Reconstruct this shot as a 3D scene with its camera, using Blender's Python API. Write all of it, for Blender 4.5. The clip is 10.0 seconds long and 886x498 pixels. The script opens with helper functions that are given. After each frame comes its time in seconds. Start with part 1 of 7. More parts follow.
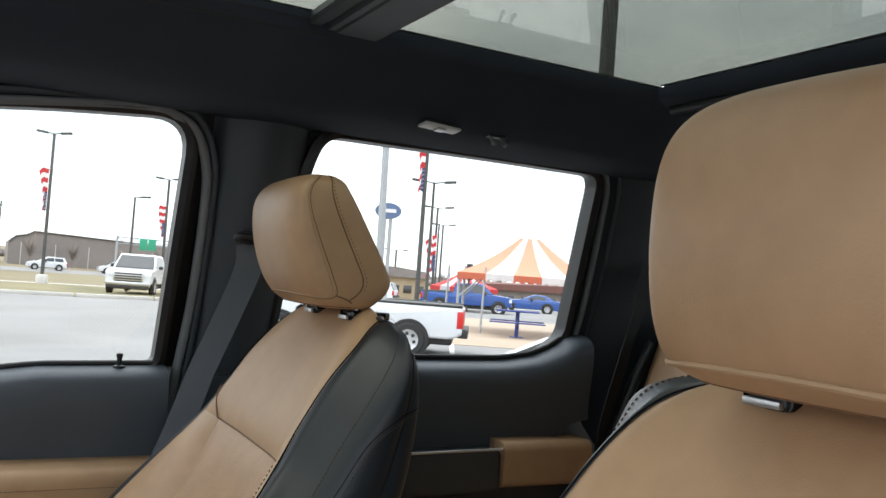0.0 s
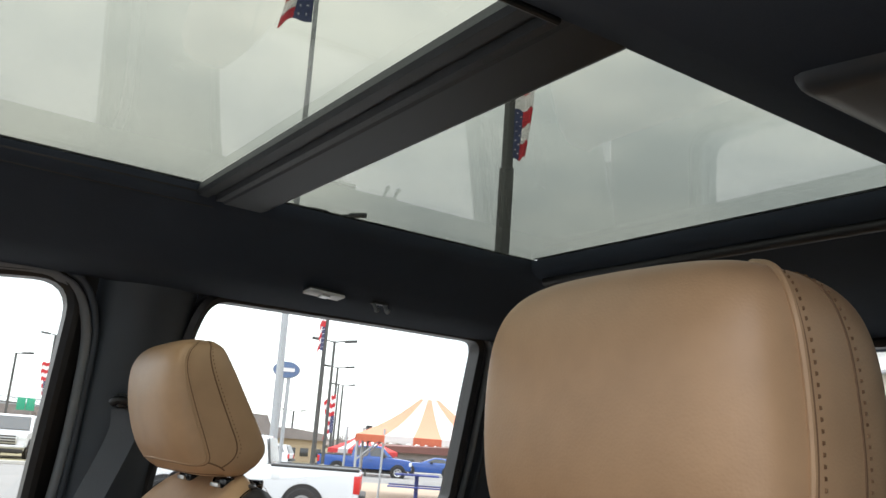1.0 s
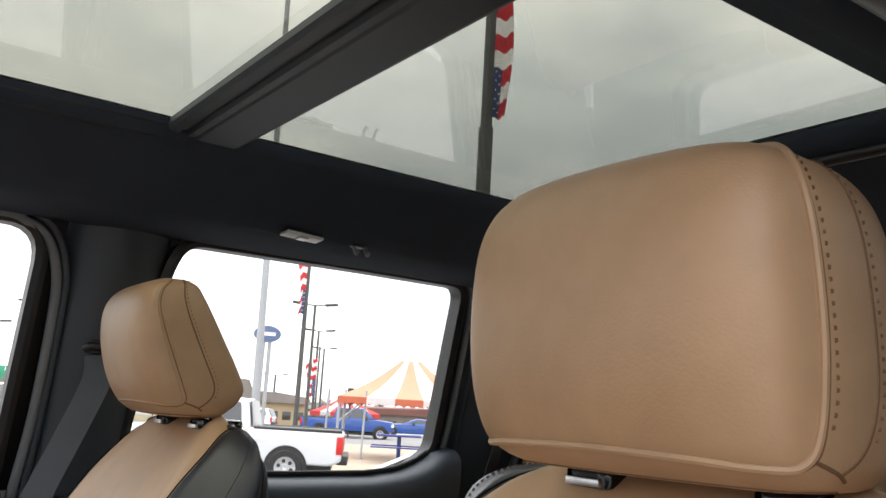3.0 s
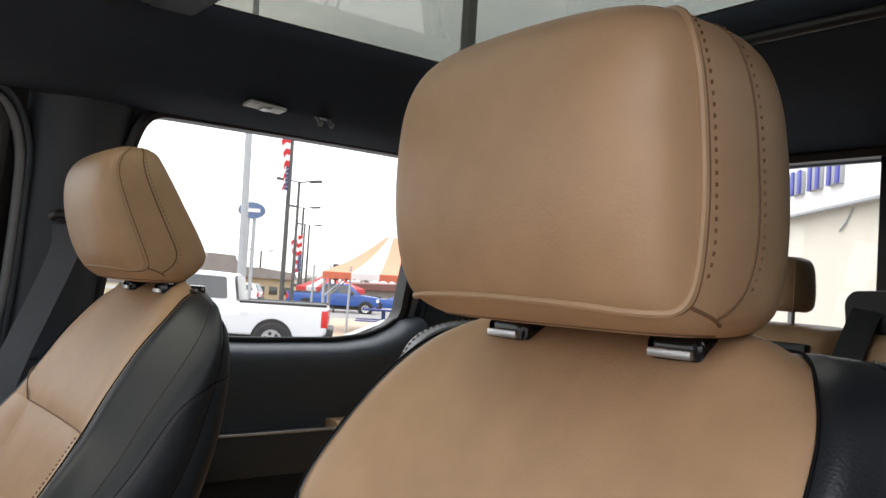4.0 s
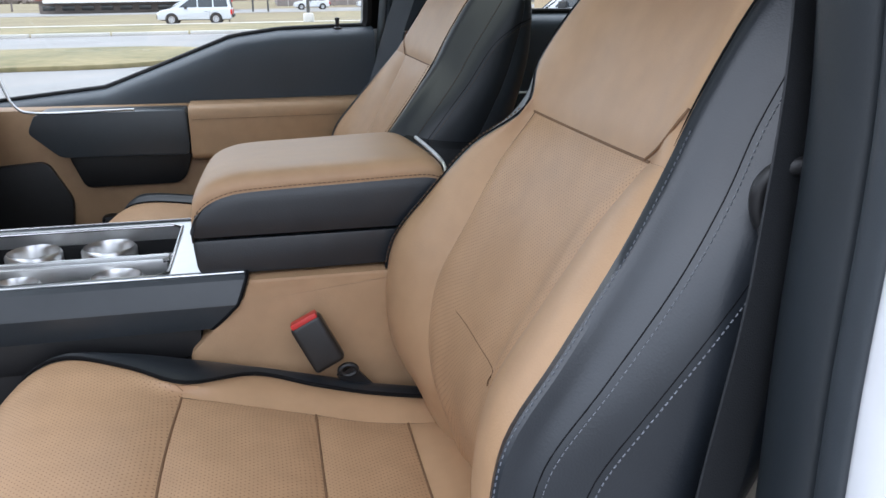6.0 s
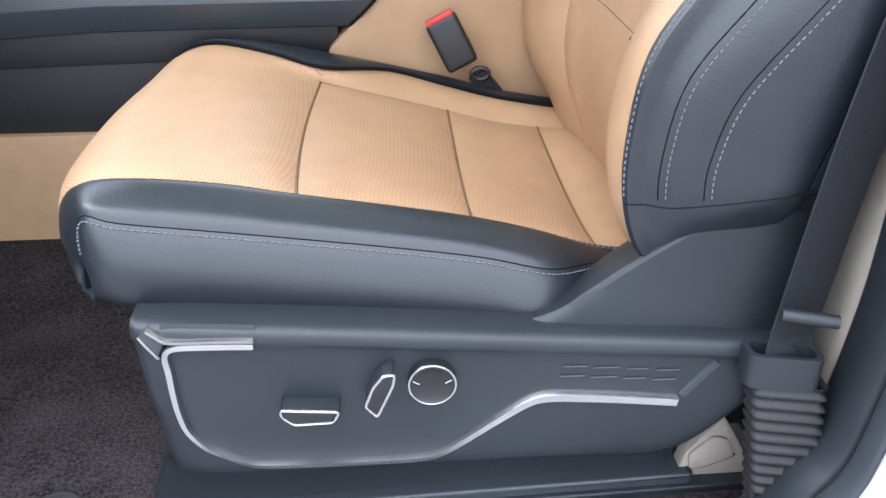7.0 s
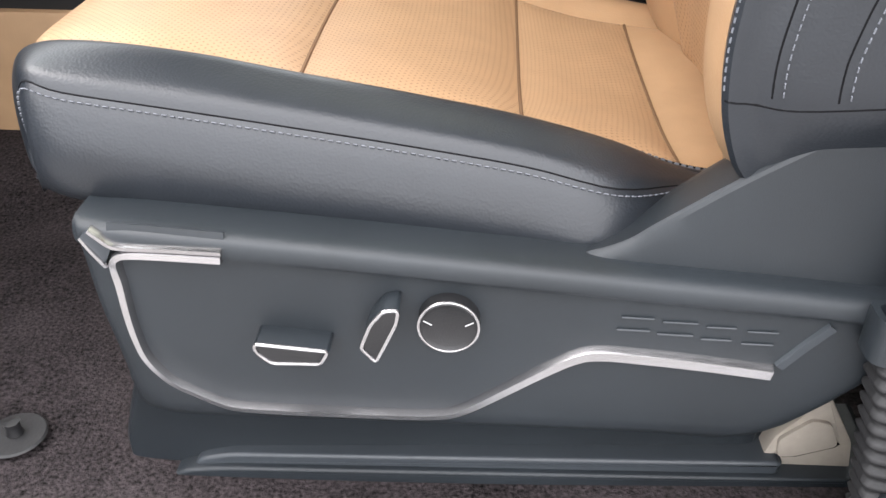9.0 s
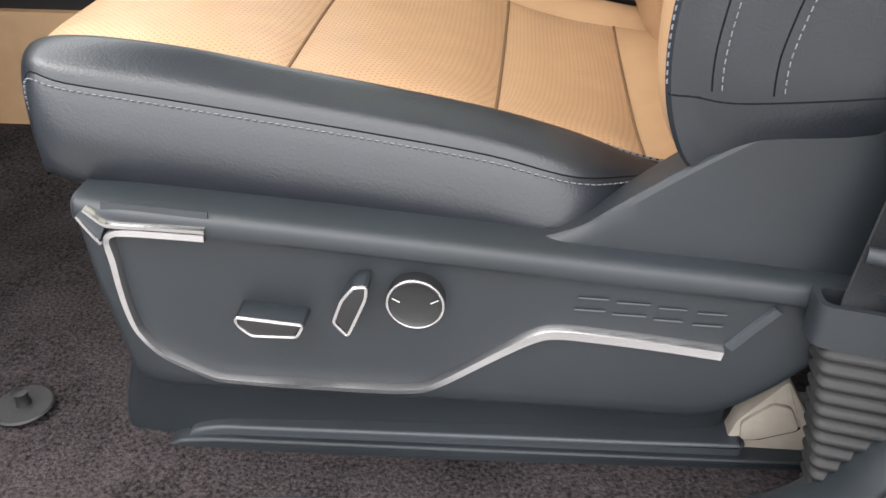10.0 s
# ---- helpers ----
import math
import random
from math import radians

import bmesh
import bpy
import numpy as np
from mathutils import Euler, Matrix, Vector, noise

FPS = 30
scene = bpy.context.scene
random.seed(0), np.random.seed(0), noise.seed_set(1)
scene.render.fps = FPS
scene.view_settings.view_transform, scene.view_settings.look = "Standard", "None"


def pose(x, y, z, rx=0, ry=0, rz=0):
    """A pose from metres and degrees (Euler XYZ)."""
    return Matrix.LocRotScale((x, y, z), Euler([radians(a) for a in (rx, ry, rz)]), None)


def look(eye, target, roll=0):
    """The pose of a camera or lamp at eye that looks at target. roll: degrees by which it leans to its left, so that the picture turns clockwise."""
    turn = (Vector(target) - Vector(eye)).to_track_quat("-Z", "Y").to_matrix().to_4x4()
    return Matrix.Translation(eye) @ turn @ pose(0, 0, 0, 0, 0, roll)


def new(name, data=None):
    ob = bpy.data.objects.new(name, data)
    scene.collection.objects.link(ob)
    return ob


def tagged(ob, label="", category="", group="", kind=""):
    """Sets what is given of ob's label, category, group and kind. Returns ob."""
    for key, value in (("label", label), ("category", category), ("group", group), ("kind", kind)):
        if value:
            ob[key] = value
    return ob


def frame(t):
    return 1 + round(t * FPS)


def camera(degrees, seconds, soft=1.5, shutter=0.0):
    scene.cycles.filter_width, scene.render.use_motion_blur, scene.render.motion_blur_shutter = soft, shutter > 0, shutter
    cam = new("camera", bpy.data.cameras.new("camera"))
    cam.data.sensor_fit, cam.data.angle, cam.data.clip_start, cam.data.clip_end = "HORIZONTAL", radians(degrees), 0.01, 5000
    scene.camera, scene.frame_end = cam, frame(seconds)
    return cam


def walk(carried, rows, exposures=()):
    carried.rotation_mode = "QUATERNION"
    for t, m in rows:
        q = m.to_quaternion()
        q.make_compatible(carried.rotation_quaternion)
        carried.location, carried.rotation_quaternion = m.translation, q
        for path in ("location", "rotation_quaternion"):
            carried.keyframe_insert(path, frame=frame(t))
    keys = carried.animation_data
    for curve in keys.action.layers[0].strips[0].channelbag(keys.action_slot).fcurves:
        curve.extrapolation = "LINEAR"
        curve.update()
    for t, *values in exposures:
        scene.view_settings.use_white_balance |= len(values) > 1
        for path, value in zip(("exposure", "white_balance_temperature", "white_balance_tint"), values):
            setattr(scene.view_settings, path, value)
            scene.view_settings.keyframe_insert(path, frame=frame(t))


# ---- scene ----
cam = camera(54.8, 10.0)
PATH = [
    (0, (-0.212, -0.749, 0.953), (0.726, 1.017, 1.019), 4.2),
    (0.5, (-0.204, -0.792, 0.961), (0.881, 0.866, 1.236), 4.4),
    (1, (-0.209, -0.81, 0.961), (0.874, 0.81, 1.411), 4.3),
    (1.5, (-0.212, -0.805, 0.953), (0.857, 0.791, 1.513), 4.4),
    (2, (-0.199, -0.789, 0.952), (0.876, 0.791, 1.542), 3.8),
    (2.5, (-0.19, -0.775, 0.949), (0.911, 0.81, 1.475), 3.1),
    (3, (-0.185, -0.776, 0.929), (0.951, 0.828, 1.298), 3.4),
    (3.2, (-0.181, -0.773, 0.925), (0.968, 0.833, 1.245), 3.4),
    (4.3, (-0.164, -0.842, 0.909), (1.017, 0.772, 0.924), 3.3),
    (4.5, (-0.172, -0.857, 0.896), (0.923, 0.816, 0.866), 3.2),
    (4.7, (-0.177, -0.878, 0.878), (0.784, 0.873, 0.76), 3.0),
    (5, (-0.169, -0.953, 0.86), (0.615, 0.872, 0.619), 2.2),
    (5.2, (-0.16, -1.015, 0.86), (0.54, 0.838, 0.578), 1.9),
    (6.3, (-0.166, -1.238, 0.814), (0.092, 0.611, 0.099), -1.7),
    (6.5, (-0.181, -1.255, 0.782), (0.006, 0.573, -0.008), -1.9),
    (7, (-0.195, -1.258, 0.703), (-0.096, 0.501, -0.244), -0.7),
    (7.5, (-0.17, -1.194, 0.639), (-0.131, 0.511, -0.406), -0.5),
    (8, (-0.163, -1.161, 0.623), (-0.201, 0.536, -0.434), -0.2),
    (8.5, (-0.154, -1.14, 0.624), (-0.229, 0.557, -0.434), -0.1),
    (9, (-0.153, -1.133, 0.614), (-0.258, 0.548, -0.463), -0.2),
    (9.5, (-0.144, -1.133, 0.612), (-0.288, 0.55, -0.46), -0.6),
    (10, (-0.111, -1.167, 0.62), (-0.289, 0.516, -0.445), -0.7),
]
walk(cam, [(t, look(*p)) for t, *p in PATH], [(0.0, 0.06, 6200, 12), (2.0, 0.24, 6480, 15), (3.0, 0.22, 6500, 17), (4.5, -0.03, 6480, 17), (5.2, -0.45, 6550, 16), (6.3, 0.45, 5550, 14), (7.0, 1.02, 5800, 15), (8.0, 1.17, 6220, 18), (10.0, 1.0, 6650, 14)])

# ---- light ----
world = bpy.data.worlds.new("overcast_sky")
scene.world = world
world.use_nodes = True
wn, wl = world.node_tree.nodes, world.node_tree.links
wn.clear()
w_out = wn.new("ShaderNodeOutputWorld")
w_bg = wn.new("ShaderNodeBackground")
w_sky = wn.new("ShaderNodeTexSky")
w_sky.sky_type, w_sky.sun_disc = "NISHITA", False
w_sky.sun_elevation, w_sky.sun_rotation = radians(60), radians(276)
w_co = wn.new("ShaderNodeTexCoord")
w_map = wn.new("ShaderNodeMapping")
w_map.inputs["Scale"].default_value = (1.0, 1.0, 2.2)
w_noise = wn.new("ShaderNodeTexNoise")
w_noise.inputs["Scale"].default_value, w_noise.inputs["Detail"].default_value = 2.6, 5.0
w_ramp = wn.new("ShaderNodeValToRGB")
w_ramp.color_ramp.elements[0].position, w_ramp.color_ramp.elements[0].color = 0.32, (0.70, 0.75, 0.78, 1)
w_ramp.color_ramp.elements[1].position, w_ramp.color_ramp.elements[1].color = 0.68, (1.26, 1.26, 1.22, 1)
w_dim = wn.new("ShaderNodeVectorMath")
w_dim.operation = "SCALE"
w_dim.inputs["Scale"].default_value = 0.008
w_add = wn.new("ShaderNodeVectorMath")
wl.new(w_co.outputs["Generated"], w_map.inputs["Vector"])
wl.new(w_map.outputs["Vector"], w_noise.inputs["Vector"])
wl.new(w_noise.outputs["Fac"], w_ramp.inputs["Fac"])
wl.new(w_sky.outputs["Color"], w_dim.inputs[0])
# an overcast sky is three times as bright overhead as at the horizon
w_sep = wn.new("ShaderNodeSeparateXYZ")
w_rise = wn.new("ShaderNodeMapRange")
w_rise.inputs["To Min"].default_value, w_rise.inputs["To Max"].default_value = 0.44, 1.06
w_mul = wn.new("ShaderNodeVectorMath")
w_mul.operation = "MULTIPLY"
wl.new(w_co.outputs["Generated"], w_sep.inputs[0])
wl.new(w_sep.outputs["Z"], w_rise.inputs["Value"])
wl.new(w_ramp.outputs["Color"], w_mul.inputs[0])
wl.new(w_rise.outputs["Result"], w_mul.inputs[1])
wl.new(w_mul.outputs["Vector"], w_add.inputs[0])
wl.new(w_dim.outputs["Vector"], w_add.inputs[1])
wl.new(w_add.outputs["Vector"], w_bg.inputs["Color"])
wl.new(w_bg.outputs["Background"], w_out.inputs["Surface"])
w_bg.inputs["Strength"].default_value = 3.3

sun = new("sun", bpy.data.lights.new("sun", "SUN"))
sun.data.energy, sun.data.angle, sun.data.color = 1.5, radians(30), (1.0, 0.97, 0.92)
sun.matrix_world = look((-4.5, 0.5, 8), (0, 0, 0))


# ---- materials ----
def mat(name, color, rough=0.5, metal=0.0, vary=0.12, scale=6.0, grain=60.0, bump=0.0, bump_scale=None, coat=0.0, spec=0.5, color2=None, sheen=0.0, rvary=0.06, fine_part=0.45):
    m = bpy.data.materials.new(name)
    m.use_nodes = True
    n, l = m.node_tree.nodes, m.node_tree.links
    b = n["Principled BSDF"]
    b.inputs["Roughness"].default_value, b.inputs["Metallic"].default_value = rough, metal
    b.inputs["Specular IOR Level"].default_value = spec
    b.inputs["Coat Weight"].default_value = coat
    b.inputs["Sheen Weight"].default_value = sheen
    co = n.new("ShaderNodeTexCoord")
    big = n.new("ShaderNodeTexNoise")
    big.inputs["Scale"].default_value, big.inputs["Detail"].default_value = scale, 4
    fine = n.new("ShaderNodeTexNoise")
    fine.inputs["Scale"].default_value, fine.inputs["Detail"].default_value = grain, 3
    for t in (big, fine):
        l.new(co.outputs["Object"], t.inputs["Vector"])
    add = n.new("ShaderNodeMath")
    add.operation = "MULTIPLY_ADD"
    add.inputs[1].default_value = 1 - fine_part
    l.new(big.outputs["Fac"], add.inputs[0])
    half = n.new("ShaderNodeMath")
    half.operation = "MULTIPLY"
    half.inputs[1].default_value = fine_part
    l.new(fine.outputs["Fac"], half.inputs[0])
    l.new(half.outputs[0], add.inputs[2])
    ramp = n.new("ShaderNodeValToRGB")
    lo = [c * (1 - vary) for c in color]
    hi = [min(1.0, c * (1 + vary)) for c in (color2 or color)]
    ramp.color_ramp.elements[0].position, ramp.color_ramp.elements[0].color = 0.32, (*lo, 1)
    ramp.color_ramp.elements[1].position, ramp.color_ramp.elements[1].color = 0.68, (*hi, 1)
    l.new(add.outputs[0], ramp.inputs["Fac"])
    l.new(ramp.outputs["Color"], b.inputs["Base Color"])
    rr = n.new("ShaderNodeMapRange")
    rr.inputs["To Min"].default_value, rr.inputs["To Max"].default_value = max(0.02, rough - rvary), min(1.0, rough + rvary)
    l.new(add.outputs[0], rr.inputs["Value"])
    l.new(rr.outputs["Result"], b.inputs["Roughness"])
    if bump:
        tex = n.new("ShaderNodeTexNoise")
        tex.inputs["Scale"].default_value, tex.inputs["Detail"].default_value = bump_scale or grain, 2
        l.new(co.outputs["Object"], tex.inputs["Vector"])
        bp = n.new("ShaderNodeBump")
        bp.inputs["Strength"].default_value, bp.inputs["Distance"].default_value = bump, 0.002
        l.new(tex.outputs["Fac"], bp.inputs["Height"])
        l.new(bp.outputs["Normal"], b.inputs["Normal"])
    return m


def leather(name, color, color2, rough, holes=False, grain_scale=620.0, strength=0.12, spec=0.45):
    """Leather with pebbled grain, soft creases and, where asked, rows of fine perforations."""
    m = mat(name, color, rough, vary=0.07, scale=5.0, grain=34.0, color2=color2, spec=spec, rvary=0.08)
    n, l = m.node_tree.nodes, m.node_tree.links
    b = n["Principled BSDF"]
    co = n["Texture Coordinate"]
    vor = n.new("ShaderNodeTexVoronoi")
    vor.feature = "SMOOTH_F1"
    vor.inputs["Scale"].default_value = grain_scale
    soft = n.new("ShaderNodeTexNoise")
    soft.inputs["Scale"].default_value, soft.inputs["Detail"].default_value = 9.0, 3
    l.new(co.outputs["Object"], vor.inputs["Vector"])
    l.new(co.outputs["Object"], soft.inputs["Vector"])
    b1 = n.new("ShaderNodeBump")
    b1.inputs["Strength"].default_value, b1.inputs["Distance"].default_value = 0.11, 0.012
    l.new(soft.outputs["Fac"], b1.inputs["Height"])
    b2 = n.new("ShaderNodeBump")
    b2.inputs["Strength"].default_value, b2.inputs["Distance"].default_value = strength, 0.0012
    l.new(vor.outputs["Distance"], b2.inputs["Height"])
    l.new(b1.outputs["Normal"], b2.inputs["Normal"])
    l.new(b2.outputs["Normal"], b.inputs["Normal"])
    if holes:
        sep = n.new("ShaderNodeSeparateXYZ")
        l.new(co.outputs["Object"], sep.inputs[0])

        def op(kind, a, c=None):
            k = n.new("ShaderNodeMath")
            k.operation = kind
            for i, v in enumerate((a, c)):
                if v is None:
                    continue
                if isinstance(v, (int, float)):
                    k.inputs[i].default_value = v
                else:
                    l.new(v, k.inputs[i])
            return k.outputs[0]

        pitch = 0.0062
        along = op("MULTIPLY", op("ADD", sep.outputs["X"], op("MULTIPLY", sep.outputs["Z"], 0.8)), 2 * math.pi / pitch)
        across = op("MULTIPLY", sep.outputs["Y"], 2 * math.pi / pitch)
        d1 = op("MULTIPLY", op("COSINE", op("MULTIPLY", op("ADD", along, across), 0.5)), op("COSINE", op("MULTIPLY", op("SUBTRACT", along, across), 0.5)))
        dot = op("GREATER_THAN", op("ABSOLUTE", d1), 0.885)
        mix = n.new("ShaderNodeMix")
        mix.data_type = "RGBA"
        l.new(dot, mix.inputs["Factor"])
        src = b.inputs["Base Color"].links[0].from_socket
        l.new(src, mix.inputs[6])
        mix.inputs[7].default_value = (color[0] * 0.46, color[1] * 0.38, color[2] * 0.32, 1)
        l.new(mix.outputs[2], b.inputs["Base Color"])
        b3 = n.new("ShaderNodeBump")
        b3.invert = True
        b3.inputs["Strength"].default_value, b3.inputs["Distance"].default_value = 0.5, 0.001
        l.new(dot, b3.inputs["Height"])
        l.new(b2.outputs["Normal"], b3.inputs["Normal"])
        l.new(b3.outputs["Normal"], b.inputs["Normal"])
    return m


def glass(name, tint, gloss=0.02):
    m = bpy.data.materials.new(name)
    m.use_nodes = True
    n, l = m.node_tree.nodes, m.node_tree.links
    n.remove(n["Principled BSDF"])
    tr, gl, mx, lw = n.new("ShaderNodeBsdfTransparent"), n.new("ShaderNodeBsdfGlossy"), n.new("ShaderNodeMixShader"), n.new("ShaderNodeLayerWeight")
    tr.inputs["Color"].default_value = (*tint, 1)
    gl.inputs["Roughness"].default_value = gloss
    lw.inputs["Blend"].default_value = 0.5
    pw, sc = n.new("ShaderNodeMath"), n.new("ShaderNodeMath")
    pw.operation, pw.inputs[1].default_value = "POWER", 4.0
    sc.operation, sc.inputs[1].default_value, sc.inputs[2].default_value = "MULTIPLY_ADD", 0.7, 0.04
    l.new(lw.outputs["Facing"], pw.inputs[0])
    l.new(pw.outputs[0], sc.inputs[0])
    l.new(sc.outputs[0], mx.inputs["Fac"])
    l.new(tr.outputs["BSDF"], mx.inputs[1])
    l.new(gl.outputs["BSDF"], mx.inputs[2])
    l.new(mx.outputs["Shader"], n["Material Output"].inputs["Surface"])
    return m


TAN = leather("tan_leather", (0.408, 0.254, 0.141), (0.434, 0.274, 0.154), 0.46)
TAN_HOLES = leather("tan_perforated_leather", (0.418, 0.259, 0.144), (0.446, 0.280, 0.158), 0.48, holes=True)
TAN_TRIM = leather("tan_trim", (0.38, 0.24, 0.133), (0.41, 0.262, 0.146), 0.5, grain_scale=600)
BLACK = leather("black_leather", (0.0112, 0.0142, 0.0186), (0.0142, 0.0176, 0.0226), 0.38, strength=0.14, spec=0.6)
PIPING = mat("black_piping", (0.005, 0.005, 0.006), 0.8, vary=0.1, spec=0.15)
# dark brown for thread, and for shade painted into the tan seam grooves
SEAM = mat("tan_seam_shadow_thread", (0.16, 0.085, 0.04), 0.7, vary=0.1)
THREAD = mat("grey_thread", (0.15, 0.16, 0.18), 0.7, vary=0.1)
THREAD_DARK = mat("dark_thread", (0.10, 0.06, 0.035), 0.7, vary=0.1)
SLATE = mat("slate_plastic", (0.0150, 0.0192, 0.0232), 0.42, vary=0.30, grain=1500, bump=0.22, bump_scale=2200)
SLATE_SMOOTH = mat("slate_plastic_smooth", (0.039, 0.0455, 0.0525), 0.36, vary=0.08, bump=0.1, bump_scale=900)
BLACK_PLASTIC = mat("black_plastic", (0.012, 0.012, 0.013), 0.42, vary=0.15, bump=0.12, bump_scale=800)
GLOSS_BLACK = mat("gloss_black", (0.008, 0.008, 0.009), 0.12, vary=0.1)
CHROME = mat("chrome", (0.50, 0.49, 0.495), 0.25, metal=1.0, vary=0.05, rvary=0.04)
SATIN = mat("satin_metal", (0.60, 0.60, 0.60), 0.32, metal=1.0, vary=0.06)
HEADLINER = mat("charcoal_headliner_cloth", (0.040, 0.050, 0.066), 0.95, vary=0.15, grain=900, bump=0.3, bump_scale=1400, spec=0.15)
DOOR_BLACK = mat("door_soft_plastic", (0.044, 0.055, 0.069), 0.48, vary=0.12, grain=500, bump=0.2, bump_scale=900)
PILLAR_TRIM = mat("charcoal_pillar_plastic", (0.048, 0.059, 0.072), 0.5, vary=0.12, grain=500, bump=0.2, bump_scale=900)
CARPET = mat("dark_carpet", (0.0205, 0.0172, 0.0176), 0.95, vary=0.92, scale=14, grain=300, bump=1.0, bump_scale=420, spec=0.1, color2=(0.031, 0.0256, 0.0266), fine_part=0.7)
WEBBING = mat("seat_belt_webbing", (0.0125, 0.0140, 0.0165), 0.65, vary=0.2, grain=800, bump=0.4, bump_scale=900)
# passenger webbing, lighter than the driver's to stand for side-window light
WEBBING_LIT = mat("lit_belt_webbing", (0.082, 0.092, 0.106), 0.65, vary=0.2, grain=800, bump=0.4, bump_scale=900)
SEAL_GREY = mat("grey_door_seal", (0.17, 0.185, 0.20), 0.5, vary=0.1)
RUBBER = mat("rubber", (0.016, 0.016, 0.017), 0.6, vary=0.2, grain=300, bump=0.15)
RED = mat("red_plastic", (0.52, 0.025, 0.02), 0.4, vary=0.06)
FLOORPAN = mat("beige_metal_plate", (0.36, 0.32, 0.27), 0.5, vary=0.12, grain=120)
LAMP_LENS = mat("frosted_lamp_lens", (0.62, 0.62, 0.60), 0.3, vary=0.06)
PAINT_WHITE = mat("white_car_paint", (0.62, 0.63, 0.65), 0.25, vary=0.03, coat=0.6)
ROOF_GLASS = glass("tinted_roof_glass", (0.505, 0.515, 0.470))
SIDE_GLASS = glass("clear_window_glass", (0.96, 0.975, 0.965))
# pane out of view, tinted lightly so more daylight brightens the rear cab
DOOR_GLASS = glass("light_green_door_glass", (0.74, 0.80, 0.77))
PRIVACY_GLASS = glass("green_privacy_glass", (0.055, 0.095, 0.088))


# ---- building helpers ----
def mesh_of(name, verts, faces, material, smooth=True, sharp=40):
    me = bpy.data.meshes.new(name)
    me.from_pydata([tuple(float(c) for c in v) for v in verts], [], [tuple(int(i) for i in f) for f in faces])
    me.validate()
    bm = bmesh.new()
    bm.from_mesh(me)
    bmesh.ops.recalc_face_normals(bm, faces=bm.faces)
    bm.to_mesh(me)
    bm.free()
    me.materials.append(material)
    if smooth:
        me.polygons.foreach_set("use_smooth", [True] * len(me.polygons))
        me.set_sharp_from_angle(angle=radians(sharp))
    return me


def thing(name, at, label, category, group="", kind=""):
    ob = new(name)
    ob.empty_display_size = 0.05
    ob.matrix_basis = Matrix.Translation(at)
    return tagged(ob, label, category, group, kind)


def part(name, geo, material, parent=None, label="", smooth=True, sharp=40):
    """One mesh of (verts, faces), in the world's metres, under a thing or a part."""
    verts, faces = geo
    ob = new(name, mesh_of(name, verts, faces, material, smooth, sharp))
    if parent is not None:
        ob.parent = parent
        if parent.type == "EMPTY":
            ob.matrix_parent_inverse = parent.matrix_basis.inverted()
    if label:
        tagged(ob, label)
    return ob


def solid(name, geo, material, label, category, group="", kind="", smooth=True, sharp=40):
    """A thing that is one mesh."""
    return tagged(part(name, geo, material, None, "", smooth, sharp), label, category, group, kind)


def join(*geos):
    vs, fs, k = [], [], 0
    for v, f in geos:
        v = [tuple(p) for p in v]
        vs += v
        fs += [tuple(i + k for i in face) for face in f]
        k += len(v)
    return vs, fs


def moved(geo, m):
    return [tuple(m @ Vector(v)) for v in geo[0]], geo[1]


def block(x0, x1, y0, y1, z0, z1, bevel=0.0, seg=2):
    bm = bmesh.new()
    bmesh.ops.create_cube(bm, size=1)
    for v in bm.verts:
        v.co = Vector(((x0 + x1) / 2 + v.co.x * (x1 - x0), (y0 + y1) / 2 + v.co.y * (y1 - y0), (z0 + z1) / 2 + v.co.z * (z1 - z0)))
    if bevel:
        bmesh.ops.bevel(bm, geom=list(bm.edges), offset=bevel, segments=seg, profile=0.6, affect="EDGES")
    return take(bm)


def take(bm):
    bm.verts.index_update()
    geo = [tuple(v.co) for v in bm.verts], [tuple(v.index for v in f.verts) for f in bm.faces]
    bm.free()
    return geo


def prism(outline, axis, a, b, bevel=0.0, seg=2):
    """A closed outline (two coordinates a point) pushed from a to b along an axis."""
    def put(p, h):
        return {"x": (h, p[0], p[1]), "y": (p[0], h, p[1]), "z": (p[0], p[1], h)}[axis]
    bm = bmesh.new()
    low = [bm.verts.new(put(p, a)) for p in outline]
    high = [bm.verts.new(put(p, b)) for p in outline]
    n = len(outline)
    bm.faces.new(low)
    bm.faces.new(high[::-1])
    for i in range(n):
        bm.faces.new((low[i], low[(i + 1) % n], high[(i + 1) % n], high[i]))
    bmesh.ops.recalc_face_normals(bm, faces=bm.faces)
    if bevel:
        edges = [e for e in bm.edges if len(e.link_faces) == 2 and e.calc_face_angle(0) > 0.3]
        bmesh.ops.bevel(bm, geom=edges, offset=bevel, segments=seg, profile=0.6, affect="EDGES")
    return take(bm)


def cr(points, n):
    """Catmull-Rom through the points, n steps a span; arrays of any shape after the first axis."""
    p = np.asarray(points, float)
    q = np.concatenate([[2 * p[0] - p[1]], p, [2 * p[-1] - p[-2]]])
    out = []
    for i in range(len(p) - 1):
        a, b, c, d = q[i:i + 4]
        for k in range(n):
            t = k / n
            out.append(0.5 * (2 * b + (c - a) * t + (2 * a - 5 * b + 4 * c - d) * t * t + (3 * b - a - 3 * c + d) * t ** 3))
    out.append(p[-1])
    return np.array(out)


def surf(net, nr, nc):
    """A smooth dense sheet through a net of control points."""
    s = cr(net, nr)
    return np.swapaxes(cr(np.swapaxes(s, 0, 1), nc), 0, 1)


def normals(P):
    du, dv = np.gradient(P, axis=0), np.gradient(P, axis=1)
    n = np.cross(du, dv)
    return n / (np.linalg.norm(n, axis=2, keepdims=True) + 1e-9)


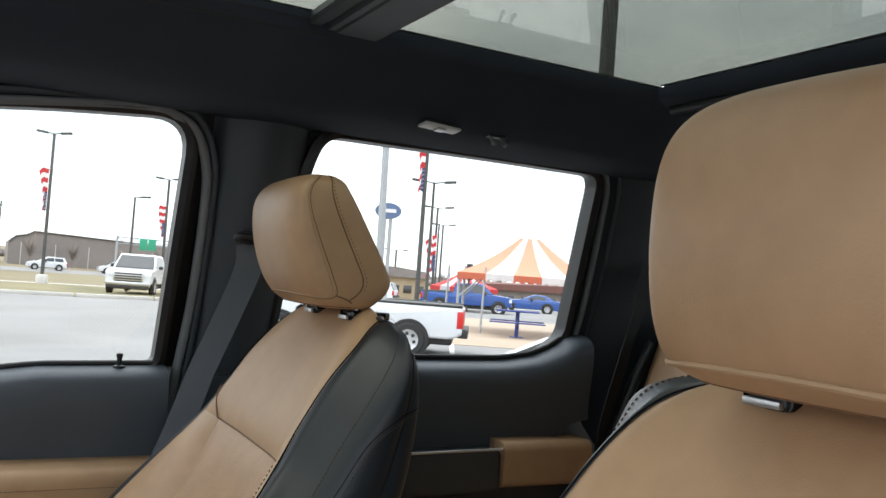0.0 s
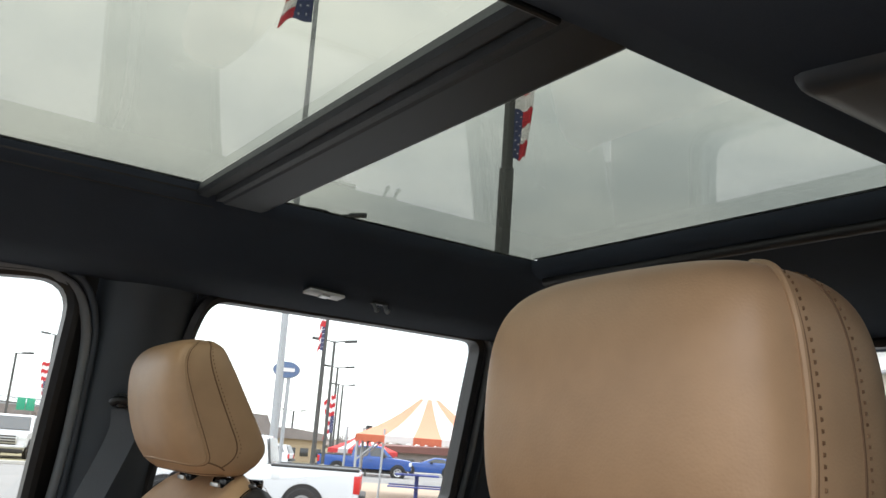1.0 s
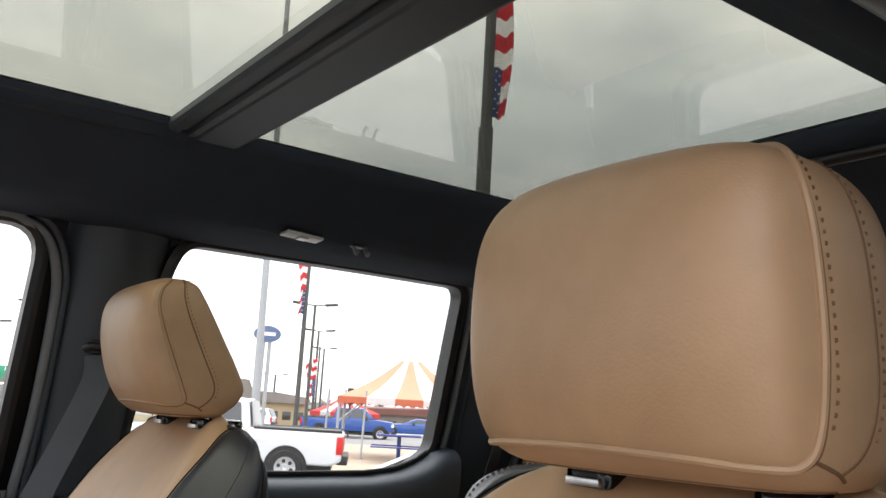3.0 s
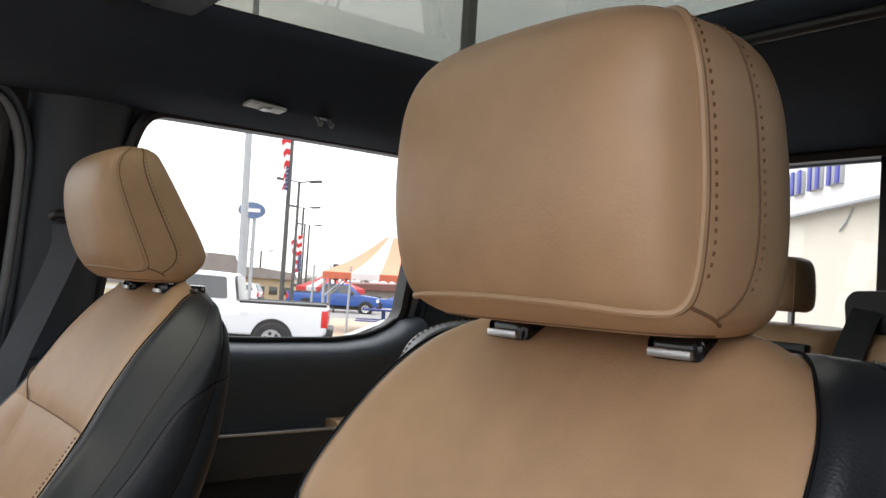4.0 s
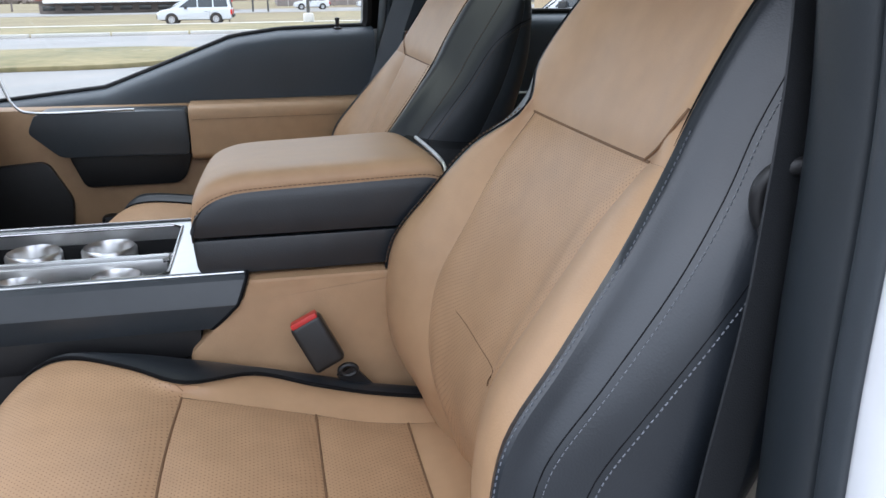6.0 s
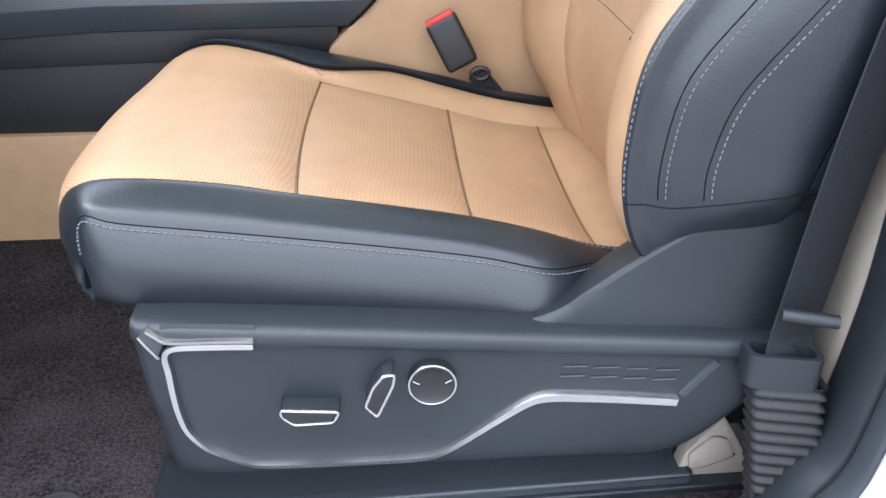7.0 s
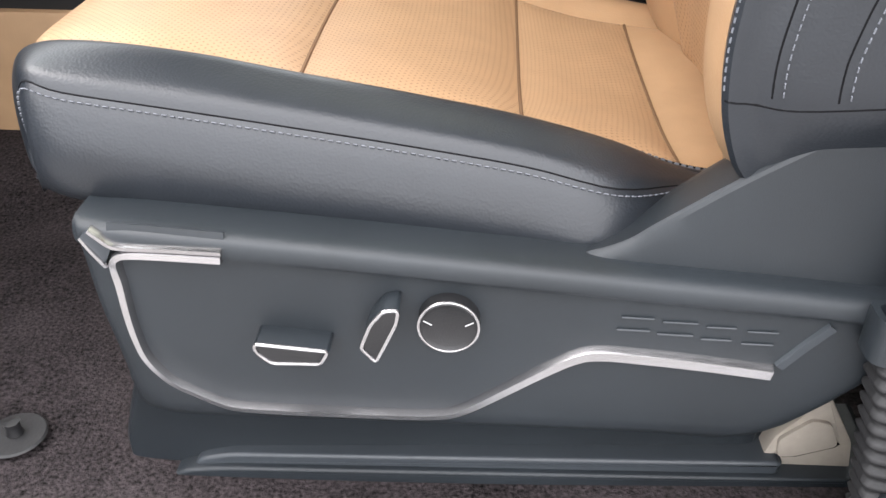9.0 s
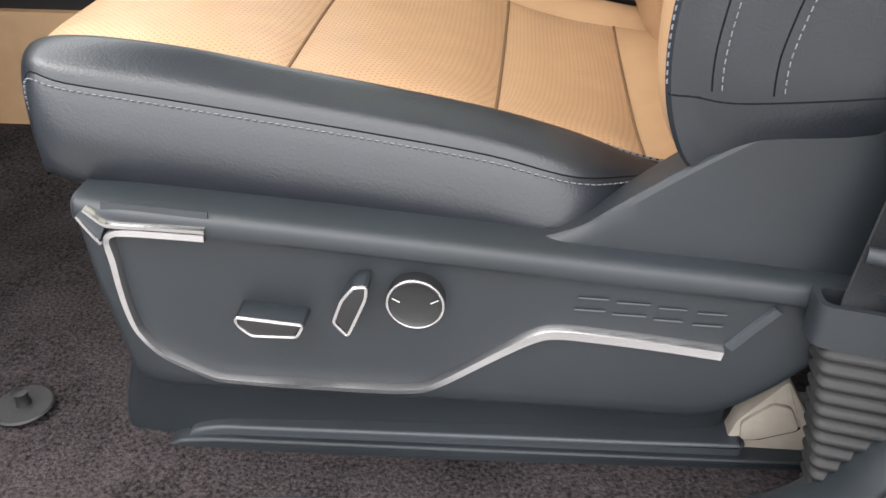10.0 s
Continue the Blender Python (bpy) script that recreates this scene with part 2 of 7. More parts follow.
def sheet(P, wrap=False):
    n, m = P.shape[:2]
    verts = P.reshape(-1, 3)
    w = m if wrap else m - 1
    faces = [(i * m + j, i * m + (j + 1) % m, (i + 1) * m + (j + 1) % m, (i + 1) * m + j) for i in range(n - 1) for j in range(w)]
    return verts, faces


def pad(P, sink=0.004, reach=0.012, puff=0.0, out=1, sides="tblr"):
    """A cushion-like panel: its rim is drawn in to make a seam."""
    n, m = P.shape[:2]
    N = normals(P) * out
    du = np.linalg.norm(np.diff(P, axis=0), axis=2)
    dv = np.linalg.norm(np.diff(P, axis=1), axis=2)
    t = np.concatenate([np.zeros((1, m)), np.cumsum(du, axis=0)])
    l = np.concatenate([np.zeros((n, 1)), np.cumsum(dv, axis=1)], axis=1)
    dist = np.full((n, m), 9.0)
    if "t" in sides:
        dist = np.minimum(dist, t)
    if "b" in sides:
        dist = np.minimum(dist, t[-1:] - t)
    if "l" in sides:
        dist = np.minimum(dist, l)
    if "r" in sides:
        dist = np.minimum(dist, l[:, -1:] - l)
    e = -sink * np.exp(-(dist / reach) ** 2) + puff * (1 - np.exp(-(dist / (reach * 3)) ** 2))
    return sheet(P + N * e[..., None])


def frame_along(pts):
    pts = np.asarray(pts, float)
    t = np.gradient(pts, axis=0)
    return t / (np.linalg.norm(t, axis=1, keepdims=True) + 1e-12)


def tube(pts, r, k=8, caps=True, flat=1.0, up=(0, 0, 1)):
    """A round or flattened rod along points."""
    pts = np.asarray(pts, float)
    t = frame_along(pts)
    r = np.broadcast_to(np.asarray(r, float), (len(pts),))
    verts, faces = [], []
    ref = np.array(up, float)
    for i in range(len(pts)):
        a = np.cross(t[i], ref)
        if np.linalg.norm(a) < 1e-3:
            a = np.cross(t[i], (1, 0.3, 0))
        a /= np.linalg.norm(a)
        b = np.cross(a, t[i])
        ref = b
        for j in range(k):
            w = 2 * math.pi * j / k
            verts.append(pts[i] + r[i] * (math.cos(w) * a + math.sin(w) * b * flat))
    for i in range(len(pts) - 1):
        faces += [(i * k + j, i * k + (j + 1) % k, (i + 1) * k + (j + 1) % k, (i + 1) * k + j) for j in range(k)]
    if caps:
        faces += [tuple(range(k))[::-1], tuple(range((len(pts) - 1) * k, len(pts) * k))]
    return verts, faces


def strip(pts, side, width, thick):
    """A flat band along points; side: the direction of its width at each point."""
    pts = np.asarray(pts, float)
    side = np.broadcast_to(np.asarray(side, float), pts.shape)
    t = frame_along(pts)
    verts, faces = [], []
    for p, s, d in zip(pts, side, t):
        s = s / np.linalg.norm(s)
        n = np.cross(d, s)
        n /= np.linalg.norm(n) + 1e-9
        for a, b in ((-1, -1), (1, -1), (1, 1), (-1, 1)):
            verts.append(p + s * a * width / 2 + n * b * thick / 2)
    for i in range(len(pts) - 1):
        faces += [(i * 4 + j, i * 4 + (j + 1) % 4, i * 4 + 4 + (j + 1) % 4, i * 4 + 4 + j) for j in range(4)]
    m = (len(pts) - 1) * 4
    faces += [(3, 2, 1, 0), (m, m + 1, m + 2, m + 3)]
    return verts, faces


def even(pts, step):
    pts = np.asarray(pts, float)
    d = np.concatenate([[0], np.cumsum(np.linalg.norm(np.diff(pts[:, :3], axis=0), axis=1))])
    k = max(2, int(d[-1] / step) + 1)
    s = np.linspace(0, d[-1], k)
    return np.stack([np.interp(s, d, pts[:, i]) for i in range(pts.shape[1])], axis=1)


def stitches(pts, nrm, step=0.0058, length=0.0040, wide=0.00045, lift=0.0003):
    """A row of thread stitches along a line on a surface."""
    q = even(np.concatenate([pts, nrm], axis=1), step)
    geos = []
    for a, b in zip(q[:-1], q[1:]):
        c, d = (a[:3] + b[:3]) / 2, b[:3] - a[:3]
        L = np.linalg.norm(d)
        if L < 1e-6:
            continue
        d = d / L
        n = a[3:] / (np.linalg.norm(a[3:]) + 1e-9)
        s = np.cross(d, n)
        c = c + n * lift
        h = length / 2
        base = [c + d * h * i + s * wide * j - n * 0.0004 for i, j in ((-1, -1), (1, -1), (1, 1), (-1, 1))]
        top = [c + d * h * 0.7 * i + s * wide * 0.6 * j + n * 0.0009 for i, j in ((-1, -1), (1, -1), (1, 1), (-1, 1))]
        geos.append((base + top, [(4, 5, 6, 7), (0, 1, 5, 4), (1, 2, 6, 5), (2, 3, 7, 6), (3, 0, 4, 7)]))
    return join(*geos)


def ridge(pts, normal, wide, high):
    """A trim strip of two flat facets along points on a flat face."""
    pts, n = np.asarray(pts, float), np.array(normal, float)
    s = np.cross(frame_along(pts), n)
    wide = np.broadcast_to(np.asarray(wide, float), (len(pts),))[:, None]
    P = np.stack([pts - s * wide - n * 0.003, pts - s * wide, pts - s * wide * 0.60 + n * high, pts + s * wide * 0.62 + n * high * 0.85, pts + s * wide, pts + s * wide - n * 0.003], axis=1)
    verts, faces = sheet(P)
    last = (len(pts) - 1) * 6
    return verts, faces + [tuple(range(6)), tuple(range(last, last + 6))[::-1]]


def lathe(profile, centre, axis="z", k=24):
    """A turned shape; profile: (radius, height) points."""
    verts, faces = [], []
    for r, h in profile:
        for j in range(k):
            w = 2 * math.pi * j / k
            a, b = r * math.cos(w), r * math.sin(w)
            p = {"z": (a, b, h), "y": (a, h, b), "x": (h, a, b)}[axis]
            verts.append(tuple(p[i] + centre[i] for i in range(3)))
    for i in range(len(profile) - 1):
        faces += [(i * k + j, i * k + (j + 1) % k, (i + 1) * k + (j + 1) % k, (i + 1) * k + j) for j in range(k)]
    faces += [tuple(range(k)), tuple(range((len(profile) - 1) * k, len(profile) * k))]
    return verts, faces


def rounded(outline, r, n=5):
    """Rounds the corners of a closed outline."""
    out = []
    p = [np.array(q, float) for q in outline]
    rs = r if isinstance(r, (list, tuple)) else [r] * len(p)
    for i in range(len(p)):
        a, b, c = p[i - 1], p[i], p[(i + 1) % len(p)]
        u, v = a - b, c - b
        lu, lv = np.linalg.norm(u), np.linalg.norm(v)
        k = min(rs[i], lu * 0.48, lv * 0.48)
        if k <= 1e-5:
            out.append(tuple(b))
            continue
        s, e = b + u / lu * k, b + v / lv * k
        for j in range(n + 1):
            t = j / n
            out.append(tuple((1 - t) ** 2 * s + 2 * t * (1 - t) * b + t * t * e))
    return out


# ---- cab shell ----
LEAN = 0.267          # the passenger windows lean inwards as they rise


def sheared(geo):
    return [(x, y + 1.07 - LEAN * z, z) for x, y, z in geo[0]], geo[1]


def grown(outline, d):
    p = np.array(outline, float)
    area = 0.5 * np.sum(p[:, 0] * np.roll(p[:, 1], -1) - np.roll(p[:, 0], -1) * p[:, 1])
    t = np.roll(p, -1, axis=0) - np.roll(p, 1, axis=0)
    n = np.stack([t[:, 1], -t[:, 0]], axis=1)
    n /= np.linalg.norm(n, axis=1, keepdims=True) + 1e-9
    return p + n * d * (1 if area > 0 else -1)


def ring(outline, d0, d1, ya, yb, round_in=0.0):
    """A frame round an opening: from the outline grown by d0 to it grown by d1, between two depths."""
    a, b = grown(outline, d0), grown(outline, d1)
    n = len(a)
    loops = [[(q[0], ya, q[1]) for q in b], [(q[0], yb + round_in, q[1]) for q in b], [(q[0], yb, q[1]) for q in (0.5 * a + 0.5 * b)],
             [(q[0], yb + round_in, q[1]) for q in a], [(q[0], ya, q[1]) for q in a]]
    verts = [v for l in loops for v in l]
    k = len(loops)
    faces = [(i * n + j, i * n + (j + 1) % n, ((i + 1) % k) * n + (j + 1) % n, ((i + 1) % k) * n + j) for i in range(k) for j in range(n)]
    return verts, faces


def infill(outer, inner, ya, yb):
    """A wall with a hole: both outlines have as many points, and match in turn."""
    n = len(outer)
    loops = [[(q[0], ya, q[1]) for q in outer], [(q[0], yb, q[1]) for q in outer], [(q[0], yb, q[1]) for q in inner], [(q[0], ya, q[1]) for q in inner]]
    verts = [v for l in loops for v in l]
    faces = [(i * n + j, i * n + (j + 1) % n, ((i + 1) % 4) * n + (j + 1) % n, ((i + 1) % 4) * n + j) for i in range(4) for j in range(n)]
    return verts, faces


WIN_F = rounded([(-0.86, 0.60), (-0.52, 0.635), (-0.39, 0.683), (-0.232, 0.743), (-0.123, 0.757), (0.067, 0.762), (0.076, 1.192), (-0.21, 1.171), (-0.62, 1.10)],
                [0.03, 0.1, 0.1, 0.1, 0.1, 0.012, 0.06, 0.3, 0.1], 6)
WIN_R = rounded([(0.285, 0.79), (0.60, 0.783), (0.80, 0.786), (0.90, 0.800), (0.958, 0.842), (0.952, 1.198), (0.70, 1.199), (0.325, 1.196), (0.305, 1.13)],
                [0.03, 0.1, 0.08, 0.06, 0.02, 0.03, 0.2, 0.045, 0.05], 6)

floor = solid("floor", sheet(np.array([[(x, y, 0.13 + 0.004 * math.sin(7 * x) * math.cos(9 * y) + 0.036 * max(0.0, min(1.0, (y + 0.34) / 0.12)) + (0.10 * max(0.0, (-0.85 - x)) if x < -0.85 else 0)) for y in np.linspace(-0.765, 0.80, 40)] for x in np.linspace(-1.25, 1.45, 70)])),
              CARPET, "dark brown-grey cut-pile carpet on the cab floor", "floor", kind="structure")
solid("floor_pan", block(-1.3, 1.5, -0.82, 0.86, -0.12, 0.115, 0.02), BLACK_PLASTIC, "dark steel floor pan under the cab carpet", "floor pan", kind="structure")

# headliner: one swept cloth sheet a side, with the roof opening between them
MID = 0.033


def roof_side(sgn):
    e = 0.0 if sgn > 0 else 0.012
    prof = [(0.360, 1.3095), (0.366 + e, 1.294), (0.384 + e, 1.284), (0.428 + e, 1.262), (0.475, 1.232), (0.525, 1.209), (0.60, 1.203), (0.68, 1.202), (0.712, 1.203), (0.735, 1.215), (0.70, 1.275), (0.50, 1.312), (0.376, 1.3180)]
    rows = []
    for x in np.linspace(-0.80, 1.47, 60):
        drop = 0.10 * max(0, -0.45 - x) + 0.05 * max(0.0, x - 1.1)
        rows.append([(x, MID + sgn * y, z - drop) for y, z in prof])
    return sheet(np.array(rows))


roof = thing("ceiling", (0.3, MID, 1.25), "charcoal cloth headliner around a large glass roof", "headliner", kind="structure")
part("headliner_side", roof_side(1), HEADLINER, roof, sharp=60)
part("headliner_side", roof_side(-1), HEADLINER, roof, sharp=60)
part("headliner_front", block(-0.82, -0.46, MID - 0.36, MID + 0.36, 1.255, 1.34, 0.02), HEADLINER, roof)
rear_net = [[(x, y, z) for y in np.linspace(MID - 0.37, MID + 0.37, 12)] for x, z in ((0.795, 1.3095), (0.800, 1.296), (0.82, 1.284), (0.86, 1.272), (1.0, 1.262), (1.2, 1.255), (1.36, 1.245), (1.44, 1.222), (1.47, 1.21), (1.47, 1.29), (1.30, 1.312), (0.806, 1.3180))]
part("headliner_rear", sheet(np.array(rear_net)), HEADLINER, roof, sharp=50)

sunroof = thing("sunroof", (0.2, MID, 1.31), "twin-panel tinted glass sunroof in black frame", "sunroof", kind="structure")
part("front_pane", block(-0.47, 0.180, MID - 0.372, MID + 0.372, 1.312, 1.317), ROOF_GLASS, sunroof, "dark tinted glass pane", smooth=False)
part("rear_pane", block(0.287, 0.80, MID - 0.372, MID + 0.372, 1.312, 1.317), ROOF_GLASS, sunroof, "dark tinted glass pane", smooth=False)
bar_prof = [(0.160, 1.3110), (0.158, 1.3000), (0.162, 1.2945), (0.176, 1.2935), (0.1795, 1.2990), (0.186, 1.2990), (0.1895, 1.2920), (0.200, 1.2925), (0.204, 1.2905), (0.262, 1.2900), (0.2695, 1.2935), (0.285, 1.3110)]
part("cross_bar", prism(bar_prof, "y", MID - 0.385, MID + 0.372), SLATE, sunroof, "dark grey plastic bar between the panes", sharp=25)
for sgn in (-1, 1):
    for k, (y, z) in enumerate(((0.3665, 1.3005), (0.374, 1.2935), (0.383, 1.2875))):
        part("track", tube([(-0.45, MID + sgn * y, z), (0.19, MID + sgn * y, z)], 0.0032, 8), BLACK_PLASTIC, sunroof)
part("shade_cassette", tube([(0.832, MID - 0.36, 1.277), (0.832, MID + 0.36, 1.277)], 0.009, 12), BLACK_PLASTIC, sunroof)

# passenger side: rail over the windows, pillars, window frames
side_wall = thing("wall_passenger_side", (0.3, 0.8, 0.7), "charcoal pillar trim and seals along the passenger side", "pillar trim", kind="structure")


def pillar(x0, x1, z0, z1, bulge, lean0=0.0, lean1=0.0):
    rows = []
    for z in np.linspace(z0, z1, 14):
        f = (z - z0) / (z1 - z0)
        a, b = x0 + lean0 * f, x1 + lean1 * f
        rows.append([(a + (b - a) * u, (0.03 - bulge * math.sin(math.pi * u) ** 0.55), z) for u in np.linspace(0, 1, 15)])
    return sheared(sheet(np.array(rows)))


part("b_pillar_upper", pillar(0.124, 0.292, 0.745, 1.215, 0.062, 0.0, 0.012), PILLAR_TRIM, side_wall, "charcoal upper pillar trim", sharp=60)
part("b_pillar_lower", pillar(0.120, 0.292, 0.13, 0.742, 0.066), PILLAR_TRIM, side_wall, "charcoal lower pillar trim", sharp=60)
part("c_pillar", pillar(0.998, 1.46, 0.13, 1.215, 0.075, 0.0, -0.015), DOOR_BLACK, side_wall, "charcoal rear pillar trim", sharp=60)
part("a_pillar", sheared(prism([(-0.93, 0.13), (-0.86, 0.13), (-0.88, 0.60), (-0.64, 1.12), (-0.50, 1.22), (-0.62, 1.22), (-0.80, 1.02), (-0.95, 0.62)], "y", -0.04, 0.06, 0.01)), DOOR_BLACK, side_wall)
SEALS = (([(-0.40, 1.150), (-0.20, 1.180), (0.0, 1.200), (0.055, 1.193), (0.090, 1.170), (0.112, 1.122), (0.120, 1.050), (0.120, 0.877), (0.108, 0.705), (0.096, 0.45), (0.090, 0.16)], 0.0085, SEAL_GREY, "grey rubber door seal"),
         ([(-0.40, 1.166), (-0.20, 1.196), (0.02, 1.213), (0.076, 1.203), (0.106, 1.176), (0.126, 1.128), (0.133, 1.070), (0.133, 0.860), (0.121, 0.660), (0.110, 0.45), (0.104, 0.16)], 0.0065, DOOR_BLACK, "black pillar edge"),
         ([(0.50, 1.222), (0.88, 1.222), (0.950, 1.214), (0.982, 1.180), (0.990, 1.10), (0.995, 0.92), (0.990, 0.80), (0.985, 0.55), (0.985, 0.16)], 0.0075, SEAL_GREY, "grey rubber door seal"),
         ([(0.55, 1.240), (0.90, 1.238), (0.985, 1.226), (1.015, 1.180), (1.022, 1.10), (1.026, 0.92), (1.022, 0.80), (1.015, 0.55), (1.010, 0.16)], 0.0065, DOOR_BLACK, "black pillar edge"))
for pts, r, material, label in SEALS:
    part("door_seal", sheared(tube([(x, -0.004, z) for x, z in cr(np.array(pts), 8)], r, 10)), material, side_wall, label)


def belt_top(x):
    pts = [(-0.86, 0.60), (-0.52, 0.635), (-0.39, 0.683), (-0.232, 0.743), (-0.123, 0.757), (0.09, 0.762)]
    return float(np.interp(x, [p[0] for p in pts], [p[1] for p in pts]))


def belt_top_rear(x):
    pts = [(0.285, 0.785), (0.60, 0.781), (0.80, 0.784), (0.88, 0.795), (0.93, 0.816), (0.962, 0.842), (1.0, 0.85)]
    return float(np.interp(x, [p[0] for p in pts], [p[1] for p in pts]))


def door_skin(xs, top, prof, base=0.13):
    """Inner door skin: prof gives, for fractions from the belt down, how far it stands in from the glass."""
    rows = []
    for x in xs:
        zt = top(x)
        rows.append([(x, 1.07 - LEAN * zt + dy, zt + dz if dz > -0.3 else base + (zt - base) * (1 + dz)) for dy, dz in prof])
    return sheet(cr(np.array(rows).swapaxes(0, 1), 4).swapaxes(0, 1))


door_f = thing("front_passenger_door", (-0.4, 0.82, 0.13), "closed front passenger door, black upper panel, tan armrest and lower panel", "vehicle door")
SK = [(0.03, -0.004), (0.0, -0.004), (-0.018, -0.006), (-0.045, -0.012), (-0.062, -0.028), (-0.066, -0.06), (-0.062, -0.11), (-0.058, -0.15), (-0.058, -0.19)]
xs_f = np.linspace(-0.92, 0.088, 44)
part("upper_panel", door_skin(xs_f, belt_top, SK), DOOR_BLACK, door_f, "soft black upper panel", sharp=60)
part("window_frame", sheared(ring(WIN_F, 0.001, 0.022, 0.03, -0.012, 0.006)), BLACK_PLASTIC, door_f, "black window surround")
part("window_pane", sheared(prism(grown(WIN_F, 0.006).tolist(), "y", 0.010, 0.014)), SIDE_GLASS, door_f, "clear glass", smooth=False)
part("belt_seal", sheared(tube([(x, -0.004, belt_top(x) - 0.002) for x in np.linspace(-0.84, 0.08, 30)], 0.006, 8)), RUBBER, door_f)
pin = part("lock_pin", lathe([(0.0, 0.0), (0.010, 0.0), (0.010, 0.004), (0.0045, 0.006), (0.0045, 0.018), (0.006, 0.021), (0.005, 0.026), (0.0, 0.027)], (0.008, 0.846, 0.752), k=14), BLACK_PLASTIC, door_f, "black door lock pin")
Y_LOW = 0.80
part("lower_panel", block(-0.92, 0.088, Y_LOW, 0.875, 0.14, 0.60, 0.012), TAN_TRIM, door_f, "tan lower door panel")
arm_prof = rounded([(0.725, 0.49), (0.81, 0.47), (0.81, 0.606), (0.735, 0.603), (0.722, 0.59)], [0.012, 0, 0, 0.012, 0.012], 4)
part("armrest", prism(arm_prof, "x", -0.332, 0.070, 0.004), TAN_TRIM, door_f, "tan padded armrest")
part("armrest_stitching", stitches(np.array([(x, 0.7215, 0.575) for x in np.linspace(-0.325, 0.06, 20)]), np.array([(0, -1, 0)] * 20)), THREAD_DARK, door_f)
part("switch_panel", prism(rounded([(-0.64, 0.60), (-0.334, 0.597), (-0.334, 0.500), (-0.60, 0.505), (-0.66, 0.56)], 0.012, 3), "y", 0.722, 0.82, 0.004), SLATE_SMOOTH, door_f, "dark grey switch panel")
part("pull_pocket", prism(rounded([(-0.60, 0.500), (-0.335, 0.494), (-0.352, 0.44), (-0.372, 0.425), (-0.57, 0.425)], 0.015, 4), "y", 0.785, 0.82, 0.003), BLACK_PLASTIC, door_f, "black pull pocket")
part("trim_line", tube(cr([(-0.70, 0.716, 0.69), (-0.675, 0.716, 0.62), (-0.63, 0.716, 0.602), (-0.48, 0.716, 0.602), (-0.44, 0.72, 0.602)], 6), 0.0028, 8), SATIN, door_f, "thin satin metal trim line")
part("speaker_grille", prism(rounded([(-0.90, 0.47), (-0.645, 0.487), (-0.60, 0.40), (-0.62, 0.22), (-0.90, 0.20)], 0.02, 4), "y", 0.787, 0.82, 0.004), BLACK_PLASTIC, door_f, "black speaker grille")
part("map_pocket", prism(rounded([(-0.55, 0.36), (0.02, 0.36), (0.02, 0.20), (-0.50, 0.20)], 0.02, 4), "y", 0.77, 0.82, 0.008), BLACK_PLASTIC, door_f, "black map pocket")

door_r = thing("rear_passenger_door", (0.64, 0.82, 0.13), "closed rear passenger door, black upper panel and tan armrest", "vehicle door")
xs_r = np.linspace(0.295, 1.0, 34)
part("upper_panel", door_skin(xs_r, belt_top_rear, SK), DOOR_BLACK, door_r, "soft black upper panel", sharp=60)
part("window_frame", sheared(ring(WIN_R, 0.001, 0.022, 0.03, -0.012, 0.006)), BLACK_PLASTIC, door_r, "black window surround")
part("window_pane", sheared(prism(grown(WIN_R, 0.006).tolist(), "y", 0.010, 0.014)), SIDE_GLASS, door_r, "clear glass", smooth=False)
part("belt_seal", sheared(tube([(x, -0.004, belt_top_rear(x) + 0.002) for x in np.linspace(0.30, 0.95, 26)], 0.006, 8)), RUBBER, door_r)
part("lower_panel", block(0.295, 1.0, Y_LOW + 0.004, 0.875, 0.14, 0.58, 0.012), DOOR_BLACK, door_r, "black lower door panel")
part("pull_handle", prism(rounded([(0.40, 0.600), (0.757, 0.606), (0.757, 0.522), (0.40, 0.515)], 0.012, 3), "y", 0.752, 0.82, 0.005), SLATE_SMOOTH, door_r, "dark grey pull handle block")
part("handle_trim", tube([(0.40, 0.750, 0.603), (0.757, 0.750, 0.608)], 0.003, 8), SATIN, door_r, "thin satin metal trim line")
part("armrest", prism(rounded([(0.745, 0.53), (0.82, 0.51), (0.82, 0.622), (0.755, 0.622), (0.742, 0.61)], [0.012, 0, 0, 0.012, 0.012], 4), "x", 0.759, 0.985, 0.004), TAN_TRIM, door_r, "tan padded armrest")
part("tan_insert", prism(rounded([(0.33, 0.46), (0.46, 0.47), (0.56, 0.20), (0.33, 0.18)], 0.015, 4), "y", 0.792, 0.82, 0.004), TAN_TRIM, door_r, "tan lower insert")
part("switch_plate", prism(rounded([(0.40, 0.395), (0.47, 0.40), (0.475, 0.365), (0.40, 0.36)], 0.006, 3), "y", 0.786, 0.82, 0.002), SATIN, door_r, "small grey metal plate")

reading_lamp = thing("reading_lamp", (0.452, 0.545, 1.210), "small white lens reading lamp in the headliner", "reading lamp")
lamp_m = Matrix.Translation((0.452, 0.545, 1.2080)) @ Matrix.Rotation(radians(-9), 4, "X") @ Matrix.Rotation(radians(8), 4, "Z")
part("bezel", moved(block(-0.0365, 0.0365, -0.0120, 0.0120, -0.0010, 0.006, 0.0015), lamp_m), BLACK_PLASTIC, reading_lamp)
part("lens", moved(block(-0.0370, 0.0370, -0.0125, 0.0125, -0.0030, 0.002, 0.0015), lamp_m), LAMP_LENS, reading_lamp, "frosted white lens")
part("switch_button", moved(block(-0.009, 0.009, -0.0075, 0.0075, -0.0062, -0.002, 0.0015), lamp_m), SATIN, reading_lamp, "grey push button")

